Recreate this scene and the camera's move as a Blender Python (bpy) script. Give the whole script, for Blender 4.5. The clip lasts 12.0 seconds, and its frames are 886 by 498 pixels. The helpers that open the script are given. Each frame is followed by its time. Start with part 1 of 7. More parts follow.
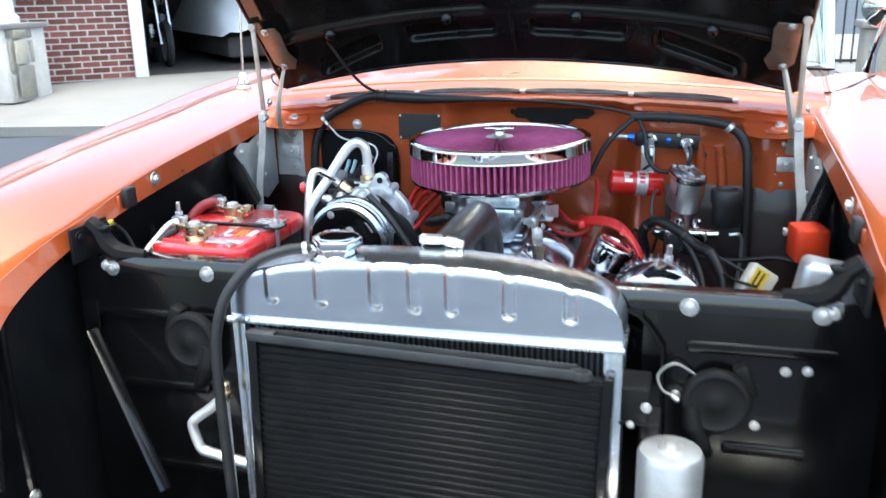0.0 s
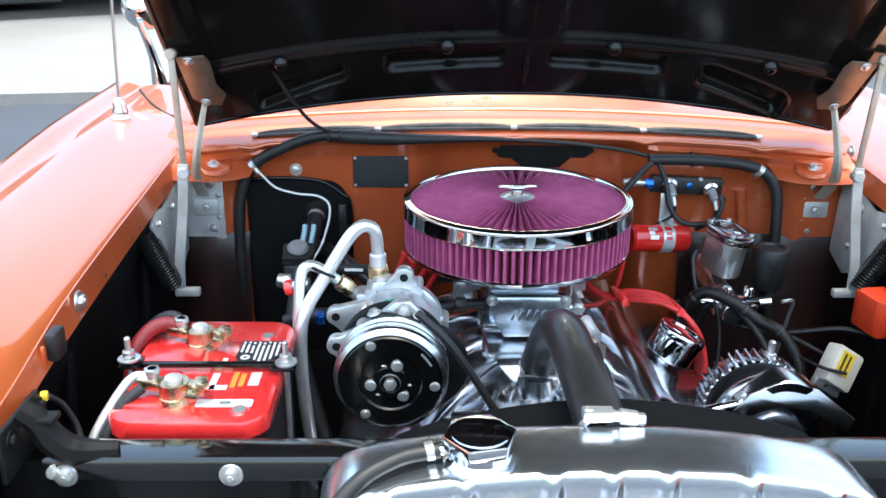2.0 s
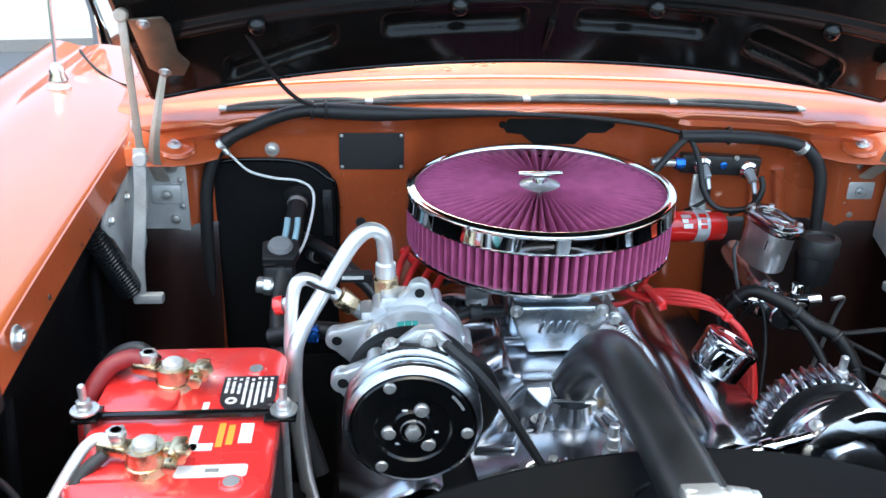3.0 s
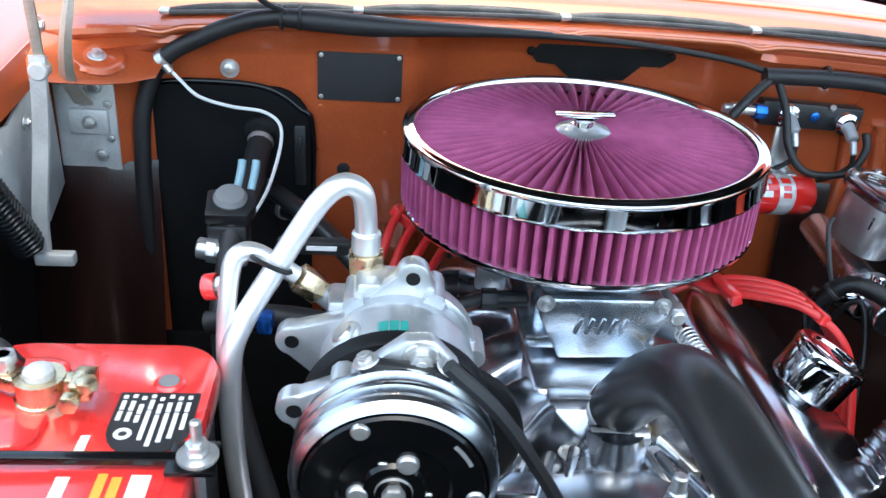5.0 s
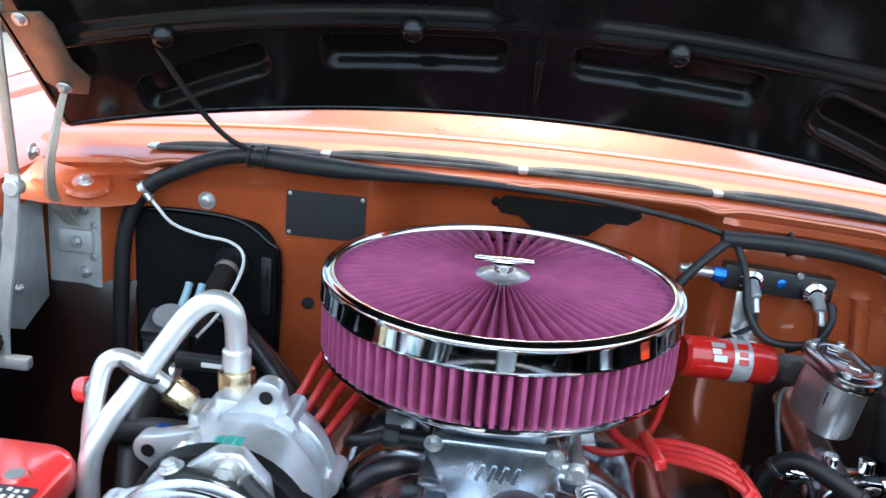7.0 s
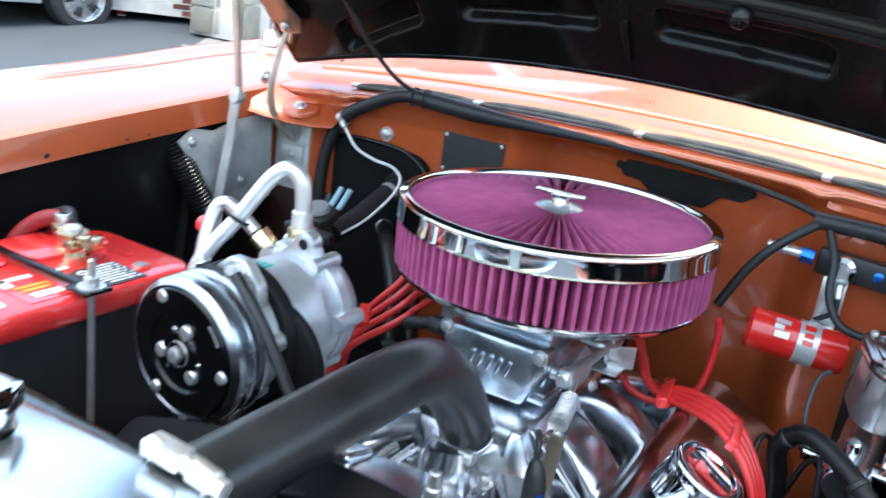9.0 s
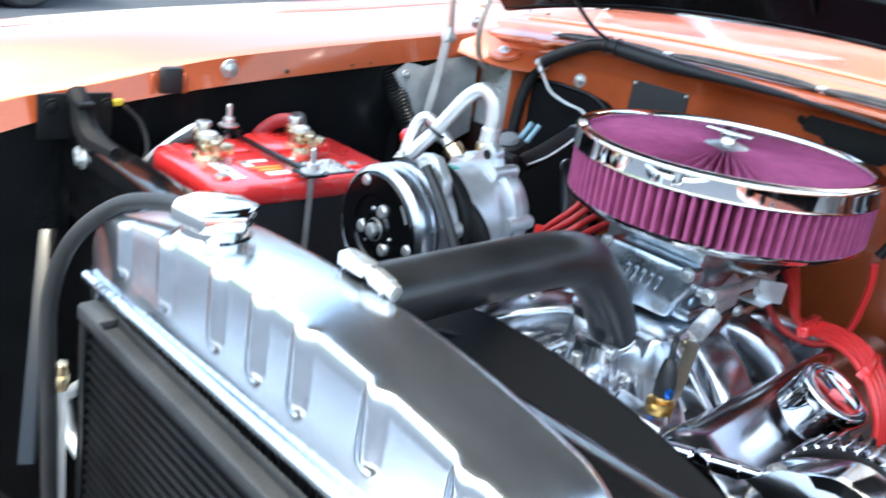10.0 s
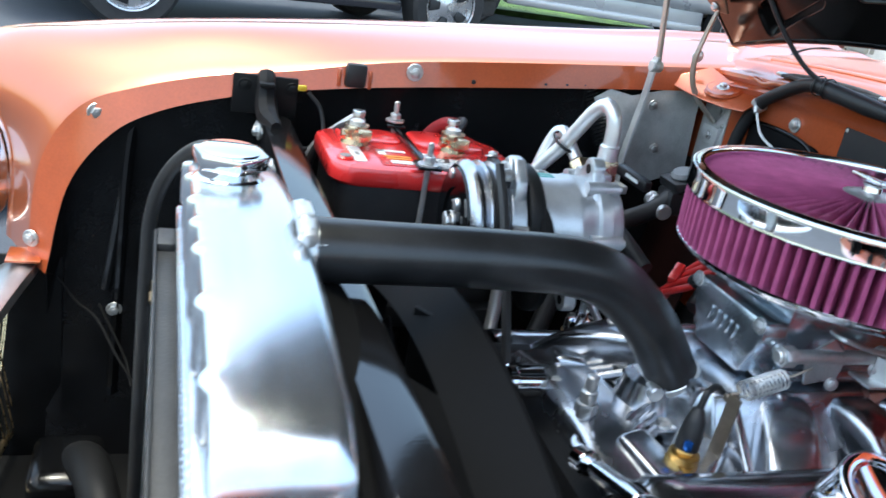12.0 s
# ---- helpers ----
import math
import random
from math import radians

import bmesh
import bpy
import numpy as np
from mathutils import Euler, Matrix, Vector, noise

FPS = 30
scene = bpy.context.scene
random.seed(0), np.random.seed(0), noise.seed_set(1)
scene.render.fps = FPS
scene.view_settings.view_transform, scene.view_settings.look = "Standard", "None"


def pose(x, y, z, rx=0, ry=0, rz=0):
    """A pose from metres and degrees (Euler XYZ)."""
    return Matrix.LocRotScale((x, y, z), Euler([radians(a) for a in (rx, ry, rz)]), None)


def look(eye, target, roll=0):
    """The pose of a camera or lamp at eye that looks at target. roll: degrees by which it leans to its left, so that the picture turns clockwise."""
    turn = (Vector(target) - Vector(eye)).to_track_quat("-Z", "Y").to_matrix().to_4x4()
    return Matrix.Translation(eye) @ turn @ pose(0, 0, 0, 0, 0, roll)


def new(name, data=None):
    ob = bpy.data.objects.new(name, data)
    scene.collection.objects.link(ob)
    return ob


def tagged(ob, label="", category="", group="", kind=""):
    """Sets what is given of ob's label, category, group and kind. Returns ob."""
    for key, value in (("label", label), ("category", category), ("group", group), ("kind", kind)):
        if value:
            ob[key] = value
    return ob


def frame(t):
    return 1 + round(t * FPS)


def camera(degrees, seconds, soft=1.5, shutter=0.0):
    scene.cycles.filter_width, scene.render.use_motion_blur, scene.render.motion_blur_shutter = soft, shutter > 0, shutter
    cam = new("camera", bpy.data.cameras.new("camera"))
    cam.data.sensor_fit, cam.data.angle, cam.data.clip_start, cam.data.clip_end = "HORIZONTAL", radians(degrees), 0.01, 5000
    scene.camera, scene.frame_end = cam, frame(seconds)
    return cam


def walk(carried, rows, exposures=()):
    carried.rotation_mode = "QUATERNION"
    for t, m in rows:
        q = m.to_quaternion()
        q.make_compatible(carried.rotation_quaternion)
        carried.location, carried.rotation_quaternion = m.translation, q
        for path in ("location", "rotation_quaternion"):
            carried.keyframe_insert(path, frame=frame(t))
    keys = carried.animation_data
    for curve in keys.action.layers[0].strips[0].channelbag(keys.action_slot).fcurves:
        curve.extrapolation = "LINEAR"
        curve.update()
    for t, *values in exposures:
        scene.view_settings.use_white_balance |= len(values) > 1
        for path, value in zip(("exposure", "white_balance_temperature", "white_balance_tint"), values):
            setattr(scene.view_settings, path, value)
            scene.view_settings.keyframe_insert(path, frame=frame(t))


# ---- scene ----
cam = camera(53.7, 12.0, 1.45, 0.45)
PATH = [
    (0, (0.325, -1.649, 1.287), (-0.187, 0.2, 0.721), -1.3),
    (0.5, (0.169, -1.508, 1.32), (-0.228, 0.358, 0.721), 0.6),
    (1, (0.058, -1.419, 1.344), (-0.232, 0.427, 0.632), -0.6),
    (1.5, (-0.073, -1.349, 1.372), (-0.178, 0.53, 0.696), 0.0),
    (2, (-0.16, -1.285, 1.398), (-0.11, 0.593, 0.712), 0.7),
    (2.5, (-0.202, -1.176, 1.396), (-0.088, 0.678, 0.652), 0.8),
    (3, (-0.237, -1.069, 1.391), (-0.067, 0.758, 0.593), 1.5),
    (4.8, (-0.231, -0.803, 1.303), (-0.037, 0.964, 0.386), 4.4),
    (5, (-0.218, -0.793, 1.288), (-0.043, 0.98, 0.379), 4.2),
    (5.5, (-0.179, -0.774, 1.282), (-0.074, 1.023, 0.41), 3.9),
    (6, (-0.127, -0.774, 1.281), (-0.12, 1.08, 0.531), 3.3),
    (6.5, (-0.085, -0.79, 1.297), (-0.129, 1.108, 0.668), 4.0),
    (6.7, (-0.062, -0.811, 1.29), (-0.133, 1.098, 0.697), 4.3),
    (8.3, (0.233, -0.808, 1.269), (-0.397, 0.998, 0.683), 8.2),
    (8.5, (0.271, -0.811, 1.264), (-0.462, 0.954, 0.673), 7.9),
    (9, (0.337, -0.868, 1.242), (-0.597, 0.795, 0.641), 7.7),
    (9.5, (0.401, -0.935, 1.228), (-0.697, 0.614, 0.599), 8.6),
    (10, (0.453, -0.955, 1.21), (-0.821, 0.419, 0.51), 9.5),
    (10.5, (0.544, -0.921, 1.194), (-0.947, 0.167, 0.424), 8.3),
    (11, (0.606, -0.859, 1.183), (-1.012, 0.007, 0.387), 8.7),
    (11.5, (0.653, -0.78, 1.181), (-1.068, -0.062, 0.459), 10.1),
    (12, (0.653, -0.676, 1.207), (-1.102, -0.04, 0.489), 10.4),
]
K = 6250     # white balance in kelvin
walk(cam, [(t, look(eye, target, roll)) for t, eye, target, roll in PATH], exposures=[(0, 2.28, K, -3), (3, 2.38, K, -3), (5.5, 2.53, K, -3), (6.5, 2.43, K, -3), (8.5, 2.43, K, -3), (9, 2.53, K, -3), (9.5, 2.68, K, -3), (10, 2.63, K, -3), (10.5, 2.30, K, -3), (12, 2.07, K, -3)])

# ---- light ----
SUN_ELEVATION, SUN_AZIMUTH = 80.0, 170.0     # degrees; azimuth from +y towards +x
world = bpy.data.worlds.new("sky")
scene.world = world
world.use_nodes = True
wn = world.node_tree
wn.nodes.clear()
sky = wn.nodes.new("ShaderNodeTexSky")
sky.sky_type, sky.sun_disc = "NISHITA", False
sky.sun_elevation, sky.sun_rotation = radians(SUN_ELEVATION), radians(SUN_AZIMUTH)
sky.air_density, sky.dust_density, sky.ozone_density = 1.0, 4.2, 0.3
wbg, wout = wn.nodes.new("ShaderNodeBackground"), wn.nodes.new("ShaderNodeOutputWorld")
wbg.inputs["Strength"].default_value = 0.15
wn.links.new(sky.outputs[0], wbg.inputs[0])
wn.links.new(wbg.outputs[0], wout.inputs[0])

sun = new("sun", bpy.data.lights.new("sun", "SUN"))
sun.data.energy, sun.data.angle, sun.data.color = 0.38, radians(6), (1.0, 0.95, 0.88)
se, sa = radians(SUN_ELEVATION), radians(SUN_AZIMUTH)
sun.matrix_world = look((0, 0, 0), (-math.sin(sa) * math.cos(se), -math.cos(sa) * math.cos(se), -math.sin(se)))


# ---- materials ----
def material(name, color, rough=0.5, metal=0.0, coat=0.0, var=0.15, scale=25.0, fine=250.0, bump=0.05, rvar=0.1,
             spec=0.5, second=None, stretch=(1, 1, 1), patch=0.5, coat_rough=0.03, coat_ior=1.5):
    """A surface with large patches and fine grain in colour, roughness and relief."""
    m = bpy.data.materials.new(name)
    m.use_nodes = True
    nt = m.node_tree
    n, link = nt.nodes, nt.links.new
    b = n["Principled BSDF"]
    tc, mp = n.new("ShaderNodeTexCoord"), n.new("ShaderNodeMapping")
    mp.inputs["Scale"].default_value = stretch
    link(tc.outputs["Object"], mp.inputs[0])
    big, small = n.new("ShaderNodeTexNoise"), n.new("ShaderNodeTexNoise")
    for t, s, d in ((big, scale, 5), (small, fine, 3)):
        t.inputs["Scale"].default_value, t.inputs["Detail"].default_value = s, d
        link(mp.outputs[0], t.inputs["Vector"])
    mix = n.new("ShaderNodeMix")
    mix.data_type = "RGBA"
    c = Vector(color)
    lo = c * (1 - var)
    hi = Vector(second) if second else c * (1 + var)
    mix.inputs["A"].default_value, mix.inputs["B"].default_value = (*lo, 1), (*[min(v, 0.95) for v in hi], 1)
    ramp = n.new("ShaderNodeValToRGB")
    ramp.color_ramp.elements[0].position, ramp.color_ramp.elements[1].position = patch - 0.18, patch + 0.18
    link(big.outputs[0], ramp.inputs[0])
    link(ramp.outputs[0], mix.inputs["Factor"])
    grain = n.new("ShaderNodeMix")
    grain.data_type, grain.blend_type = "RGBA", "OVERLAY"
    grain.inputs["Factor"].default_value = min(var, 0.5)
    link(mix.outputs["Result"], grain.inputs["A"])
    link(small.outputs[0], grain.inputs["B"])
    link(grain.outputs["Result"], b.inputs["Base Color"])
    rr = n.new("ShaderNodeMapRange")
    rr.inputs["To Min"].default_value, rr.inputs["To Max"].default_value = max(rough - rvar, 0.02), min(rough + rvar, 1)
    link(big.outputs[0], rr.inputs["Value"])
    link(rr.outputs[0], b.inputs["Roughness"])
    b.inputs["Metallic"].default_value, b.inputs["Coat Weight"].default_value = metal, coat
    b.inputs["Coat Roughness"].default_value, b.inputs["Specular IOR Level"].default_value = coat_rough, spec
    b.inputs["Coat IOR"].default_value = coat_ior
    if bump:
        bp = n.new("ShaderNodeBump")
        bp.inputs["Strength"].default_value, bp.inputs["Distance"].default_value = bump, 0.002
        link(small.outputs[0], bp.inputs["Height"])
        link(bp.outputs[0], b.inputs["Normal"])
    return m


def tint_by_piece(m, amount=0.35):
    """Lets each piece of a wall differ a little in brightness."""
    nt = m.node_tree
    b = nt.nodes["Principled BSDF"]
    src = b.inputs["Base Color"].links[0].from_socket
    info, hsv, mr = nt.nodes.new("ShaderNodeObjectInfo"), nt.nodes.new("ShaderNodeHueSaturation"), nt.nodes.new("ShaderNodeMapRange")
    mr.inputs["To Min"].default_value, mr.inputs["To Max"].default_value = 1 - amount, 1 + amount
    nt.links.new(info.outputs["Random"], mr.inputs["Value"])
    nt.links.new(mr.outputs[0], hsv.inputs["Value"])
    nt.links.new(src, hsv.inputs["Color"])
    nt.links.new(hsv.outputs[0], b.inputs["Base Color"])
    return m


COPPER = material("copper_metallic_paint", (0.52, 0.120, 0.033), 0.32, 0.45, 1.0, 0.10, 3, 900, 0.02, 0.05, second=(0.56, 0.134, 0.039), coat_ior=1.75, coat_rough=0.02)
COPPER_IN = material("copper_paint_inside", (0.47, 0.094, 0.028), 0.30, 0.25, 0.65, 0.16, 9, 260, 0.06, 0.08, coat_ior=1.6, coat_rough=0.05)
BLACK_GLOSS = material("black_gloss_paint", (0.0035, 0.0036, 0.0040), 0.18, 0.0, 0.12, 0.3, 12, 300, 0.03, 0.08, spec=0.32)
BLACK_SATIN = material("black_satin_paint", (0.0075, 0.0077, 0.0082), 0.5, 0.0, 0.0, 0.3, 18, 350, 0.05, 0.12, spec=0.18)
BLACK_HOOD = material("black_hood_underside", (0.008, 0.0075, 0.0072), 0.14, 0.0, 0.0, 0.3, 7, 220, 0.02, 0.05, spec=0.2)
BLACK_PLASTIC = material("black_plastic", (0.013, 0.013, 0.014), 0.45, 0, 0, 0.25, 40, 500, 0.12, 0.1)
SHROUD = material("black_moulded_shroud", (0.006, 0.0062, 0.0068), 0.62, 0, 0, 0.12, 14, 600, 0.05, 0.06, spec=0.07)
RUBBER = material("black_rubber", (0.014, 0.014, 0.015), 0.5, 0, 0, 0.25, 30, 500, 0.15, 0.12)
HOSE = material("rubber_hose", (0.015, 0.0155, 0.0165), 0.32, 0, 0, 0.3, 25, 420, 0.08, 0.07, second=(0.022, 0.0225, 0.024), spec=0.6)
CHROME = material("chrome", (0.78, 0.78, 0.79), 0.05, 1.0, 0, 0.04, 20, 300, 0.0, 0.03)
POLISHED = material("polished_aluminium", (0.54, 0.56, 0.595), 0.26, 1.0, 0, 0.07, 20, 90, 0.03, 0.06)
TANK_ALU = material("polished_tank_aluminium", (0.72, 0.765, 0.825), 0.21, 0.97, 0, 0.05, 9, 160, 0.01, 0.06, stretch=(1, 6, 6))
CAST = material("cast_aluminium", (0.60, 0.62, 0.64), 0.36, 0.75, 0, 0.10, 40, 420, 0.15, 0.1)
BLACK_ENAMEL = material("black_enamel", (0.011, 0.011, 0.0115), 0.45, 0, 0.0, 0.2, 12, 300, 0.02, 0.06, spec=0.1)
MC_CAP = material("polished_cap", (0.36, 0.36, 0.36), 0.2, 1.0, 0, 0.1, 30, 300, 0.03, 0.06)
DULL_RAIL = material("dull_grey_rail", (0.032, 0.033, 0.035), 0.5, 0.0, 0, 0.25, 30, 300, 0.2, 0.1)
CARB = material("carburettor_alloy", (0.62, 0.68, 0.74), 0.21, 0.95, 0, 0.10, 35, 380, 0.15, 0.1)
STEEL = material("zinc_steel", (0.62, 0.62, 0.61), 0.32, 0.8, 0, 0.14, 50, 400, 0.1, 0.12)
GREY_PAINT = material("grey_painted_steel", (0.55, 0.55, 0.54), 0.42, 0.35, 0, 0.18, 25, 320, 0.12, 0.1)
GOLD_ZINC = material("yellow_zinc", (0.58, 0.51, 0.40), 0.42, 0.45, 0, 0.2, 30, 300, 0.1, 0.12, second=(0.56, 0.52, 0.46))
BRASS = material("brass", (0.66, 0.53, 0.34), 0.28, 1.0, 0, 0.15, 60, 400, 0.1, 0.12)
ALU_TUBE = material("bare_aluminium_tube", (0.84, 0.84, 0.84), 0.36, 0.75, 0, 0.08, 30, 300, 0.08, 0.08)
PURPLE = material("purple_filter_cloth", (0.35, 0.056, 0.165), 0.7, 0, 0, 0.14, 45, 900, 0.3, 0.08, second=(0.41, 0.078, 0.20))
RED_PLASTIC = material("red_battery_plastic", (0.72, 0.030, 0.030), 0.28, 0, 1.0, 0.08, 14, 350, 0.08, 0.06, coat_rough=0.10)
RED_WIRE = material("red_silicone_wire", (0.58, 0.022, 0.022), 0.4, 0, 0.1, 0.1, 40, 400, 0.05, 0.06)
RED_PAINT = material("red_gloss_paint", (0.60, 0.018, 0.015), 0.22, 0, 0.6, 0.08, 14, 350, 0.0, 0.04)
ORANGE_PLASTIC = material("orange_plastic", (0.60, 0.045, 0.012), 0.4, 0, 0, 0.08, 20, 300, 0.05)
WHITE_PAINT = material("white_paint", (0.80, 0.79, 0.77), 0.45, 0, 0, 0.05, 4, 120, 0.05)
WHITE_LABEL = material("white_label", (0.78, 0.78, 0.76), 0.5, 0, 0, 0.04, 60, 400, 0.0)
DARK_LABEL = material("black_label", (0.02, 0.02, 0.022), 0.4, 0, 0, 0.1, 60, 400, 0.0)
GREY_PRINT = material("grey_print", (0.20, 0.20, 0.20), 0.5, 0, 0, 0.05, 60, 400, 0.0)
YELLOW_LABEL = material("yellow_label", (0.62, 0.44, 0.03), 0.5, 0, 0, 0.05, 60, 400, 0.0)
TEAL_LABEL = material("teal_label", (0.03, 0.28, 0.24), 0.5, 0, 0, 0.1, 60, 400, 0.0)
ORANGE_PRINT = material("orange_print", (0.85, 0.30, 0.04), 0.5, 0, 0, 0.05, 60, 400, 0.0)
BLUE_ANODISED = material("blue_anodised", (0.03, 0.16, 0.60), 0.25, 0.8, 0, 0.1, 60, 300, 0.0)
CORE = material("black_core_fins", (0.008, 0.008, 0.0084), 0.5, 0.0, 0, 0.3, 30, 500, 0.1, 0.1, spec=0.3)
ASPHALT = material("asphalt", (0.046, 0.054, 0.070), 0.85, 0, 0, 0.18, 0.7, 90, 0.8, 0.08)
CONCRETE = material("concrete", (0.215, 0.21, 0.205), 0.85, 0, 0, 0.12, 0.9, 60, 0.4, 0.06)
BRICK = tint_by_piece(material("red_brick", (0.17, 0.058, 0.046), 0.85, 0, 0, 0.25, 14, 120, 0.6, 0.06))
MORTAR = material("mortar", (0.58, 0.55, 0.51), 0.9, 0, 0, 0.1, 8, 120, 0.6, 0.05)
STONE = tint_by_piece(material("field_stone", (0.34, 0.34, 0.33), 0.8, 0, 0, 0.3, 5, 60, 0.7, 0.08, second=(0.36, 0.32, 0.24)), 0.45)
GRASS = material("lawn", (0.06, 0.12, 0.025), 0.9, 0, 0, 0.35, 3, 60, 1.0, 0.05)
LEAF = material("shrub_leaf", (0.07, 0.13, 0.03), 0.6, 0, 0, 0.35, 30, 200, 0.2)
PETAL = material("white_petal", (0.80, 0.80, 0.76), 0.6, 0, 0, 0.06, 30, 200, 0.1)
TYRE = material("tyre_rubber", (0.025, 0.025, 0.026), 0.75, 0, 0, 0.3, 12, 150, 0.4, 0.08)
ALLOY = material("wheel_alloy", (0.62, 0.62, 0.63), 0.28, 0.9, 0, 0.08, 14, 200, 0.05)
TRUCK_PAINT = material("dark_vehicle_paint", (0.012, 0.012, 0.018), 0.25, 0, 1.0, 0.2, 3, 200, 0.0)
SILVER_PAINT = material("silver_vehicle_paint", (0.45, 0.46, 0.47), 0.3, 0.4, 1.0, 0.06, 3, 400, 0.0)
COVER_CLOTH = material("white_dust_cover", (0.72, 0.73, 0.76), 0.8, 0, 0, 0.06, 4, 80, 0.3)
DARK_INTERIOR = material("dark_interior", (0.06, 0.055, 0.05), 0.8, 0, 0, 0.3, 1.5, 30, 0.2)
IRON = material("black_iron", (0.02, 0.02, 0.02), 0.5, 0.3, 0, 0.2, 20, 200, 0.1)
SATIN_BAR = material("satin_bright_metal", (0.45, 0.46, 0.48), 0.36, 0.95, 0, 0.08, 20, 300, 0.05, 0.08)
DARK_RED_WIRE = material("dark_red_cable", (0.20, 0.012, 0.015), 0.45, 0, 0, 0.15, 40, 400, 0.1, 0.08)
SHROUD_DARK = material("black_shroud_front", (0.010, 0.010, 0.0102), 0.9, 0, 0, 0.15, 14, 600, 0.05, 0.05, spec=0.0)
FIN_ALU = material("bare_fins", (0.13, 0.133, 0.138), 0.4, 0.8, 0, 0.15, 30, 400, 0.1, 0.1)
COVER_ALU = material("polished_valve_cover", (0.54, 0.55, 0.575), 0.19, 1.0, 0, 0.06, 12, 90, 0.02, 0.05)
RING_CHROME = material("satin_chrome_ring", (0.74, 0.75, 0.77), 0.05, 1.0, 0, 0.04, 20, 300, 0.0, 0.03)
# Yellow zinc darkened for the hinge plate's shade; plain brown on the lever.
ZINC_DARK = material("darkened_zinc", (0.20, 0.165, 0.125), 0.42, 0.6, 0, 0.2, 30, 300, 0.1, 0.12)
CREAM = material("cream_plastic", (0.50, 0.48, 0.42), 0.45, 0, 0, 0.08, 30, 300, 0.05)
PALE_BLUE = material("pale_blue_plastic", (0.24, 0.38, 0.43), 0.4, 0, 0, 0.1, 40, 300, 0.05)
MC_BODY = material("satin_machined_body", (0.46, 0.46, 0.455), 0.36, 0.9, 0, 0.12, 25, 300, 0.05, 0.08)
SENDER_BRASS = material("gilt_brass", (0.60, 0.38, 0.12), 0.3, 1.0, 0, 0.2, 60, 400, 0.1, 0.12)
SILVER_LABEL = material("silver_foil_label", (0.60, 0.60, 0.60), 0.35, 0.5, 0, 0.15, 60, 400, 0.05, 0.1)
# Firewall copper darkened as in shade, streaked for its reflections.
COPPER_SHADE = material("shaded_copper_paint", (0.015, 0.0045, 0.0032), 0.34, 0, 0.2, 0.5, 6, 120, 0.1, 0.1, stretch=(3, 1, .6))
RAIL_GLOSS = material("glossy_black_rail_enamel", (0.006, 0.006, 0.0065), 0.09, 0, 0, 0.2, 12, 300, 0.02, 0.06, spec=0.8)
LOOM = material("black_loom_sleeve", (0.0065, 0.0065, 0.007), 0.42, 0, 0, 0.3, 40, 500, 0.2, 0.1, spec=0.3)
BLACK_BAY = material("black_bay_paint", (0.012, 0.0122, 0.013), 0.22, 0.0, 0.1, 0.3, 10, 300, 0.03, 0.08, spec=0.45)
TUBE_BLACK = material("flat_black_condenser", (0.006, 0.006, 0.0064), 0.38, 0, 0, 0.3, 30, 500, 0.1, 0.1, spec=0.14)
SEAL = material("grey_rubber_seal", (0.045, 0.045, 0.046), 0.55, 0, 0, 0.3, 40, 400, 0.3, second=(0.08, 0.078, 0.075))


def glass_material():
    m = bpy.data.materials.new("glass")
    m.use_nodes = True
    b = m.node_tree.nodes["Principled BSDF"]
    b.inputs["Base Color"].default_value = (0.85, 0.95, 0.9, 1)
    b.inputs["Transmission Weight"].default_value, b.inputs["Roughness"].default_value, b.inputs["IOR"].default_value = 1, 0.02, 1.45
    return m


GLASS = glass_material()

# ---- building helpers ----
PLACE = {}


def thing(name, base, label, category, group="", kind=""):
    ob = new(name)
    ob.empty_display_size = 0.05
    ob.location = base
    PLACE[ob.name] = Matrix.Translation(base)
    return tagged(ob, label, category, group, kind)


def to_mesh(bm, mat, smooth=40):
    me = bpy.data.meshes.new("mesh")
    bmesh.ops.recalc_face_normals(bm, faces=bm.faces)
    bm.to_mesh(me)
    bm.free()
    mats = mat if isinstance(mat, (list, tuple)) else [mat]
    for m in mats:
        me.materials.append(m)
    if smooth:
        me.shade_smooth()
        me.set_sharp_from_angle(angle=radians(smooth))
    return me


def part(name, bm, mat=None, parent=None, label="", m=None, smooth=40):
    """Links one mesh object under a thing or a part. m: its pose in the world."""
    me = bm if isinstance(bm, bpy.types.Mesh) else to_mesh(bm, mat, smooth)
    ob = new(name, me)
    w = m if m is not None else Matrix.Identity(4)
    PLACE[ob.name] = w
    if parent is not None:
        ob.parent = parent
        ob.matrix_parent_inverse = PLACE[parent.name].inverted()
    ob.matrix_basis = w
    if label:
        ob["label"] = label
    return ob


def moved(bm, m):
    bm.transform(m)
    return bm


def merged(*bms):
    out = bmesh.new()
    for b in bms:
        me = bpy.data.meshes.new("tmp")
        b.to_mesh(me)
        b.free()
        out.from_mesh(me)
        bpy.data.meshes.remove(me)
    return out


def box(size, at=(0, 0, 0), bevel=0.003, seg=2, rot=(0, 0, 0)):
    bm = bmesh.new()
    bmesh.ops.create_cube(bm, size=1.0)
    bm.transform(Matrix.Diagonal((*size, 1)))
    if bevel:
        bmesh.ops.bevel(bm, geom=list(bm.edges), offset=min(bevel, min(size) * 0.45), segments=seg, profile=0.5, affect="EDGES")
    bm.transform(pose(*at, *rot))
    return bm


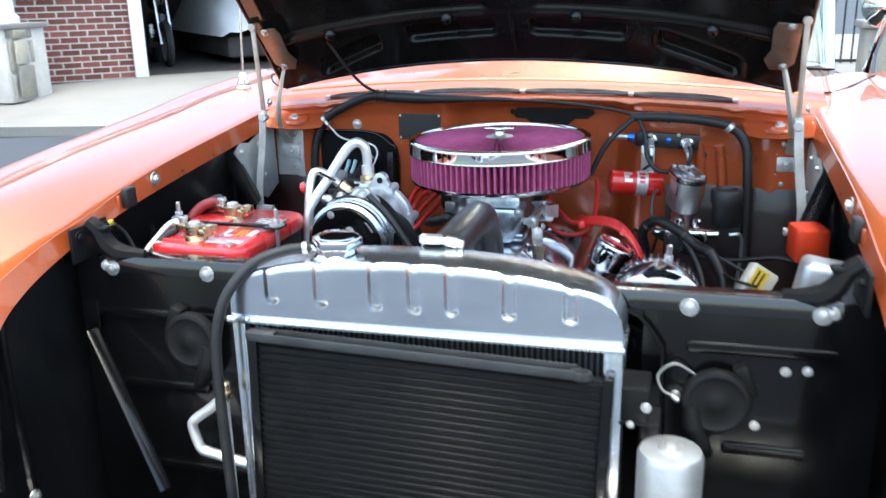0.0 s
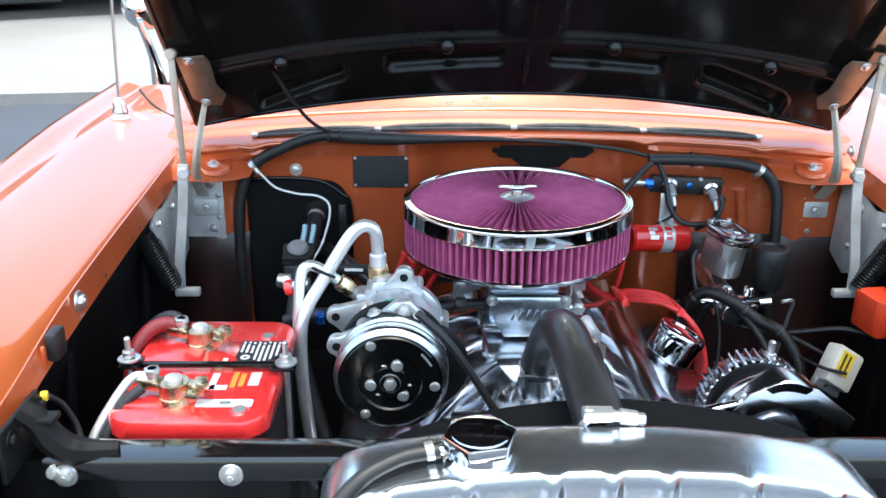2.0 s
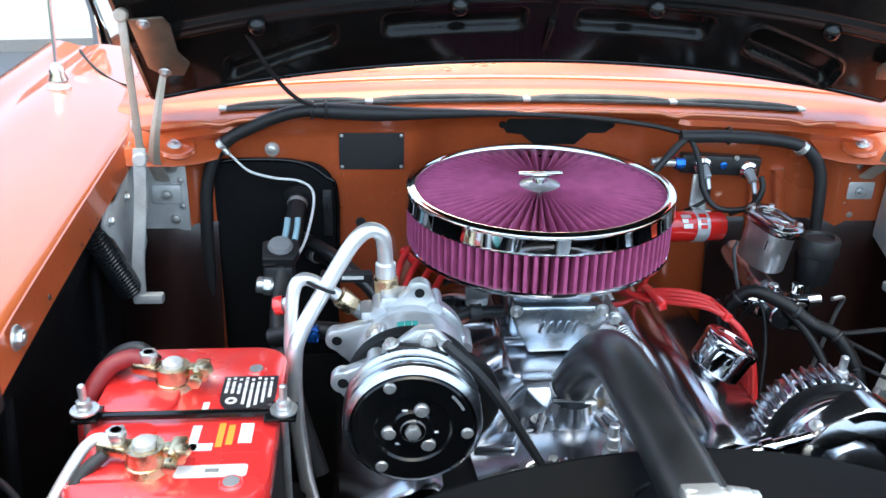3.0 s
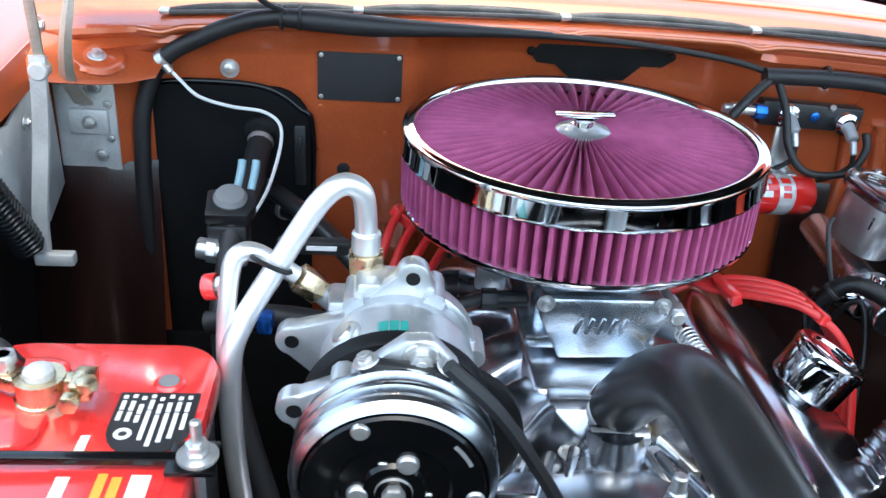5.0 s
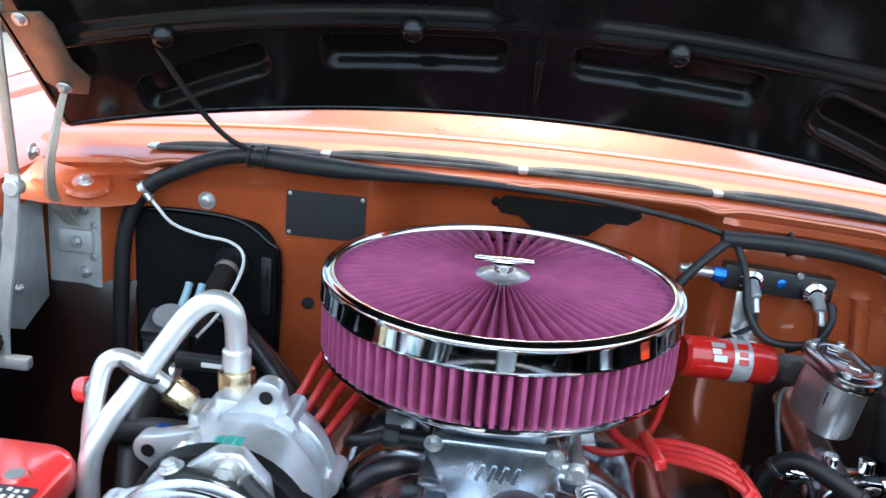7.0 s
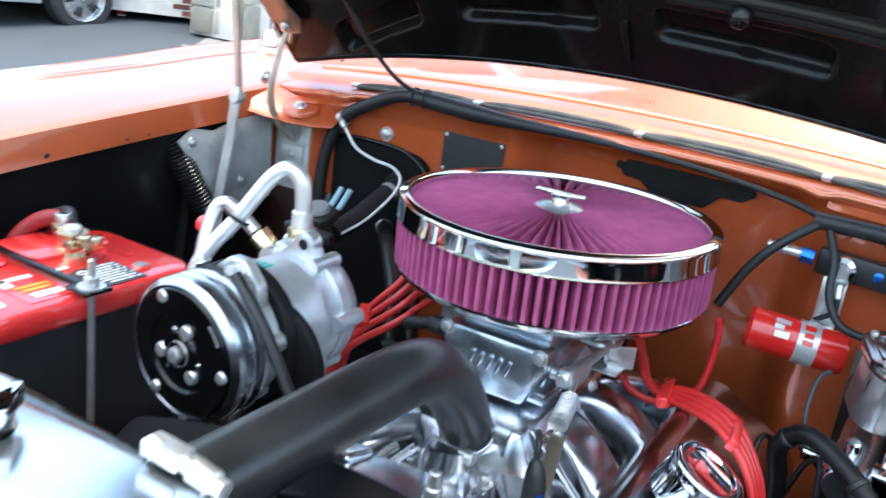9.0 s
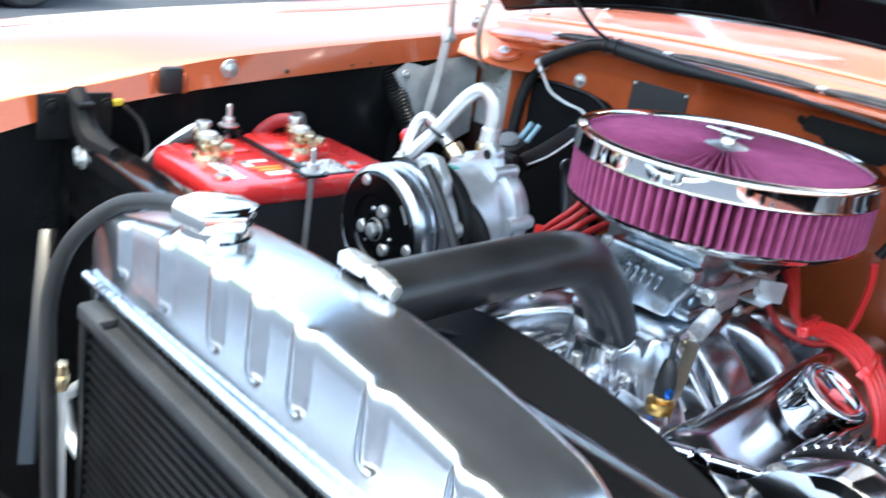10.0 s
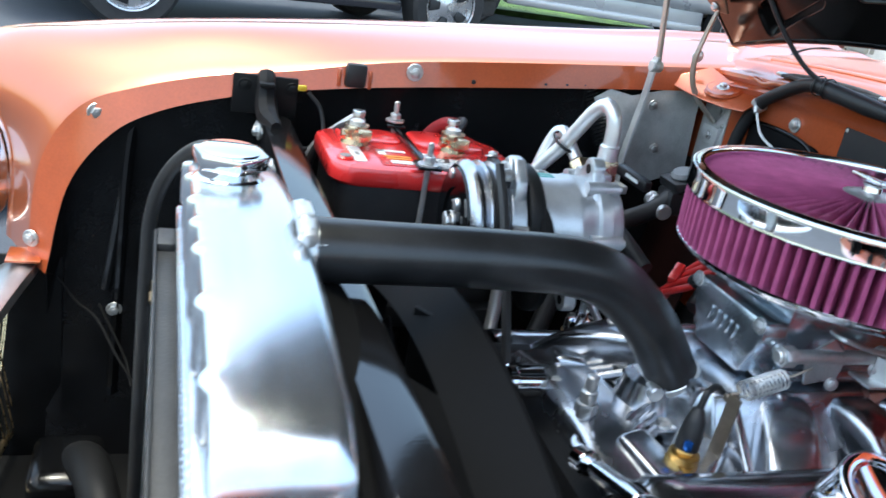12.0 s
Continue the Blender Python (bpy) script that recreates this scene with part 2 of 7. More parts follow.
def lathe(profile, seg=32, m=None, closed=False):
    """Turns a profile of (radius, height) round z."""
    bm = bmesh.new()
    rings = []
    for r, z in profile:
        if r < 1e-6:
            rings.append([bm.verts.new((0, 0, z))])
        else:
            rings.append([bm.verts.new((r * math.cos(2 * math.pi * i / seg), r * math.sin(2 * math.pi * i / seg), z)) for i in range(seg)])
    pairs = list(zip(rings, rings[1:])) + ([(rings[-1], rings[0])] if closed else [])
    for a, b in pairs:
        for i in range(seg):
            j = (i + 1) % seg
            if len(a) == 1 and len(b) == 1:
                continue
            if len(a) == 1:
                bm.faces.new((a[0], b[i], b[j]))
            elif len(b) == 1:
                bm.faces.new((a[i], a[j], b[0]))
            else:
                bm.faces.new((a[i], a[j], b[j], b[i]))
    if m is not None:
        bm.transform(m)
    return bm


def turned(a, b):
    """A pose that carries the z axis onto the way from a to b."""
    a, b = Vector(a), Vector(b)
    return Matrix.Translation(a) @ (b - a).to_track_quat("Z", "Y").to_matrix().to_4x4()


def rod(a, b, r, seg=16, bevel=0.0015, r2=None):
    h = (Vector(b) - Vector(a)).length
    r2 = r if r2 is None else r2
    bv = min(bevel, r * 0.4, h * 0.3)
    return lathe([(0, 0), (r - bv, 0), (r, bv), (r2, h - bv), (r2 - bv, h), (0, h)], seg, turned(a, b))


def spline(points, steps=8):
    """Points along a smooth curve through the given ones."""
    p = [Vector(q) for q in points]
    p = [p[0] * 2 - p[1]] + p + [p[-1] * 2 - p[-2]]
    out = []
    for i in range(1, len(p) - 2):
        for s in range(steps):
            t = s / steps
            out.append(0.5 * ((2 * p[i]) + (p[i + 1] - p[i - 1]) * t + (2 * p[i - 1] - 5 * p[i] + 4 * p[i + 1] - p[i + 2]) * t * t
                              + (3 * p[i] - p[i - 1] - 3 * p[i + 1] + p[i + 2]) * t ** 3))
    return out + [p[-2]]


def tube(points, radius, seg=12, steps=8, smooth=True):
    """A tube along a curve. radius: one number or one for each given point."""
    path = spline(points, steps) if smooth else [Vector(q) for q in points]
    n = len(path)
    if isinstance(radius, (int, float)):
        rad = [radius] * n
    else:
        rad = [float(np.interp(i / (n - 1) * (len(radius) - 1), range(len(radius)), radius)) for i in range(n)]
    bm = bmesh.new()
    side = None
    rings = []
    for i, q in enumerate(path):
        d = (path[min(i + 1, n - 1)] - path[max(i - 1, 0)]).normalized()
        if side is None:
            side = d.orthogonal().normalized()
        side = (side - d * side.dot(d)).normalized()
        up = d.cross(side)
        rings.append([bm.verts.new(q + (side * math.cos(2 * math.pi * k / seg) + up * math.sin(2 * math.pi * k / seg)) * rad[i]) for k in range(seg)])
    for a, b in zip(rings, rings[1:]):
        for k in range(seg):
            bm.faces.new((a[k], a[(k + 1) % seg], b[(k + 1) % seg], b[k]))
    bm.faces.new(list(reversed(rings[0])))
    bm.faces.new(rings[-1])
    return bm


def duct(points, wide, tall, power=0.45, seg=24, steps=8):
    """A tube of rounded rectangular section along a curve; wide and tall are half sizes, one for each given point."""
    path = spline(points, steps)
    n = len(path)
    bm = bmesh.new()
    rings = []
    for i, q in enumerate(path):
        d = (path[min(i + 1, n - 1)] - path[max(i - 1, 0)]).normalized()
        side = d.cross(Vector((0, 0, 1))).normalized()
        up = side.cross(d)
        w = float(np.interp(i / (n - 1) * (len(wide) - 1), range(len(wide)), wide))
        h = float(np.interp(i / (n - 1) * (len(tall) - 1), range(len(tall)), tall))
        ring = []
        for k in range(seg):
            c, s = math.cos(2 * math.pi * k / seg), math.sin(2 * math.pi * k / seg)
            ring.append(bm.verts.new(q + side * (w * math.copysign(abs(c) ** power, c)) + up * (h * math.copysign(abs(s) ** power, s))))
        rings.append(ring)
    for a, b in zip(rings, rings[1:]):
        for k in range(seg):
            bm.faces.new((a[k], a[(k + 1) % seg], b[(k + 1) % seg], b[k]))
    bm.faces.new(list(reversed(rings[0])))
    bm.faces.new(rings[-1])
    return bm


def sheet(rows, thick=0.0, close=False):
    """A skin over rows of points, with a thickness if given."""
    bm = bmesh.new()
    v = [[bm.verts.new(p) for p in row] for row in rows]
    for a, b in zip(v, v[1:]):
        for i in range(len(a) - 1 + (1 if close else 0)):
            j = (i + 1) % len(a)
            bm.faces.new((a[i], a[j], b[j], b[i]))
    if thick:
        bmesh.ops.recalc_face_normals(bm, faces=bm.faces)
        bmesh.ops.solidify(bm, geom=list(bm.faces), thickness=thick)
    return bm


def prism(outline, depth, m=None, bevel=0.0):
    """A flat outline in x and y, given a depth along z."""
    bm = bmesh.new()
    f = bm.faces.new([bm.verts.new((x, y, 0)) for x, y in outline])
    r = bmesh.ops.extrude_face_region(bm, geom=[f])
    bmesh.ops.translate(bm, vec=(0, 0, depth), verts=[e for e in r["geom"] if isinstance(e, bmesh.types.BMVert)])
    if bevel:
        bmesh.ops.bevel(bm, geom=list(bm.edges), offset=bevel, segments=2, profile=0.5, affect="EDGES")
    if m is not None:
        bm.transform(m)
    return bm


def rounded(w, h, r, n=6):
    """The outline of a rectangle with round corners."""
    out = []
    for cx, cy, a in ((w / 2 - r, h / 2 - r, 0), (-w / 2 + r, h / 2 - r, 90), (-w / 2 + r, -h / 2 + r, 180), (w / 2 - r, -h / 2 + r, 270)):
        out += [(cx + r * math.cos(radians(a + 90 * k / n)), cy + r * math.sin(radians(a + 90 * k / n))) for k in range(n + 1)]
    return out


def hexagon(r):
    return [(r * math.cos(radians(60 * k)), r * math.sin(radians(60 * k))) for k in range(6)]


def bolt_bm(r=0.007):
    """A hexagon bolt head on a round washer, along +z."""
    return merged(lathe([(0, 0), (r * 1.55, 0), (r * 1.6, r * 0.12), (r * 1.5, r * 0.3), (0, r * 0.3)], 20),
                  prism(hexagon(r), r * 0.75, pose(0, 0, r * 0.28), r * 0.08),
                  lathe([(r * 0.45, r * 1.0), (r * 0.42, r * 1.16), (0, r * 1.18)], 12))


BOLT = to_mesh(bolt_bm(), STEEL)
BOLT_BLACK = to_mesh(bolt_bm(), BLACK_SATIN)
CAP_SCREW = to_mesh(merged(lathe([(0, 0), (0.006, 0), (0.0065, 0.001), (0.0065, 0.005), (0.0055, 0.006), (0, 0.006)], 18)), STEEL)


def bolt(at, way, parent, size=1.0, mesh=None, label="", name="bolt"):
    a = Vector(at)
    return part(name, mesh or BOLT, None, parent, label, m=turned(a, a + Vector(way)) @ Matrix.Diagonal((size, size, size, 1)))


def nut_between(a, b, r):
    h = (Vector(b) - Vector(a)).length
    return prism(hexagon(r), h, turned(a, b), r * 0.08)


# ---- the ground and the car body ----
GZ = 0.06


def ground_z(x, y):
    """Ground height, raised towards the garage to fit the camera's view."""
    v = (y - 5.2 - .188 * (x + 5.9)) * .98
    return GZ + .088 * min(max(v, 0.0), 2.9)


def build_ground():
    xs = sorted(set([-400, -200, -100, -50, 50, 100, 200, 400] + list(np.linspace(-30, 30, 61))))
    bm = sheet([[(x, y, ground_z(x, y)) for x in xs] for y in xs])
    tagged(part("ground", bm, ASPHALT), "blue-grey worn asphalt of the drive and street", "ground", kind="structure")


build_ground()

car = thing("car", (0, 0.6, GZ), "copper orange metallic classic car with its hood raised", "car")

# fender curves for the passenger side (x negative), rear to front
F_LOW = [(-.565, .55, 1.034), (-.565, .25, 1.015), (-.565, .03, .998), (-.565, -.32, .963), (-.565, -.50, .938), (-.565, -.585, .920), (-.565, -.672, .892), (-.566, -.735, .852), (-.570, -.788, .772), (-.574, -.815, .64)]
F_IN = [(-.572, .55, 1.070), (-.572, .25, 1.052), (-.572, .03, 1.033), (-.572, -.32, .998), (-.572, -.50, .963), (-.573, -.602, .946), (-.576, -.702, .918), (-.586, -.778, .880), (-.601, -.826, .790), (-.612, -.842, .64)]
F_MID = [(-.65, .55, 1.082), (-.66, .25, 1.065), (-.665, .03, 1.045), (-.67, -.32, 1.018), (-.67, -.58, .994), (-.675, -.72, .965), (-.685, -.83, .928), (-.690, -.885, .868), (-.672, -.865, .785), (-.668, -.866, .64)]
F_CROWN = [(-0.73, 0.55, 1.086), (-0.75, 0.25, 1.066), (-0.76, 0.03, 1.044), (-0.77, -0.32, 1.014), (-0.773, -0.6, 0.9814), (-0.779, -0.78, 0.9542), (-0.783, -0.9, 0.9284), (-0.722, -0.918, 0.878), (-0.681, -0.873, 0.788), (-0.684, -0.873, 0.64)]
F_OUT = [(-0.828, 0.55, 1.032), (-0.838, 0.25, 1.012), (-0.848, 0.03, 0.987), (-0.858, -0.32, 0.954), (-0.8632, -0.6, 0.9238), (-0.8686, -0.8, 0.8994), (-0.8692, -0.94, 0.8778), (-0.748, -0.928, 0.866), (-0.688, -0.877, 0.787), (-0.692, -0.878, 0.64)]
F_SIDE = [(-0.9, 0.55, 0.45), (-0.905, 0.25, 0.45), (-0.91, 0.03, 0.45), (-0.91, -0.32, 0.45), (-0.91, -0.6, 0.45), (-0.915, -0.8, 0.5), (-0.91, -0.96, 0.62), (-0.772, -0.938, 0.835), (-0.693, -0.879, 0.785), (-0.7, -0.882, 0.64)]


def flip(points, s):
    return [(x * -s, y, z) for x, y, z in points]


def fender(s):
    """s is -1 on the passenger side and 1 on the driver's side."""
    curves = [spline(flip(c, s), 8) for c in (F_LOW, F_IN, F_MID, F_CROWN, F_OUT, F_SIDE)]
    rows, flange = [], []
    n = len(curves[0])
    for i in range(n):
        c = [k[i] for k in curves]
        row = [c[0].lerp(c[1], 0.93), c[1] + (c[2] - c[1]) * 0.04]
        body = spline([c[1], c[2], c[3], c[4], c[5]], 6)
        row += body[1:]
        # a small inturned lip under the flange
        lip = Vector((s * 0.010, 0, 0))
        rows.append(row)
        flange.append([c[0] + lip, c[0], c[0].lerp(c[1], 0.35), c[0].lerp(c[1], 0.7), c[0].lerp(c[1], 0.93)])
    f = part("fender", sheet(rows, 0.0025), COPPER, car, "copper metallic fender with a bolted inner flange")
    # Fender paint again, in a deeper copper for the flange's shade.
    part("inner_flange", sheet(flange, 0.0025), COPPER_IN, f, "inner flange in copper deepened for its shade")
    inner = [[p + Vector((s * .012, 0, -.002)) for p in curves[0]], [Vector((s * .615, p.y, max(p.z - .12, .3))) for p in curves[0]],
             [Vector((s * .60, p.y, .30)) for p in curves[0]]]
    part("inner_fender", sheet(inner, 0.003), BLACK_BAY, car, "black painted inner fender panel")
    wh = -1 * s
    for y0, y1, z0, z1 in ((-.700, -.735, .86, .60), (-.30, -.33, .90, .55), (.02, .00, .93, .55)):
        part("pressed_ridge", tube([(s * .596, y0, z0), (s * .606, y0 * .5 + y1 * .5, z0 * .5 + z1 * .5), (s * .606, y1, z1)], [.006, .009, .007], 8), BLACK_BAY, car)
    for x, y, z, way in ((-.565, -.326, .981, (-s, 0, 0)), (-.565, .13, 1.022, (-s, 0, 0)), (-.580, -.752, .876, (-s, .25, -.1)), (-.594, -.834, .681, (-s, -.6, 0))):
        bolt((wh * x, y, z), way, f, 1.15)
    for y, z in ((-.12, .985), (-.085, .988), (-.055, .99), (-.235, .977)):
        part("plug", lathe([(0, 0), (.004, 0), (.0035, .0015), (0, .002)], 12, turned((wh * -.5645, y, z), (wh * -.5, y, z))), BLACK_PLASTIC, f)
    part("hood_bumper", box((.014, .030, .034), (wh * -.559, -.412, .968), .005), RUBBER, f, "black rubber hood bumper")
    for dy in (-.026, .026):
        part("lip", box((.005, .006, .026), (wh * -.564, -.412 + dy * .85, .962), .002), COPPER_IN, f)
    # headlight bezel at the nose of the fender
    ring = lathe([(.075, -.03), (.098, -.028), (.112, -.005), (.112, .01), (.10, .02), (.085, .012), (.075, -.03)], 40,
                 turned((wh * -.79, -.900, .735), (wh * -.80, -1.4, .735)))
    h = part("headlight", ring, CHROME, car, "chrome headlight bezel")
    part("lens", lathe([(0, .02), (.04, .016), (.078, -.005), (.08, -.02), (0, -.03)], 32, turned((wh * -.79, -.900, .735), (wh * -.80, -1.4, .735))), WHITE_LABEL, h)
    return f


fender(-1)
fender(1)


# --- firewall and cowl: a profile of (y, z) swept across the car ---
def wall_y(x):
    """The firewall is set back in the middle, between two raised side panels."""
    side = 0.191 if x < 0 else 0.184
    side -= 0.022 * min(1.0, max(0.0, (abs(x) - .40) / .10)) ** 2
    v = min(1.0, max(0.0, (abs(x - .035) - .155) / .055))
    v = v * v * (3 - 2 * v)
    return 0.229 + (side - 0.229) * v


def cowl():
    rows = []
    for i in range(121):
        x = -.60 + 1.2 * i / 120
        y, drop = wall_y(x), 0.022 * (x / 0.5) ** 2
        prof = [(y, .32), (y, .70), (y, .9), (y, 1.025), (y - .003, 1.036), (y - .012, 1.046), (.178, 1.054), (.172, 1.060), (.173, 1.066), (.182, 1.070),
                (.205, 1.072), (.213, 1.076), (.221, 1.083), (.228, 1.0865), (.240, 1.0885), (.262, 1.0925), (.268, 1.0955), (.276, 1.0975), (.30, 1.1005), (.34, 1.106), (.46, 1.116), (.60, 1.12)]
        rows.append([Vector((x, py, pz + .005 * min(1, max(0, (pz - 1.0) / .04)) - drop * min(1, max(0, (pz - .95) / .1)))) for py, pz in prof])
    return sheet(rows, 0.0)


firewall = part("firewall", cowl(), COPPER_IN, car, "copper painted firewall and cowl")
dips = (-.445, -.234, -.002, .221, .425)
roll = [(x, .1715, 1.0690 - .022 * (x / .5) ** 2 - .0050 * sum(math.exp(-((x - c) / .016) ** 2) for c in dips)) for x in np.linspace(-.47, .47, 95)]
# Lip tube shaped to give the cowl edge its bright highlight line.
part("rolled_lip", tube(roll, .0045, 10, 2), COPPER, firewall, "bright rolled cowl lip")
# Bead added for the bright line along the cowl's lit step.
part("cowl_bead", tube([(x, .262, 1.0970 - .022 * (x / .5) ** 2) for x in np.linspace(-.56, .56, 29)], .0050, 10, 2), COPPER, firewall, "bead that gives the cowl step its bright line")
part("bulkhead", box((1.2, .01, .8), (0, .262, .66), 0), BLACK_SATIN, car)

# pressed ridges on the firewall
part("ridge", tube([(-.33, .190, 1.048), (-.25, .189, 1.052), (-.18, .191, 1.048)], .006, 10), COPPER_IN, firewall)
part("ridge", tube([(.36, .182, .98), (.368, .182, .90), (.36, .182, .82)], .010, 10), COPPER_IN, firewall)
part("ridge", tube([(.40, .182, .975), (.41, .181, .90), (.405, .181, .82)], .010, 10), COPPER_IN, firewall)
for s in (-1, 1):
    # corner shelves between firewall and fender, each with a round pressing
    corner = part("cowl_corner", sheet([[(s * .44, .178, 1.022), (s * .475, .176, 1.024), (s * .505, .172, 1.028), (s * .54, .168, 1.036), (s * .575, .16, 1.046)],
                                         [(s * .445, .160, 1.012), (s * .475, .145, 1.012), (s * .505, .130, 1.016), (s * .54, .118, 1.022), (s * .575, .105, 1.030)],
                                         [(s * .45, .152, 1.002), (s * .475, .135, 1.000), (s * .505, .118, 1.002), (s * .54, .106, 1.006), (s * .575, .094, 1.012)]], .003), COPPER_IN, firewall)
    part("pressing", lathe([(.028, 0), (.030, .003), (.026, .006), (.018, .004), (.012, .006), (0, .006)], 28, pose(s * .508, .150, 1.019, 18, s * -10, 0)), COPPER_IN, corner)
    bolt((s * .508, .148, 1.024), (s * -.17, -.3, 1), corner, .9)
    bolt((s * .555, .12, 1.06), (-s, 0, 0), corner, .9)

# heater opening with a black blanking panel
part("blanking_panel", moved(prism(rounded(.205, .36, .045), .008, None, .003), pose(-.388, .190, .808, 90)), SHROUD_DARK, firewall, "black panel that closes the heater opening")
part("panel_rim", tube([(-.285, .184, .78), (-.284, .184, .935), (-.300, .184, .964), (-.345, .184, .988), (-.445, .184, .989), (-.480, .182, .973), (-.490, .180, .94), (-.492, .180, .75)], .0035, 10), BLACK_GLOSS, firewall)
part("slotted_tab", merged(box((.014, .006, .075), (-.298, .179, .908), .002), box((.005, .008, .02), (-.298, .177, .923), .001)), BLACK_PLASTIC, firewall)
plate = part("data_plate", moved(prism(rounded(.096, .056, .002), .002), pose(-.2305, .190, 1.002, 90)), DARK_LABEL, firewall, "black data plate")
for dx in (-.044, .044):
    for dz in (-.024, .024):
        part("rivet", lathe([(.0028, 0), (.0024, .001), (0, .0016)], 12, turned((-.2305 + dx, .188, 1.002 + dz), (-.2305 + dx, 0, 1.002 + dz))), STEEL, plate)
cover = part("cover_plate", moved(prism([(-.085, -.002), (-.075, .010), (-.055, .014), (-.035, .028), (.045, .024), (.06, .012), (.08, .008), (.087, -.004), (.075, -.012), (.05, -.012), (.03, -.030), (-.035, -.030), (-.055, -.014), (-.078, -.012)], .004), pose(.055, .2285, 1.032, 90)), BLACK_SATIN, firewall, "black cover plate on the firewall")
for x in (-.030, .140):
    bolt((x, .2245, 1.033), (0, -1, 0), cover, .5, BOLT_BLACK)
bolt((-.377, wall_y(-.377), 1.005), (0, -1, 0), firewall, 1.0)
for x, z in ((-.248, .888), (.37, .955)):
    part("plug", lathe([(0, 0), (.008, 0), (.0075, .003), (0, .004)], 16, turned((x, wall_y(x), z), (x, 0, z))), BLACK_PLASTIC, firewall)
for x, z in ((-.255, 1.052), (-.30, 1.030), (-.275, .965), (-.20, .935), (-.232, .928)):
    part("plug", lathe([(0, 0), (.0028, 0), (.002, .0015), (0, .0018)], 10, turned((x, wall_y(x), z), (x, 0, z))), COPPER, firewall)


# rubber seal on the cowl lip, in lengths between clips
def lip_point(x, y=.195, z=1.081):
    return (x, y + .010 * (x / .3) ** 2 * .3, z - 0.022 * (x / 0.5) ** 2)


ends = [-.445, -.234, -.002, .221, .425]
for a, b in zip(ends, ends[1:]):
    a2, b2 = a + .005, b - .005
    part("cowl_seal", tube([lip_point(a2 + (b2 - a2) * k / 12, z=1.0795 + (.0048 * math.sin(math.pi * min(1, max(0, (k / 12 - .5) * 1.12 + .5))) ** .35 if 0 < k < 12 else 0)) for k in range(13)], .0050, 10, 4), SEAL, firewall, "ribbed grey rubber cowl seal")
    part("seal_flange", tube([lip_point(a2 + (b2 - a2) * k / 6, y=.187, z=1.0805) for k in range(7)], .0028, 8), SEAL, firewall)
for x in ends:
    p = Vector(lip_point(x))
    part("seal_clip", box((.012, .016, .006), p + Vector((0, -.004, .001)), .002), STEEL, firewall)
"""Windshield base, pillars and mirror behind the hood."""
for s in (-1, 1):
    part("panel_seam", tube([(s * .560, .310, 1.0795), (s * .616, .335, 1.0655), (s * .672, .392, 1.0760), (s * .722, .485, 1.0845), (s * .748, .560, 1.080)], .0024, 8), BLACK_SATIN, car)
glass_rows = []
for k in range(25):
    a = -1 + 2 * k / 24
    x = .70 * math.sin(a * 1.35) / math.sin(1.35)
    y = .62 + .42 * abs(a) ** 3
    glass_rows.append([Vector((x, y, 1.11 - .05 * a * a)), Vector((x * .97, y + .12, 1.32)), Vector((x * .92, y + .28, 1.56))])
shield = part("windshield", sheet(glass_rows, .005), GLASS, car, "curved windshield glass")
part("windshield_trim", tube([r[0] for r in glass_rows[::3]], .010, 10), CHROME, shield)
for s in (-1, 1):
    part("pillar", tube([(s * .715, 1.06, 1.05), (s * .70, 1.14, 1.3), (s * .66, 1.30, 1.58)], .018, 12), CHROME, shield, "bright windshield pillar")
    mirror = part("side_mirror", lathe([(0, 0), (.012, .004), (.03, .03), (.048, .062), (.052, .075), (.05, .08), (0, .074)], 24, turned((s * .785, .70, 1.225), (s * .80, 1.2, 1.24))), CHROME, car, "round chrome side mirror")
    part("stem", tube([(s * .762, .76, 1.03), (s * .768, .74, 1.12), (s * .785, .72, 1.20)], [.02, .010, .008], 12), CHROME, mirror)

# the rest of the body behind the hood
STATIONS = [(.56, .905, 1.03), (1.0, .905, 1.02), (1.6, .905, 1.0), (2.3, .905, .99), (2.9, .91, 1.0), (3.5, .90, 1.0), (3.95, .85, .96), (4.2, .76, .86)]


def body_row(y, w, top, s):
    return [Vector((s * a, y, z)) for a, z in ((w - .06, .34), (w - .01, .42), (w + .02, .62), (w + .01, .80), (w - .02, top - .06), (w - .07, top - .01), (w - .14, top))]


for s in (-1, 1):
    door_rows = [body_row(y, w, z, s) for y, w, z in STATIONS[:4]]
    rear_rows = [body_row(y, w, z, s) for y, w, z in STATIONS[3:]]
    part("door", sheet(door_rows, .004), COPPER, car)
    part("rear_fender", sheet(rear_rows, .004), COPPER, car)
part("trunk_lid", sheet([[Vector((x * (w - .14), y, top + .03 * (1 - abs(x)))) for x in (-1, -.6, 0, .6, 1)] for y, w, top in STATIONS[4:]], .004), COPPER, car)
part("tail_panel", sheet([[Vector((x * .66, 4.19, z)) for x in (-1, 0, 1)] for z in (.36, .6, .86)], .004), COPPER, car)
part("roof", sheet([[Vector((x, y, z - dz)) for x, z in ((-.58, 1.50), (-.50, 1.545), (-.25, 1.585), (0, 1.595), (.25, 1.585), (.50, 1.545), (.58, 1.50))] for y, dz in ((1.02, .03), (1.3, 0), (1.9, 0), (2.4, .03), (2.62, .09))], .012), COPPER, car)
part("rear_window", sheet([[Vector((x * f, y, z - .05 * x * x)) for x in (-.9, -.5, 0, .5, .9)] for f, y, z in ((.62, 2.62, 1.50), (.75, 2.80, 1.25), (.82, 2.95, 1.04))], .005), GLASS, car)
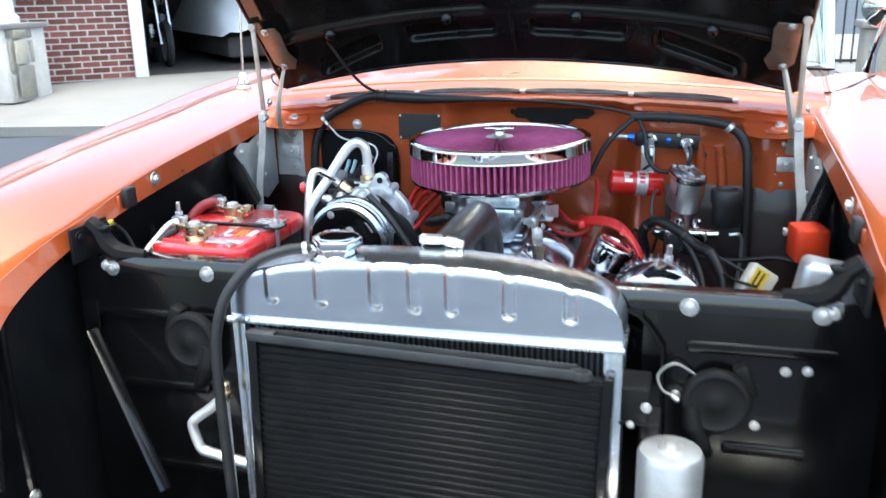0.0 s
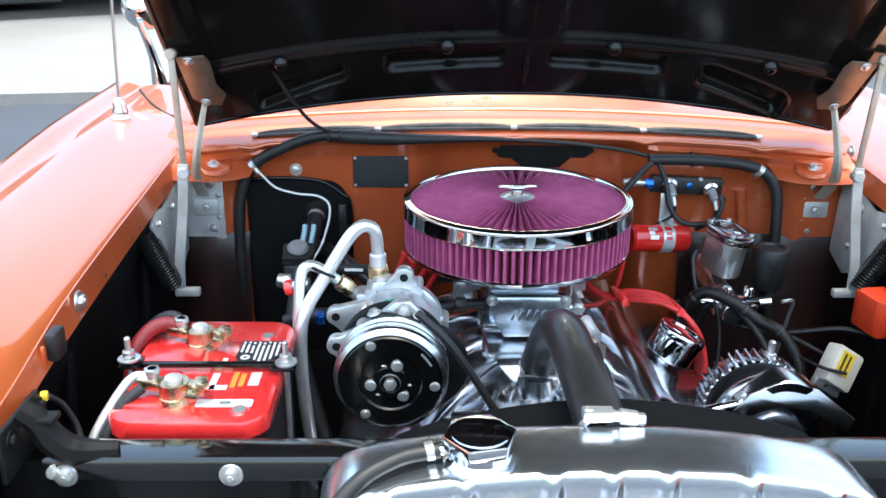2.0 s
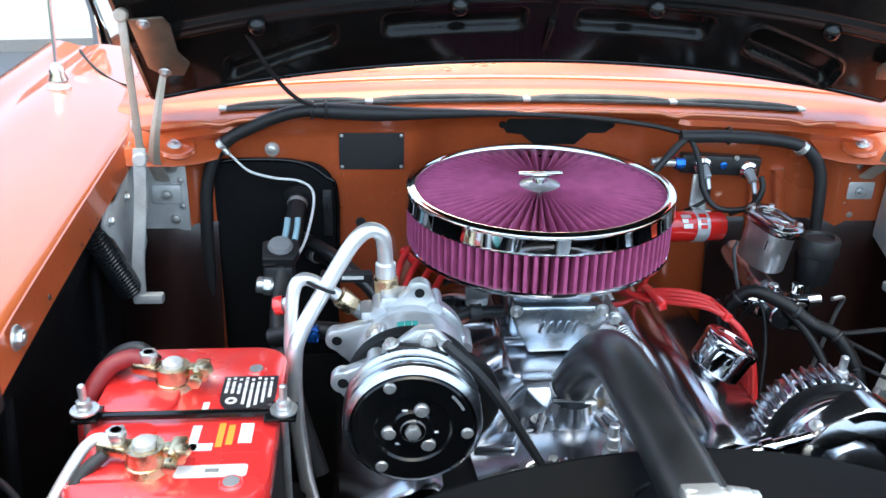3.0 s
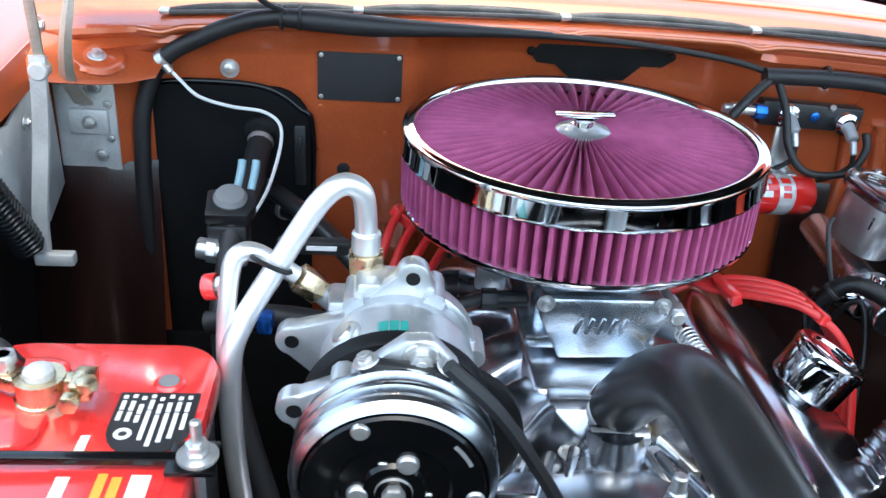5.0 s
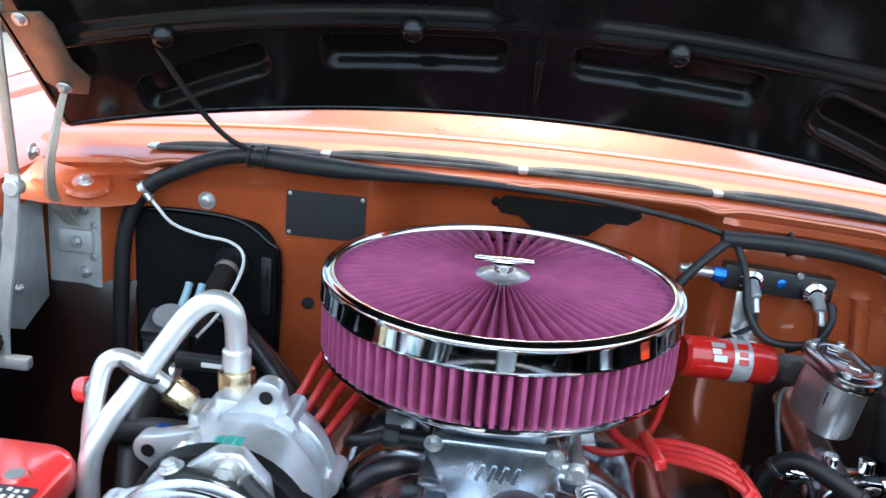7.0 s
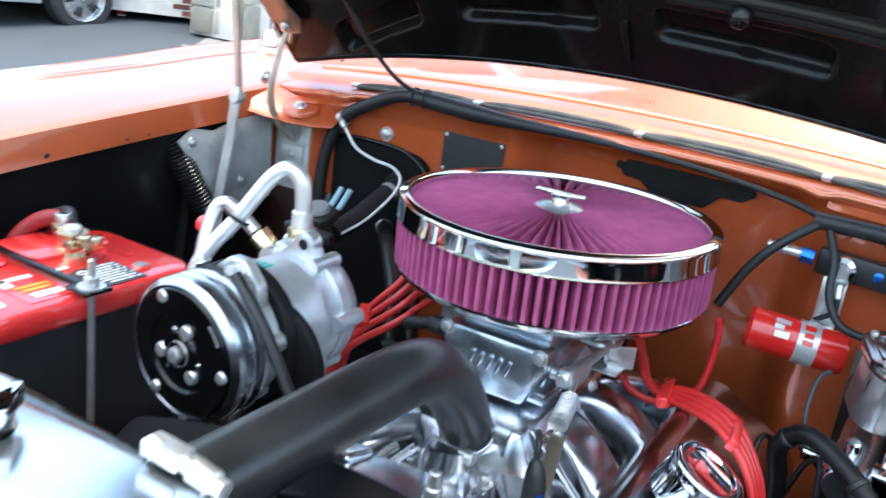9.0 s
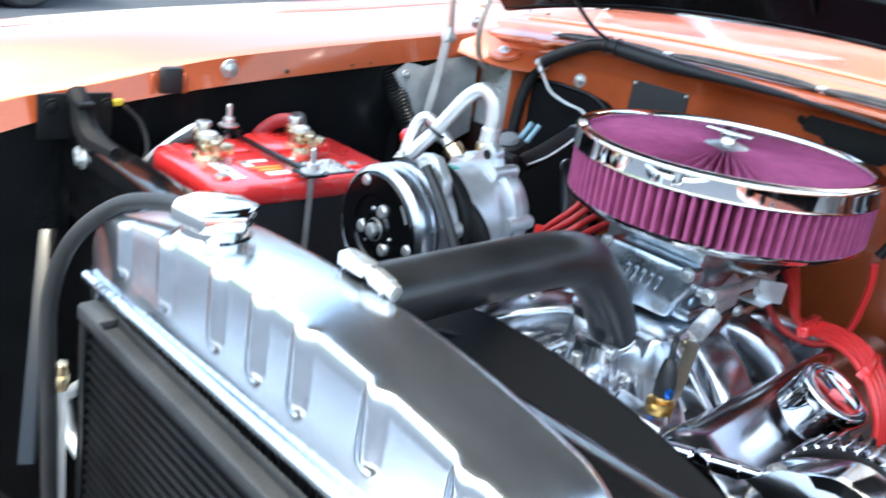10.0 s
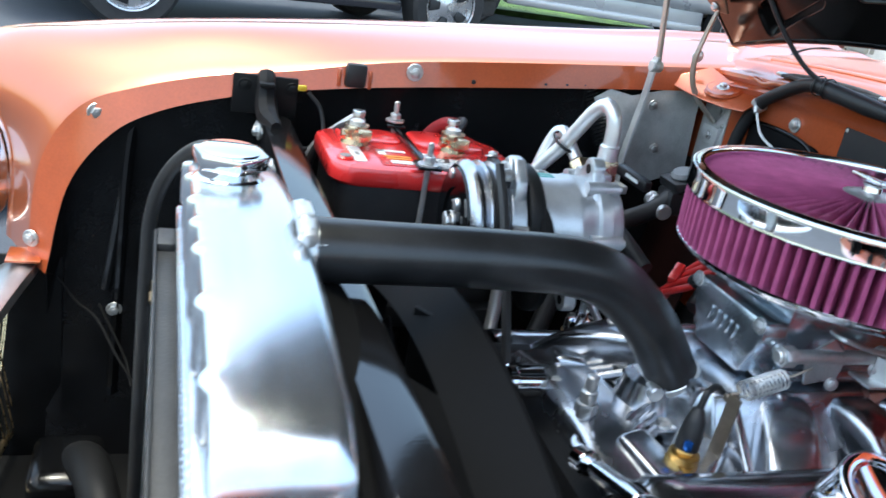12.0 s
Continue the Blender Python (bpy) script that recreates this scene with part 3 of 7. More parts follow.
for s in (-1, 1):
    part("rear_pillar", sheet([[Vector((s * .57, 2.40, 1.47)), Vector((s * .56, 2.64, 1.40))], [Vector((s * .70, 2.62, 1.2)), Vector((s * .68, 2.85, 1.2))], [Vector((s * .80, 2.75, 1.0)), Vector((s * .76, 3.0, 1.0))]], .03), COPPER, car)
part("cabin_floor", box((1.56, 3.4, .12), (0, 2.35, .42), .03), DARK_INTERIOR, car)
part("seat", box((1.3, .5, .34), (0, 1.75, .66), .08, 3), DARK_INTERIOR, car)
part("seat_back", box((1.3, .18, .5), (0, 2.05, .92), .07, 3, (-10, 0, 0)), DARK_INTERIOR, car)
part("dashboard", box((1.1, .3, .22), (0, 1.15, .88), .06, 3), DARK_INTERIOR, car)
"""Radio aerial on the passenger fender."""
aerial = thing("aerial", (-.700, .285, 1.072), "chrome radio aerial on the copper fender", "aerial")
part("base", lathe([(0, -.004), (.017, -.004), (.018, .002), (.014, .008), (.015, .014), (.011, .022), (.012, .027), (.006, .038), (0, .04)], 24, pose(-.700, .285, 1.072)), CHROME, aerial)
part("mast", rod((-.700, .285, 1.098), (-.687, .309, 1.63), .003, 10, r2=.002), CHROME, aerial)


# ---- hood ----
UP = Vector((0, -.700, .714))
OUTN = Vector((0, .714, .700))
H0 = Vector((0, .122, 1.152))       # middle of the rear edge


def hood_point(x, b, out=0.0):
    half = .53
    edge = .072 * (x / half) ** 2       # the rear edge bows down at the sides
    e = edge * max(0.0, 1 - b / .35)
    return H0 + Vector((x, 0, 0)) + UP * (b - e) + OUTN * (out - .018 * (x / half) ** 2 * (1 if b > 0 else 1))


SLOTS = [(-.428, -.272, .050, .052), (-.218, -.030, .006, .088), (.030, .218, .006, .088), (.272, .428, .050, .052)]


def smooth01(v):
    v = min(1.0, max(0.0, v))
    return v * v * (3 - 2 * v)


def pocket(x, b):
    """How far the inner panel is pressed outwards at a place."""
    d = 0.0
    for x0, x1, lean, cb in SLOTS:
        cx = (x0 + x1) / 2
        skew = lean * (x - cx) / (x1 - x0) * (-1 if cx < 0 else 1) * -1
        bb = b - skew * (1.0)
        ex, eb = abs(x - cx) - (x1 - x0) / 2 + .016, abs(bb - cb) - .020 + .010
        dist = math.hypot(max(ex, 0), max(eb, 0)) - .016
        d = max(d, .016 * smooth01(-dist / .010))
        d = min(d, .016) if d > 0 else d
        if 0 <= dist < .008:
            d -= .0042 * (1 - abs(dist - .004) / .004)
    ridge = -.0045 * math.exp(-((b - .131 + .10 * x * x) / .0035) ** 2) * (1 if abs(abs(x) - .02) > .03 else .3)
    deep = .008 * smooth01((b - .137 + .10 * x * x) / .010) * smooth01((.50 - abs(x)) / .03) * smooth01((abs(x) - .035) / .02)
    return d + ridge + deep


def hood_inside():
    xs = np.linspace(-.53, .53, 381)
    bs = list(np.linspace(0.0, .19, 121)) + list(np.linspace(.21, 1.15, 13))
    rows = [[hood_point(x, b, pocket(x, b)) for x in xs] for b in bs]
    return sheet(rows)


hood = part("hood", hood_inside(), BLACK_HOOD, car, "raised hood with a pressed black underside", smooth=60)
# Rear edge lowered out of view to keep sun off the air cleaner.
part("outer_skin", sheet([[hood_point(x, b, .040 if 0 < k < 18 else .006) for x in np.linspace(-.545, .545, 31)] for k, b in enumerate([-.002, -.030, 0, .01] + list(np.linspace(.05, 1.16, 16)))], .002), COPPER, hood, "copper painted outer skin")
part("rear_lip", tube([hood_point(x, -.001, .002) for x in np.linspace(-.53, .53, 15)], .0045, 8, 3), BLACK_GLOSS, hood)
for s in (-1, 1):
    part("side_lip", tube([hood_point(s * .532, b, .004) for b in np.linspace(0, 1.15, 8)], .006, 8, 3), BLACK_GLOSS, hood)
for x in (-.371, -.122, .126, .369):
    p = hood_point(x, .129 - .10 * x * x, -.004)
    part("stud", lathe([(.013, 0), (.013, .003), (.009, .010), (.006, .013), (0, .014)], 16, turned(p, p - OUTN)), BLACK_GLOSS, hood)
centre = [hood_point(0, b, -.004 if b < .12 else .004) for b in (.03, .06, .09, .12, .4)]
part("centre_pressing", tube(centre, [.002, .004, .005, .006, .006], 10), BLACK_HOOD, hood)


# ---- hood hinges ----
def hinge(s):
    # The plate's darker zinc holds the hood's shade in its colour.
    h = part("hood_hinge", moved(prism([(-.022, .055), (.020, .060), (.026, .045), (.024, -.010), (.034, -.035), (.022, -.062), (-.004, -.064), (-.020, -.045)], .003, None, .0008),
             Matrix(((s * -1, 0, 0, s * .497), (0, UP.y, -OUTN.y, .056), (0, UP.z, -OUTN.z, 1.180), (0, 0, 0, 1)))), ZINC_DARK, car, "yellow zinc hood hinge with grey arms and a coil spring")
    bolt(Vector((s * .501, .021, 1.216)) - OUTN * .004, -OUTN, h, .75)
    bolt(Vector((s * .497, .092, 1.143)) - OUTN * .004, -OUTN, h, .75)
    pin = Vector((s * .527, .038, 1.040))
    top = Vector((s * .524, .012, 1.224))
    part("link", merged(moved(box((.010, .006, (top - pin).length), (0, 0, (top - pin).length / 2), .002), turned(pin, top)),
                        rod(top - Vector((0, .006, 0)), top + Vector((0, .006, 0)), .008, 14), rod(pin - Vector((0, .008, 0)), pin + Vector((0, .006, 0)), .009, 14)), GOLD_ZINC, h)
    mid = spline([(s * .502, .094, 1.135), (s * .510, .090, 1.100), (s * .521, .090, 1.050), (s * .530, .112, 1.005), (s * .533, .158, .965)], 5)
    wid = [.006 + .008 * (k / (len(mid) - 1)) ** 1.4 for k in range(len(mid))]
    part("curved_arm", sheet([[p + Vector((-w * .8, .004 + w * .2, 0)), p, p + Vector((w * .8, .002, 0))] for p, w in zip(mid, wid)], .004), GOLD_ZINC, h)
    foot = Vector((s * .548, .030, .848))
    arm = spline([pin + Vector((0, -.004, .014)), pin + Vector((s * .006, -.006, -.06)), foot + Vector((s * -.004, -.002, .05)), foot], 5)
    part("lower_arm", merged(sheet([[p + Vector((-.0085, 0, 0)), p + Vector((-.0075, -.003, 0)), p + Vector((.0075, -.003, 0)), p + Vector((.0085, 0, 0))] for p in arm], .004),
                             box((.040, .014, .014), foot + Vector((s * -.012, -.002, -.004)), .003), rod(pin - Vector((0, .012, 0)), pin, .009, 16)), GREY_PAINT, h)
    side = part("mount_plate", moved(prism([(-.035, .975), (-.01, .992), (.03, .985), (.08, 1.0), (.150, 1.005), (.158, .872), (.10, .850), (.05, .872), (.0, .93)], .004, None, .001),
                Matrix(((0, 0, s * -1, s * .567), (1, 0, 0, 0), (0, 1, 0, 0), (0, 0, 0, 1)))), GREY_PAINT, h)
    part("mount_flange", box((.066, .004, .116), (s * .533, .168, .944), .002), GREY_PAINT, h)
    part("stiffener", box((.044, .010, .030), (s * .530, .165, .945), .004), GREY_PAINT, h)
    for x, z in ((.520, .985), (.528, .945), (.520, .905), (.508, .965), (.508, .925)):
        bolt((s * x, .166 if z != .945 else .159, z), (0, -1, 0), h, .75 if x > .51 else .5)
    for y, z in ((-.01, .972), (.07, .975), (.09, .905)):
        bolt((s * .562, y, z), (-s, 0, 0), h, .75)
    a, b = Vector((s * .590, -.042, 1.002)), Vector((s * .558, .024, .858))
    d = b - a
    q = turned(a, b)
    coil = [q @ Vector((.0155 * math.cos(k * .9), .0155 * math.sin(k * .9), d.length * k / 190)) for k in range(191)]
    part("spring", tube(coil, .0027, 6, 1, smooth=False), BLACK_BAY, h, "black coil spring")
    part("spring_core", rod(a, b, .0125, 12), BLACK_SATIN, h)
    return h


hinge(-1)
hinge(1)


# ---- radiator support and front end ----
def support():
    s = part("radiator_support", sheet([[(-.53, y, z), (.53, y, z)] for y, z in ((-.544, .882), (-.544, .903), (-.541, .907), (-.510, .907), (-.502, .904), (-.502, .888))], .004), RAIL_GLOSS, car, "black radiator support rail above pressed panels")
    for x, w in ((-.418, .315), (.437, .295)):
        part("panel", box((w, .006, .60), (x, -.540, .605), .002), BLACK_GLOSS, s)
    for x, w, z in ((-.425, .24, .818), (.440, .188, .836), (-.44, .16, .70), (.452, .11, .695), (-.40, .2, .56), (.42, .18, .56)):
        part("pressed_rib", moved(prism(rounded(w, .016, .0075), .005, None, .002), pose(x, -.543, z, 90)), BLACK_GLOSS, s)
    for x in (-.509, -.347, .347, .507):
        bolt((x, -.544, .889), (0, -1, 0), s, 1.1, label="large zinc washer bolt")
    for x, z in ((.336, .764), (.438, .730), (.470, .810), (.496, .813)):
        bolt((x, -.544, z), (0, -1, 0), s, .6)
    for w in (-1, 1):
        e = part("end_bracket", merged(box((.006, .088, .054), (w * .550, -.536, .929), .002), box((.044, .020, .006), (w * .533, -.538, .950), .002),
                 tube([(w * .546, -.537, .958), (w * .531, -.537, .946), (w * .518, -.537, .924), (w * .498, -.535, .911), (w * .46, -.528, .908)], [.012, .013, .015, .015, .008], 8)), BLACK_ENAMEL, s)
        for y in (-.565, -.500):
            bolt((w * .546, y, .942), (-w, 0, 0), s, .8, BOLT_BLACK)
        bolt((w * .519, -.543, .893), (-w * .6, -1, 0), s, .8)
        # brace and slanted panel in front of the support
        part("fender_brace", tube([(w * .588, -.70, .885), (w * .582, -.71, .80), (w * .568, -.715, .62), (w * .56, -.72, .45)], [.008, .007, .007, .009], 8), BLACK_GLOSS, s)
        bolt((w * .562, -.720, .589), (-w, 0, 0), s, 1.0)
    # slanted brace beside the radiator
    low = Vector((-.385, -.655, .585))
    high = Vector((-.540, -.572, .795))
    part("brace", merged(moved(box((.020, .005, (low - high).length), (0, 0, (low - high).length / 2), .002), turned(high, low)), box((.03, .004, .05), (-.556, -.548, .81), .002)), BLACK_GLOSS, s)
    return s


support()
# Sheets over the lower firewall put its shade into dark colour.
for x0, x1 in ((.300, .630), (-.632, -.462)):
    part("firewall_shade_panel", sheet([[(x0 + (x1 - x0) * k / 6, wall_y(x0 + (x1 - x0) * k / 6) - .004 - d, z) for k in range(7)] for z, d in ((.895, -.003), (.885, .001), (.84, .007), (.76, .018), (.62, .045), (.34, .12))], .004), COPPER_SHADE, car, "lower firewall panel coloured as shaded copper")
part("firewall_shade_panel", box((.9, .006, .34), (-.1, .165, .50), .002), SHROUD_DARK, car)
# Black panels added to hide bright ground in the gap by the grille.
for s in (-1, 1):
    part("gap_panel", box((.006, .14, .36), (s * .606, -.863, .47), .002), BLACK_SATIN, car)
part("undertray", box((1.2, 1.45, .02), (0, -.35, .30), 0), BLACK_SATIN, car)

# ---- things in the engine bay ----
def air_cleaner():
    cx, cy = -.012, 0.0
    t = thing("air_cleaner", (cx, cy, .937), "round chrome air cleaner with a purple pleated filter", "air cleaner")
    at = pose(cx, cy, 0)
    N = 92
    part("lid_ring", lathe([(.1608, 1.0060), (.1610, 1.0150), (.1618, 1.0190), (.1632, 1.0204), (.1655, 1.0206), (.1690, 1.0200), (.1718, 1.0192), (.1730, 1.0194), (.1741, 1.0188), (.1747, 1.0172), (.1749, 1.0140), (.1752, .9985), (.1757, .9962), (.1750, .9950), (.1738, .9960), (.1715, 1.0045)], 128, at, True), RING_CHROME, t, "polished chrome lid ring")
    # side filter: pleats round the drum
    rows = []
    for z in (.946, .950, .972, .995, 1.0):
        rows.append([Vector((cx + r * math.cos(a), cy + r * math.sin(a), z)) for k in range(N * 6)
                     for a, r in [(2 * math.pi * k / (N * 6), (.1728, .1735, .1728, .1600, .1500, .1600)[k % 6])]])
    part("side_filter", sheet(rows, close=True), PURPLE, t, "purple pleated side filter", smooth=50)
    # top filter: pleats that run out from the middle
    rows = []
    n = 66
    for r in (.012, .03, .05, .08, .11, .14, .154, .1608):
        amp = .0048 * min(1, r / .035)
        rows.append([Vector((cx + r * math.cos(a), cy + r * math.sin(a), 1.0085 + .0085 * (1 - r / .1608) + h * amp * (1 if r < .155 else .75))) for k in range(n * 6)
                     for a, h in [(2 * math.pi * k / (n * 6), (1, .45, -1.3, -2.1, -1.3, .45)[k % 6])]])
    part("top_filter", sheet(rows, close=True), PURPLE, t, "purple pleated top filter", smooth=30)
    part("base_pan", lathe([(.10, .936), (.160, .934), (.1690, .937), (.1735, .9425), (.1735, .946), (.170, .948), (.165, .947), (.10, .945)], 96, at, True), CHROME, t, "dark chrome base pan")
    part("inner_drum", lathe([(0, .994), (.146, .994), (.146, .948), (0, .944)], 48, at), BLACK_SATIN, t)
    part("hub", lathe([(.028, 1.010), (.028, 1.0175), (.026, 1.0195), (.020, 1.0205), (.016, 1.0225), (0, 1.0235)], 32, at), STEEL, t)
    part("wing_nut", merged(lathe([(0, 1.022), (.010, 1.022), (.009, 1.028), (.012, 1.031), (0, 1.032)], 16, at),
                            box((.058, .010, .004), (cx, cy, 1.034), .0015), box((.028, .014, .004), (cx, cy, 1.034), .0015)), CHROME, t, "chrome emblem nut of plain shape")
    t.location += Vector((0, 0, -.003))
    t.rotation_euler = (radians(.8), radians(-.8), 0)
    return t


air_cleaner()


def carburettor():
    t = thing("carburettor", (0, -.02, .835), "satin alloy four barrel carburettor under the air cleaner", "carburettor")
    part("main_body", merged(box((.105, .17, .07), (0, -.01, .885), .006), box((.125, .21, .014), (0, -.01, .846), .004)), CARB, t)
    part("air_horn", lathe([(.06, .905), (.066, .91), (.066, .937), (.06, .938), (.055, .937), (.055, .905)], 40, pose(0, -.0, 0), True), CARB, t)
    bowl = part("float_bowl", moved(prism([(-.056, .030), (.056, .030), (.060, .012), (.040, -.032), (-.036, -.034), (-.058, .010)], .030, None, .004), pose(.004, -.100, .872, 90)), CARB, t, "polished float bowl")
    for k in range(5):
        part("emblem_stroke", box((.0042, .0012, .017), (-.018 + .0105 * k, -.1310, .874), .0005, 1, (0, 18, 0)), CARB, bowl)
    for x in (-.050, .056):
        bolt((x, -.130, .897), (0, -1, 0), bowl, .75)
    part("fuel_inlet", merged(rod((-.055, -.075, .868), (-.10, -.075, .868), .008), nut_between((-.085, -.075, .868), (-.10, -.075, .868), .011)), BLACK_PLASTIC, t)
    part("fuel_line", tube([(-.10, -.075, .868), (-.125, -.08, .862), (-.135, -.06, .85), (-.13, .02, .83)], .006, 10), RUBBER, t)
    part("choke_housing", merged(rod((-.06, .03, .885), (-.12, .03, .885), .024), rod((-.12, .03, .885), (-.126, .03, .885), .027)), BLACK_PLASTIC, t)
    part("vacuum_pod", merged(rod((-.075, -.035, .88), (-.075, -.035, .905), .018), box((.03, .012, .03), (-.088, -.045, .878), .003)), STEEL, t)
    part("linkage_plate", moved(prism([(0, 0), (.03, .01), (.034, .035), (.015, .05), (-.008, .03)], .003), pose(.072, -.075, .845, 90, 0, 80)), STEEL, t)
    q = turned((.099, -.172, .850), (.084, -.090, .864))
    L = .072
    part("return_spring", tube([q @ Vector((.0092 * math.cos(k * .55), .0092 * math.sin(k * .55), .012 + (L - .024) * k / 115)) for k in range(116)], .0010, 6, 1, False), STEEL, t, "zinc return spring")
    part("spring_hook", tube([(.100, -.176, .851), q @ Vector((0, 0, .006)), q @ Vector((.0092, 0, .012))], .0013, 6), GOLD_ZINC, t)
    part("spring_hook", tube([(.080, -.078, .866), q @ Vector((0, 0, L - .006)), q @ Vector((.0092, 0, L - .012))], .0013, 6), GOLD_ZINC, t)
    part("spring_wire", tube([(.090, -.150, .842), (.090, -.172, .842), (.092, -.185, .842)], .0014, 6), STEEL, t)
    for k, (x, y, z) in enumerate(((.075, -.04, .875), (.085, -.01, .868), (.08, .03, .875), (.07, -.10, .868), (.09, -.06, .855))):
        bolt((x, y, z), (1, -.3, .2), t, .6)
    t.location += Vector((-.008, -.004, .002))
    part("idle_rod", tube([(.07, -.06, .90), (.095, -.07, .905), (.10, -.03, .895), (.085, .03, .885)], .0025, 8), STEEL, t)
    return t


carburettor()


def engine():
    t = thing("engine", (0, -.05, .42), "V8 engine with polished intake manifold and chrome valve covers", "engine")
    part("block", merged(box((.34, .50, .30), (0, -.05, .62), .02), box((.20, .52, .2), (0, -.05, .46), .02)), BLACK_SATIN, t)
    # intake manifold: a raised plenum with a creased front, broad runners and a low valley deck
    secs = []
    for y, w, z in ((-.182, .020, .800), (-.178, .030, .812), (-.150, .060, .836), (-.146, .062, .838), (.09, .062, .838), (.105, .056, .830), (.125, .045, .80)):
        secs.append([Vector((x, y, zz)) for x, zz in ((-w * 1.7, .765), (-w * 1.15, z - .022), (-w, z - .002), (-w + .003, z), (0, z + .0005), (w - .003, z), (w, z - .002), (w * 1.15, z - .022), (w * 1.7, .765))])
    part("plenum", sheet(secs, .004), POLISHED, t)
    for s in (-1, 1):
        for y0, y1, w in ((-.125, -.215, .026), (-.060, -.095, .027), (.005, .035, .027), (.055, .145, .026)):
            dz = .036 if s > 0 and y0 < -.1 else 0
            part("runner", duct([(s * .035, y0, .806 - dz * .5), (s * .070, y0 * .7 + y1 * .3, .812 - dz), (s * .108, y0 * .25 + y1 * .75, .794 - dz), (s * .150, y1, .748 - dz * .5)], [w, w, w * 1.05, w * 1.2], [.022, .022, .022, .024]), POLISHED, t)
        part("manifold_flank", sheet([[(s * a, y, z) for y in np.linspace(-.265, .18, 12)] for a, z in ((.02, .778), (.06, .776), (.10, .768), (.140, .750), (.158, .738), (.162, .70))], .006), POLISHED, t)
    part("front_deck", merged(duct([(-.115, -.245, .762), (-.05, -.240, .772), (.02, -.238, .774), (.075, -.240, .770), (.120, -.245, .758)], [.034, .038, .040, .038, .032], [.020, .024, .026, .024, .020]), box((.06, .035, .022), (.092, -.222, .786), .006, 3, (0, 14, 20)), box((.055, .035, .022), (-.088, -.222, .784), .006, 3, (0, -14, -20))), POLISHED, t)
    for x, y, z in ((.060, -.268, .782), (-.052, -.268, .782), (.120, -.258, .772)):
        part("boss", lathe([(.014, -.012), (.014, .006), (.011, .009), (.0065, .009), (.0065, .004), (0, .004)], 24, turned((x, y, z), (x, y - .06, z + .08))), POLISHED, t)
    part("heater_nipple", merged(rod((-.096, -.172, .770), (-.096, -.172, .830), .0070), nut_between((-.096, -.172, .795), (-.096, -.172, .808), .011), rod((-.096, -.172, .827), (-.096, -.172, .831), .009)), STEEL, t)
    part("water_neck_base", merged(lathe([(.040, 0), (.038, .008), (.032, .014), (.028, .028), (.025, .040), (0, .040)], 28, pose(.006, -.182, .782)), box((.092, .028, .010), (.006, -.182, .787), .005)), POLISHED, t)
    for x in (-.033, .045):
        bolt((x, -.182, .792), (0, 0, 1), t, .8)
    # valve covers, leaning outwards
    for s in (-1, 1):
        rows = []
        for k, (u, v) in enumerate([(-.078, -.045), (-.078, .012), (-.074, .030), (-.064, .041), (-.052, .045), (-.02, .047), (.03, .047), (.056, .044), (.069, .036), (.077, .02), (.080, 0), (.080, -.045)]):
            row = []
            for y, sc in ((-.268, .80), (-.275, .94), (-.268, 1.0), (-.24, 1.0), (.0, 1.0), (.15, 1.0), (.175, .96), (.18, .80)):
                vv = v if v < 0 else v * (sc if sc < 1 else 1)
                uu = u * (sc if v > 0 else 1)
                a = radians(-32 * s)
                row.append(Vector((s * .198 + uu * math.cos(a) - vv * math.sin(a) * -1 * 1.0 * (1 if s > 0 else 1) * 1.0 * (-1), y, .782 + uu * math.sin(a) + vv * math.cos(a))))
            rows.append(row)
        vc = part("valve_cover", moved(sheet(rows), pose(.003 * s, 0, -.028 if s > 0 else -.075)), COVER_ALU, t, "polished valve cover")
        for y in (-.24, -.12, .03, .16):
            part("cover_bolt", BOLT, None, vc, m=turned((s * .135, y, .775 - (.028 if s > 0 else .075)), (s * .20, y, 1.2)) @ Matrix.Diagonal((.7, .7, .7, 1)))
    br = Vector((.207, -.107, .808))
    d = Vector((.45, 0, .89)).normalized()
    part("breather_cap", lathe([(.018, -.02), (.018, .004), (.033, .005), (.0350, .007), (.0352, .009), (.0352, .036), (.0350, .0385), (.0365, .0395), (.0368, .041), (.0368, .047), (.0362, .0495), (.0345, .051), (.033, .0512), (.027, .0512), (.0255, .0505), (.0245, .0485), (.0235, .048), (0, .048)], 36, turned(br, br + d)), RING_CHROME, t, "chrome oil breather cap")
    part("brass_sender", merged(nut_between((.099, -.192, .772), (.099, -.192, .790), .015), lathe([(.0115, 0), (.0142, .002), (.0142, .008), (.0115, .010), (0, .010)], 24, pose(.099, -.192, .790)), rod((.099, -.192, .800), (.100, -.192, .806), .010)), SENDER_BRASS, t, "brass temperature sender")
    part("sender_lead", merged(tube([(.099, -.192, .804), (.0985, -.191, .818), (.0965, -.189, .832), (.094, -.187, .842)], [.0105, .0108, .0088, .0050], 14), tube([(.095, -.187, .840), (.092, -.182, .856), (.085, -.168, .858), (.078, -.15, .845)], .0032, 8)), RUBBER, t, "black rubber sender boot")
    part("sender_clip", box((.007, .007, .010), (.1075, -.1975, .812), .002), BLUE_ANODISED, t)
    part("throttle_lever", merged(moved(box((.014, .0025, .078), (0, 0, 0), .0008), pose(.096, -.156, .818, 3, 5, 14)), rod((.0895, -.160, .850), (.0895, -.146, .850), .0045, 12)), ZINC_DARK, t, "flat steel throttle lever")
    # pedestal, ridges and flange bolts of the manifold
    part("pedestal", merged(box((.104, .034, .030), (.0, -.146, .822), .003), moved(prism([(-.052, 0), (.052, 0), (.040, -.038), (-.040, -.038)], .030, None, .003), pose(0, -.131, .812, 90))), POLISHED, t, "sharp edged carburettor pedestal")
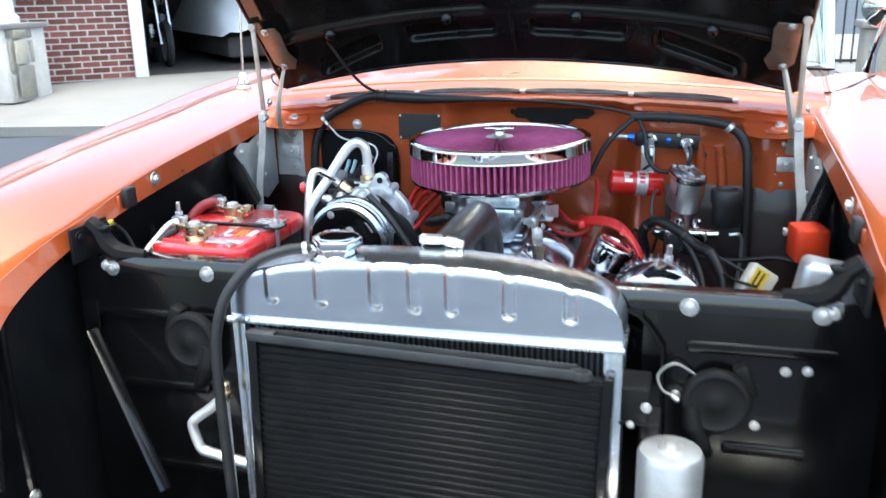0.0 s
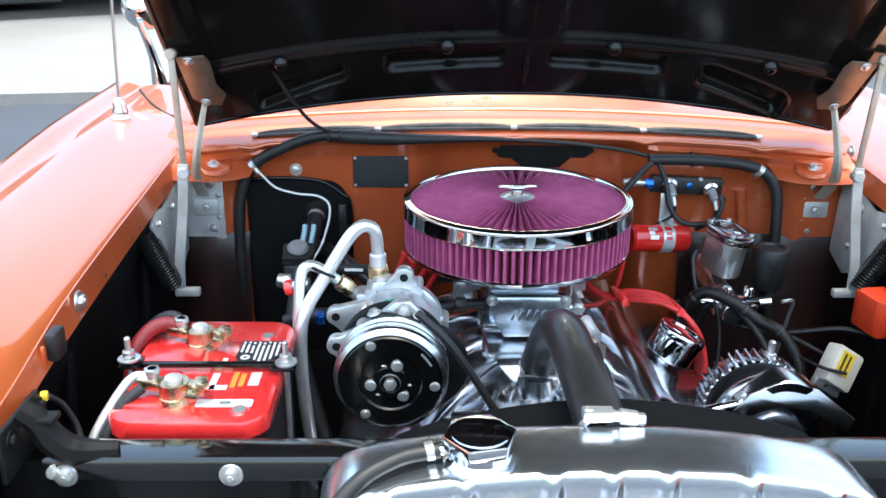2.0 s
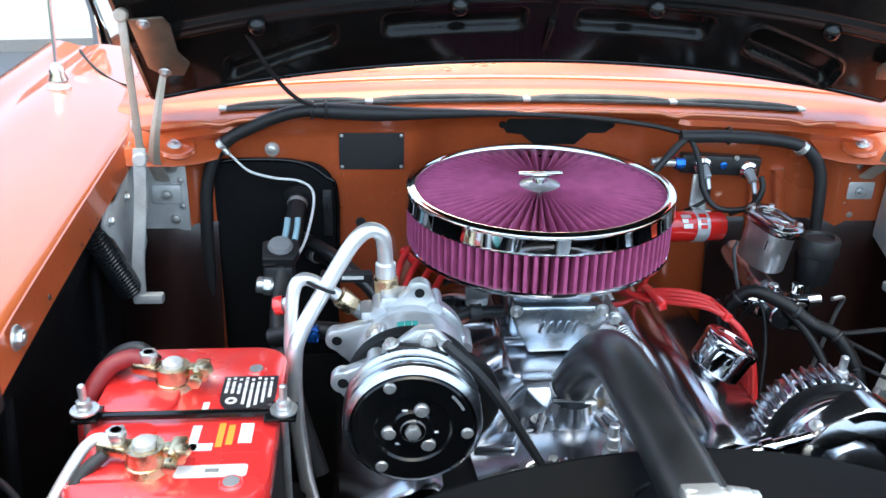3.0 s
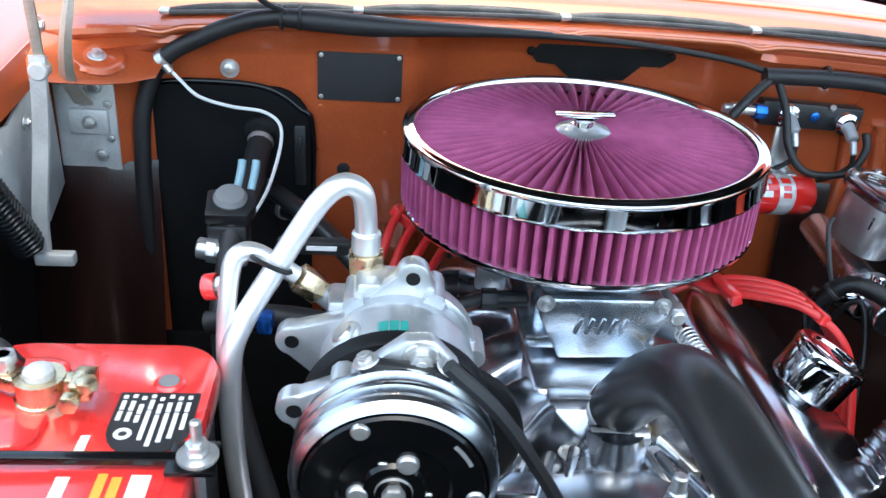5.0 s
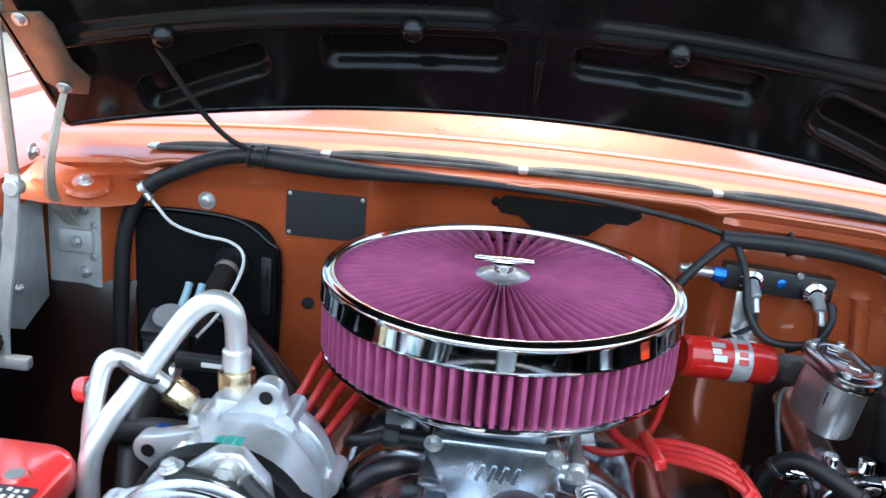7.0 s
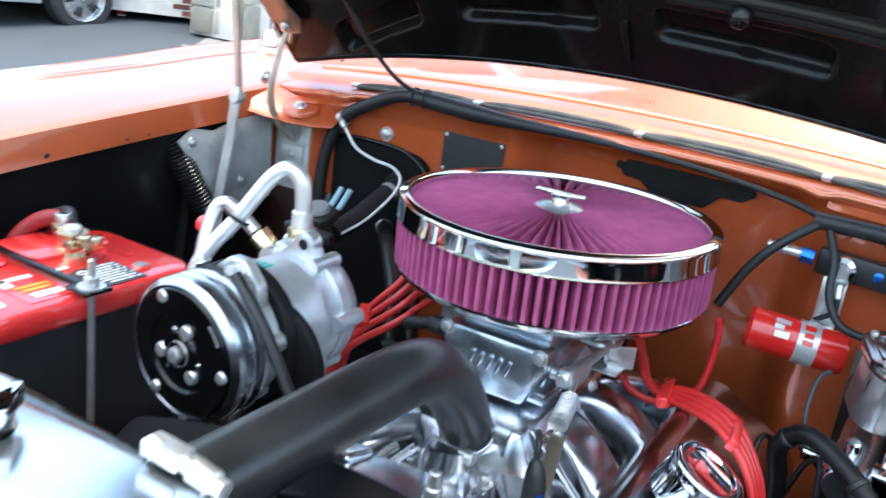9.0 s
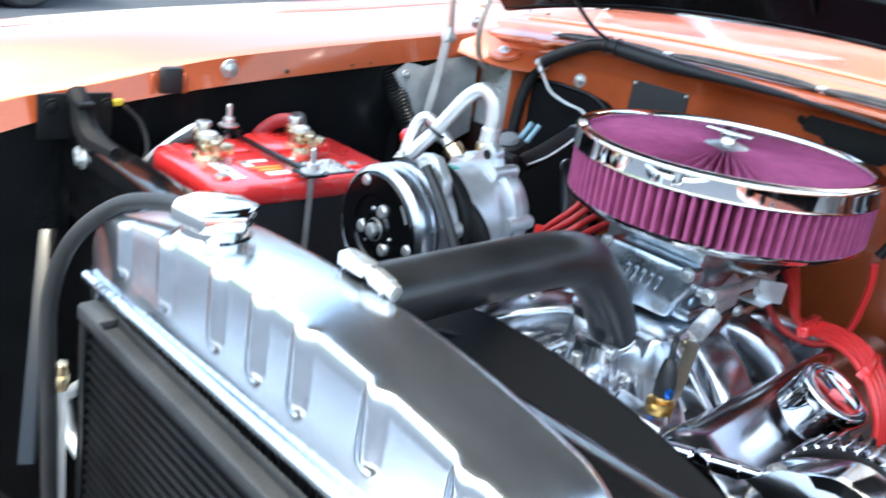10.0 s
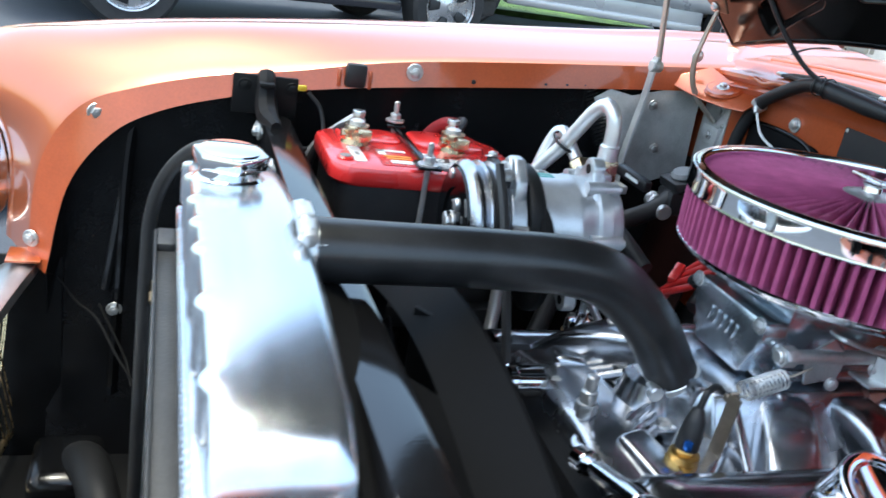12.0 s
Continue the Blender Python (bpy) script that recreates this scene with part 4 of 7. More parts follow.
    for k in range(3):
        part("ridge", tube([(.026 + .017 * k, -.186 - .006 * k, .806 - .004 * k), (.040 + .017 * k, -.214 - .004 * k, .797 - .004 * k), (.056 + .016 * k, -.240, .785 - .005 * k)], [.004, .0055, .004], 8), POLISHED, t)
        part("ridge", tube([(-.030 - .020 * k, -.190, .804 - .006 * k), (-.046 - .020 * k, -.232, .786 - .005 * k)], [.005, .004], 8, 3), POLISHED, t)
    part("buttress", prism([(.052, .836), (.066, .838), (.150, .762), (.150, .748), (.050, .765)], .010, Matrix(((1, 0, 0, 0), (0, 0, 1, -.136), (0, 1, 0, 0), (0, 0, 0, 1))), .002), POLISHED, t)
    part("buttress", prism([(.052, .836), (.064, .838), (.150, .766), (.150, .750), (.050, .770)], .010, Matrix(((1, 0, 0, 0), (0, 0, 1, -.078), (0, 1, 0, 0), (0, 0, 0, 1))), .002), POLISHED, t)
    for w in (-1, 1):
        for y in (-.232, -.165, -.105, -.045, .02, .085):
            bolt((w * .143, y, .752), (w * .35, 0, 1), t, .8)
    part("cable_bracket", merged(box((.030, .003, .026), (.094, .012, .878), .001, 1, (0, 0, 35)), box((.030, .030, .003), (.084, .004, .865), .001)), STEEL, t)
    # Added rail stands in for the rods and linkage beside the carburettor.
    part("linkage_rail", merged(rod((.074, -.105, .884), (.074, .045, .884), .0070, 14), nut_between((.074, -.100, .884), (.074, -.086, .884), .0105), nut_between((.074, .020, .884), (.074, .034, .884), .0105), rod((.074, -.093, .884), (.058, -.093, .884), .006), rod((.074, .027, .884), (.058, .027, .884), .006)), STEEL, t, "bright rail in place of the carburettor linkage")
    # small plugs and fittings on the front of the manifold
    for x, y, z, w, r in ((-.03, -.262, .79, (0, -.5, 1), 1.0), (.05, -.265, .783, (0, -.5, 1), 1.0), (.085, -.245, .776, (.2, -.4, 1), 1.1), (.02, -.15, .84, (0, -1, .2), .6), (.075, -.15, .79, (.3, -.3, 1), .9), (-.07, -.24, .775, (0, 0, 1), 1.0)):
        bolt((x, y, z), w, t, r)
    part("bypass_fitting", merged(rod((.035, -.263, .79), (.035, -.263, .825), .008), nut_between((.035, -.263, .80), (.035, -.263, .812), .011), rod((.035, -.263, .825), (.035, -.263, .84), .006)), STEEL, t)
    part("heater_fitting", merged(rod((-.02, -.285, .80), (-.02, -.315, .80), .016), rod((-.02, -.315, .80), (-.02, -.325, .80), .019)), CHROME, t)
    part("water_pump", merged(rod((0, -.31, .70), (0, -.39, .70), .05, 28), rod((0, -.39, .70), (0, -.40, .70), .07, 28), box((.2, .05, .12), (0, -.32, .68), .015)), POLISHED, t)
    part("fan_belt", tube([(-.160, -.315, .975), (-.118, -.315, .930), (-.062, -.315, .840), (-.02, -.315, .76)], [.0055] * 4, 6), RUBBER, t)
    a, b = Vector((.108, -.294, .798)), Vector((.249, -.289, .836))
    part("front_bracket", merged(rod(a, b, .0062), rod(a.lerp(b, .12), a.lerp(b, .58), .0088), nut_between(a.lerp(b, .60), a.lerp(b, .70), .0105), rod(a.lerp(b, .70), a.lerp(b, .88), .0080), rod(a - Vector((.012, 0, .004)), a + Vector((.006, 0, .002)), .012),
                                 lathe([(.003, -.004), (.006, -.004), (.007, 0), (.006, .004), (.003, .004)], 24, turned(b + Vector((.006, -.002, .002)), b + Vector((.006, -.1, .06))), True)), RING_CHROME, t, "chrome alternator bracket rod")
    t.location += Vector((-.004, -.020, -.005))
    part("distributor", merged(rod((.02, .16, .80), (.02, .16, .88), .035), rod((.02, .16, .88), (.02, .16, .92), .05)), BLACK_PLASTIC, t)
    return t


engine()


def upper_hose():
    t = thing("radiator_hose", (.03, -.40, .94), "black moulded rubber upper radiator hose", "hose")
    part("hose", tube([(.018, -.553, .941), (.018, -.49, .941), (.017, -.40, .940), (.016, -.325, .936), (.014, -.278, .921), (.011, -.232, .884), (.008, -.200, .846), (.006, -.176, .812)], [.0265, .026, .026, .0265, .027, .0265, .026, .0255], 24, 10), HOSE, t)
    part("radiator_clamp", merged(lathe([(.0272, -.007), (.0285, -.006), (.0285, .006), (.0272, .007)], 36, turned((.018, -.561, .941), (.018, -.49, .941)), True),
                                  rod((-.006, -.563, .970), (.040, -.563, .964), .0055, 14), rod((.028, -.563, .966), (.046, -.563, .963), .0078, 14), nut_between((.042, -.563, .9635), (.053, -.563, .962), .0065), box((.030, .015, .011), (.008, -.563, .968), .002), box((.022, .020, .004), (.030, -.556, .953), .001)), STEEL, t, "zinc worm clamp")
    part("engine_clamp", merged(lathe([(.0268, -.006), (.028, -.005), (.028, .005), (.0268, .006)], 36, turned((.0066, -.182, .821), (.008, -.200, .846)), True),
                                rod((-.022, -.206, .812), (.020, -.209, .812), .006, 12), rod((.014, -.209, .812), (.030, -.209, .812), .008, 12)), STEEL, t, "zinc worm clamp")
    return t


upper_hose()


RAD_X0, RAD_X1 = -.257, .271
RIBS = (-.191, -.121, -.045, .007, .056, .130, .206)


def tank_top(x):
    u = (x - .004) / .2640
    return .9585 - .034 * abs(u) ** 2.2


def radiator():
    t = thing("radiator", (.007, -.61, .34), "polished aluminium radiator with a ribbed top tank", "radiator")
    rows = []
    ends = [.052 * (1 - math.cos(math.pi / 2 * k / 16)) for k in range(16)]
    xs = [RAD_X0 + e for e in ends] + list(np.linspace(RAD_X0 + .052, RAD_X1 - .052, 250)) + [RAD_X1 - e for e in reversed(ends)]
    for x in xs:
        e = min(x - RAD_X0, RAD_X1 - x)
        full = (1 - (1 - min(1, e / .052)) ** 2.7) ** (1 / 2.7)       # how far the rounded end has risen
        top = tank_top(x)
        low, high = .9015, top - .004

        def rib(z):
            """How far a pressed rib stands out at this height."""
            out = 0.0
            for r in RIBS:
                away = math.hypot(x - r, max(0.0, low - z)) / .0130
                if away < 1:
                    out = max(out, .0027 * (1 + math.cos(math.pi * away ** 1.2)))
            return out

        prof = [(-.6445, .867), (-.6445, .878)]
        prof += [(-.6445 - rib(z), z) for z in [.883 + .0028 * k for k in range(8)] + [low + (high - low) * f for f in (.25, .5, .75, 1)]]
        prof += [(-.6430 - rib(high) * .95, top - .0022), (-.6400 - rib(high) * .8, top - .0006), (-.6360 - rib(high) * .4, top), (-.6305, top + .0004), (-.6065, top + .001), (-.5715, top), (-.5635, top - .002), (-.5585, top - .008), (-.5580, .885), (-.5675, .867)]
        skew = .004 * max(0.0, x + .1) / .37      # front face skewed back towards one end to fit the camera's view
        inset = .94 + .06 * full
        rows.append([Vector((x, -.6010 + (y + (skew if y < -.615 else 0) + .6010) * inset, .8665 + (z - .8665) * full)) for y, z in prof])
    tank = part("top_tank", sheet(rows), TANK_ALU, t, "mirror polished top tank with pressed ribs", smooth=50)
    weld = [Vector((RAD_X0 - .002 + (RAD_X1 - RAD_X0 + .004) * k / 220, -.6475 + .0003 * math.sin(k * 2.1), .8655 + .0003 * math.sin(k * 1.3))) for k in range(221)]
    part("weld_seam", merged(tube(weld, .0032, 6, 1, False), box((RAD_X1 - RAD_X0 + .006, .088, .006), (.007, -.6075, .8630), .002)), TANK_ALU, tank)
    cap = part("filler_cap", merged(prism([(x * .0345, y * .0345) for x, y in hexagon(1)], .014, pose(-.107, -.612, .9655, 0, 0, 12), .0025),
                                    lathe([(0, .9775), (.026, .9775), (.027, .981), (.023, .9825), (0, .983)], 36, pose(-.107, -.612, 0))), CHROME, t, "large chrome hexagonal filler cap")
    part("neck", lathe([(.031, .947), (.033, .952), (.027, .958), (.027, .967)], 36, pose(-.107, -.612, 0)), CHROME, cap)
    part("neck_spout", rod((-.132, -.613, .9625), (-.155, -.615, .9615), .005), CHROME, cap)
    part("outlet", lathe([(.030, 0), (.028, .006), (.0245, .010), (.0245, .045), (.021, .045)], 32, turned((.018, -.568, .941), (.018, -.48, .941))), TANK_ALU, t)
    for x, w in ((RAD_X0 + .012, 1), (RAD_X1 - .012, -1)):
        part("side_channel", merged(box((.020, .074, .52), (x - w * .002, -.604, .598), .002), box((.004, .080, .52), (x + w * .009, -.608, .598), .001)), TANK_ALU, t, "bare aluminium side channel")
    core = part("core", box((.480, .052, .50), (.007, -.602, .611), 0), CORE, t, "black finned core")
    fin = to_mesh(box((.0025, .058, .50), (0, 0, 0), 0), FIN_ALU, 0)
    for k in range(63):
        part("fin", fin, None, core, "", pose(-.2255 + .0075 * k, -.6025, .611))
    bk = part("mount_bracket", merged(box((.035, .06, .045), (RAD_X1 + .016, -.612, .79), .003), box((.05, .05, .004), (RAD_X1 + .022, -.617, .765), .001)), BLACK_SATIN, t)
    bolt((RAD_X1 + .030, -.644, .79), (0, -1, 0), bk, .6)
    bolt((RAD_X1 + .012, -.644, .765), (0, -1, 0), bk, .45)
    return t


radiator()


def condenser():
    t = thing("condenser", (.010, -.675, .34), "black air conditioning condenser with serpentine tubes", "condenser")
    part("fin_block", box((.456, .012, .46), (.020, -.6565, .612), 0), CORE, t)
    head = part("header", merged(box((.440, .021, .003), (.000, -.6600, .844), .001), box((.040, .018, .010), (-.205, -.660, .849), .002)), DULL_RAIL, t, "dull grey header channel")
    for y in (-.6705, -.6495):
        part("lip", box((.436, .0022, .012), (-.001, y, .849), .0008), DULL_RAIL, head)
    part("end_tube", lathe([(.006, -.006), (.0115, -.006), (.0125, 0), (.0115, .004), (.0085, .004), (.0070, -.004)], 24, pose(.222, -.662, .848) @ Matrix.Diagonal((1.2, .8, 1, 1)), True), DULL_RAIL, t)
    for x in (-.215, .256):
        part("side_rail", box((.014, .024, .48), (x, -.6575, .609), .003), BLACK_GLOSS, t)
    n = 43
    for k in range(n):
        z = .836 - .0110 * k
        part("condenser_tube", box((.462, .017, .0032), (.021, -.6585, z), .0015, 1), TUBE_BLACK, t)
    for k in range(17):
        part("rivet", lathe([(.0018, 0), (.0012, .001), (0, .0014)], 8, turned((-.203 + .0265 * k, -.6695, .845), (-.203 + .0265 * k, -1, .845))), DULL_RAIL, t)
    part("line_fitting", merged(rod((-.260, -.667, .775), (-.260, -.667, .745), .006), nut_between((-.260, -.667, .762), (-.260, -.667, .750), .008)), BRASS, t)
    part("line", tube([(-.260, -.667, .745), (-.258, -.667, .68), (-.254, -.668, .55), (-.252, -.672, .40)], .0045, 8), ALU_TUBE, t)
    part("bent_pipe", tube([(-.288, -.628, .728), (-.312, -.629, .706), (-.334, -.630, .688), (-.339, -.630, .677), (-.333, -.630, .654), (-.327, -.630, .642), (-.317, -.630, .638), (-.276, -.630, .632), (-.252, -.630, .628)], .0075, 12, 4), ALU_TUBE, t, "bent aluminium pipe")
    t.rotation_euler = (0, radians(1.9), 0)      # turned to fit the camera's view of its header
    t.location += Vector((-.0166, 0, -.0055))
    return t


condenser()

drier = thing("receiver_drier", (.333, -.66, .52), "silver receiver drier bottle beside the radiator", "drier bottle")
part("bottle", lathe([(0, .52), (.036, .52), (.04, .525), (.04, .738), (.037, .745), (.030, .747), (0, .747)], 36, pose(.333, -.660, 0)), CAST, drier)
part("plug", merged(lathe([(.016, .747), (.016, .751), (0, .752)], 20, pose(.333, -.660, 0)), prism(hexagon(.009), .007, pose(.333, -.660, .751), .001)), STEEL, drier)

overflow = thing("overflow_hose", (-.2, -.62, .9), "thin black overflow hose from the filler neck", "hose")
part("hose", tube([(-.143, -.614, .962), (-.178, -.620, .958), (-.216, -.638, .944), (-.246, -.660, .910), (-.260, -.674, .865), (-.265, -.678, .80), (-.261, -.679, .60), (-.258, -.679, .38)], .0075, 14, 10), RUBBER, overflow)
part("clip", lathe([(.0078, -.004), (.0088, -.003), (.0088, .003), (.0078, .004)], 18, turned((-.152, -.6145, .9615), (-.178, -.620, .958)), True), STEEL, overflow)


def horn(s, x, z):
    t = thing("horn", (x, -.57, z - .05), "black snail horn on the radiator support", "horn", "horns")
    part("body", lathe([(0, 0), (.036, 0), (.043, .004), (.044, .012), (.041, .018), (.036, .0195), (.033, .0180), (.014, .0185), (.010, .0205), (0, .021)], 32, turned((x, -.560, z), (x - s * .004, -.70, z + .01))), BLACK_SATIN, t)
    part("trumpet", tube([(x + s * .030, -.574, z - .004), (x + s * .026, -.576, z - .034), (x + s * .014, -.576, z - .060), (x + s * .004, -.574, z - .074)], [.010, .014, .012, .006], 14), BLACK_SATIN, t)
    part("bracket", box((.02, .03, .045), (x - s * .035, -.55, z + .025), .004, 2, (0, 20 * s, 0)), BLACK_SATIN, t)
    return t


horn(1, -.368, .791)
horn(-1, .386, .771)
lead = thing("horn_lead", (.335, -.55, .79), "short grey wire with a crimped end by the horn", "wire")
part("wire", tube([(.358, -.552, .80), (.333, -.559, .815), (.313, -.563, .80), (.318, -.569, .782), (.333, -.573, .775)], .002, 8), GREY_PRINT, lead)
part("terminal", rod((.331, -.573, .776), (.340, -.575, .770), .004), STEEL, lead)


def fan_shroud():
    t = thing("fan_shroud", (.02, -.47, .40), "black moulded fan shroud with a notch at the top", "fan shroud")

    def row(y, z0):
        pts = [Vector((.05 - .272, y, .42)), Vector((.05 - .271, y, .70))]
        for k in range(49):
            u = -1 + 2 * k / 48
            x = .05 + .268 * u
            pts.append(Vector((x, y, z0 - .8 * (.268 * u) ** 2 - .10 * max(0, abs(u) - .86) ** 1.6 * 7)))
        return pts + [Vector((.05 + .271, y, .70)), Vector((.05 + .272, y, .42))]

    def band(a, b, skip=None):
        bm = bmesh.new()
        for k in range(len(a) - 1):
            if skip and skip[0] < (a[k].x + a[k + 1].x) / 2 < skip[1]:
                continue
            bm.faces.new([bm.verts.new(p) for p in (a[k], a[k + 1], b[k + 1], b[k])])
        bmesh.ops.remove_doubles(bm, verts=bm.verts, dist=1e-5)
        bmesh.ops.recalc_face_normals(bm, faces=bm.faces)
        bmesh.ops.solidify(bm, geom=list(bm.faces), thickness=.004)
        return bm

    r0, r1, r2, r3, r4 = row(-.553, .922), row(-.522, .907), row(-.464, .872), row(-.420, .901), row(-.416, .900)
    part("front_rail", band(r0, r1), SHROUD_DARK, t)
    part("skin", band(r1, r2, (-.13, 9)), SHROUD_DARK, t)
    part("skin", band(r1, r2, (-9, .112)), SHROUD_DARK, t)
    part("ring", band(r2, r3), SHROUD, t)
    part("ring_lip", band(r3, r4), SHROUD, t)
    fan = thing("cooling_fan", (.02, -.45, .66), "black cooling fan inside the shroud", "fan")
    for k in range(6):
        part("blade", moved(box((.055, .004, .20), (0, 0, .125), .002, 1, (0, 0, 30)), pose(.02, -.44, .66, 0, 60 * k, 0)), BLACK_SATIN, fan)
    part("hub", rod((.02, -.41, .66), (.02, -.47, .66), .05, 24), BLACK_SATIN, fan)


fan_shroud()


def battery():
    t = thing("battery", (-.411, -.355, .72), "red topped car battery with brass terminal clamps in a black tray", "battery")
    cx, cy = -.411, -.354
    part("case", moved(prism(rounded(.162, .238, .022), .155, None, .004), pose(cx, cy + .007, .73)), BLACK_PLASTIC, t)
    rows = []
    for z, g in ((.882, .0), (.886, .003), (.900, .003), (.905, .001), (.9075, -.004)):
        rows.append([Vector((cx + x, cy + .007 + y, z)) for x, y in rounded(.170 + 2 * g, .252 + 2 * g, .034, 8)])
    lid = sheet(rows, close=True)
    lid.verts.ensure_lookup_table()
    lid.faces.new([lid.verts[len(lid.verts) - 1 - k] for k in range(len(rows[-1]))])
    top = part("lid", lid, RED_PLASTIC, t, "red lid")
    part("lid_step", moved(prism(rounded(.075, .10, .018), .008, None, .003), pose(cx - .050, cy + .055, .905)), RED_PLASTIC, top)
    part("lid_step", moved(prism(rounded(.060, .085, .016), .006, None, .003), pose(cx - .052, cy - .052, .905)), RED_PLASTIC, top)
    for x, y in ((-.355, -.456), (-.354, -.274)):
        part("vent_plug", lathe([(.011, .905), (.011, .909), (.009, .911), (0, .911)], 20, pose(x, y, 0)), RED_PLASTIC, top)
        part("plug_face", lathe([(.0075, .911), (.007, .9118), (0, .912)], 16, pose(x, y, 0)), GREY_PRINT, top)
    # stickers with unreadable print
    st = part("sticker", moved(prism([(.027, .033), (-.027, .033)] + [(.027 * math.cos(radians(a)), -.006 + .027 * math.sin(radians(a))) for a in range(180, 361, 15)], .0008), pose(-.357, -.318, .9078)), DARK_LABEL, t, "black warning sticker with white print")
    for k, (y0, y1) in enumerate(((-.289, -.316), (-.288, -.317), (-.290, -.318), (-.288, -.336), (-.291, -.342), (-.288, -.338), (-.290, -.334), (-.289, -.325))):
        cut = y0 - .006 - .0015 * (k % 3)
        for p, q in ((y0, y0 - .0035), (cut, cut - .010), (cut - .0118, y1)):
            part("print_bar", box((.0030, p - q, .0006), (-.3795 + .0062 * k, (p + q) / 2, .9090), 0), WHITE_LABEL, st)
    part("print_bar", lathe([(.0030, 0), (.0030, .0006), (.0058, .0006), (.0058, 0)], 12, pose(-.3725, -.3300, .9087), True), WHITE_LABEL, st)
    st = part("sticker", moved(prism(rounded(.062, .016, .003), .0008), pose(-.375, -.438, .9078)), WHITE_LABEL, t, "white sticker with a faint code")
    part("print_bar", box((.012, .005, .0006), (-.374, -.438, .9090), 0), GREY_PRINT, st)
    st = part("sticker", moved(prism(rounded(.070, .060, .002), .0006), pose(-.372, -.382, .9077)), RED_PLASTIC, t, "orange and white lettering panel")
    for x, y, w, h, mm in ((-.397, -.390, .008, .038, WHITE_LABEL), (-.389, -.404, .020, .010, WHITE_LABEL), (-.374, -.386, .006, .036, ORANGE_PRINT), (-.365, -.386, .006, .030, ORANGE_PRINT), (-.351, -.384, .012, .030, WHITE_LABEL), (-.395, -.343, .006, .022, WHITE_LABEL)):
        part("print_bar", box((w, h, .0006), (x, y, .9088), 0), mm, st)
    # terminals
    for x, y, w in ((-.432, -.298, 1), (-.430, -.430, -1)):
        term = part("terminal_clamp", merged(lathe([(.020, .905), (.018, .915), (.012, .918)], 24, pose(x, y, 0)), lathe([(.0165, .913), (.0165, .931), (.0105, .931), (.0105, .913)], 24, pose(x, y, 0), True),
                    box((.018, .012, .016), (x + .020, y + .002, .922), .002), box((.014, .026, .013), (x + .028, y, .925), .002), box((.030, .018, .012), (x - .026, y + .006, .926), .003, 2, (0, 0, -20)), nut_between((x + .024, y - .016, .924), (x + .024, y - .024, .924), .007)), BRASS, t, "brass battery terminal clamp")
        part("post", lathe([(.0100, .93), (.0098, .936), (.008, .9375), (0, .938)], 20, pose(x, y, 0)), GREY_PAINT, term)
        part("clamp_bolt", merged(rod((x - .024, y + .006, .930), (x - .024, y + .006, .944), .0065), nut_between((x - .024, y + .006, .937), (x - .024, y + .006, .944), .009)), STEEL, term)
        part("clamp_nut", nut_between((x + .034, y - .012, .930), (x + .034, y - .012, .937), .0075), BRASS, term)
    return t


battery()

hold = thing("battery_hold_down", (-.41, -.362, .92), "black steel battery hold-down bar with threaded rods", "battery clamp")
part("bar", merged(box((.190, .008, .006), (-.409, -.362, .916), .0015), box((.03, .03, .004), (-.321, -.362, .916), .001), box((.024, .026, .004), (-.498, -.362, .918), .001)), BLACK_GLOSS, hold)
for x, z0 in ((-.500, .923), (-.318, .918)):
    part("threaded_rod", rod((x, -.362, .72), (x, -.362, z0 + .028), .0036, 10), STEEL, hold)
    part("washer", lathe([(.013, z0), (.013, z0 + .002), (.005, z0 + .0025)], 20, pose(x, -.362, 0)), STEEL, hold)
    part("nut", prism(hexagon(.0075), .008, pose(x, -.362, z0 + .003), .0008), STEEL, hold)
tray = thing("battery_tray", (-.43, -.355, .70), "black steel battery tray", "tray")
part("tray", box((.20, .25, .03), (-.411, -.354, .715), .004), BLACK_SATIN, tray)
part("post", box((.03, .03, .42), (-.34, -.47, .50), .003), BLACK_SATIN, tray)

neg = thing("battery_cable", (-.50, -.44, .9), "white and black ground cable from the battery", "cable")
part("white_lead", tube([(-.47, -.412, .928), (-.49, -.412, .929), (-.505, -.425, .915), (-.525, -.455, .88), (-.53, -.47, .84), (-.53, -.475, .76)], .0055, 10), ALU_TUBE, neg)
part("black_lead", tube([(-.48, -.42, .92), (-.50, -.435, .905), (-.515, -.46, .87), (-.518, -.475, .80), (-.515, -.475, .74)], .006, 10), RUBBER, neg)
neg.location += Vector((.015, -.008, .002))
pos = thing("battery_cable", (-.48, -.29, .9), "red and black positive cable from the battery", "cable")
part("red_lead", tube([(-.455, -.294, .926), (-.480, -.288, .930), (-.503, -.298, .922), (-.518, -.315, .895), (-.522, -.325, .84)], .0095, 12), DARK_RED_WIRE, pos)
part("black_lead", tube([(-.455, -.290, .928), (-.475, -.278, .936), (-.50, -.278, .925), (-.525, -.29, .89), (-.53, -.30, .82)], .007, 10), RUBBER, pos)
pos.location += Vector((.004, .004, .002))


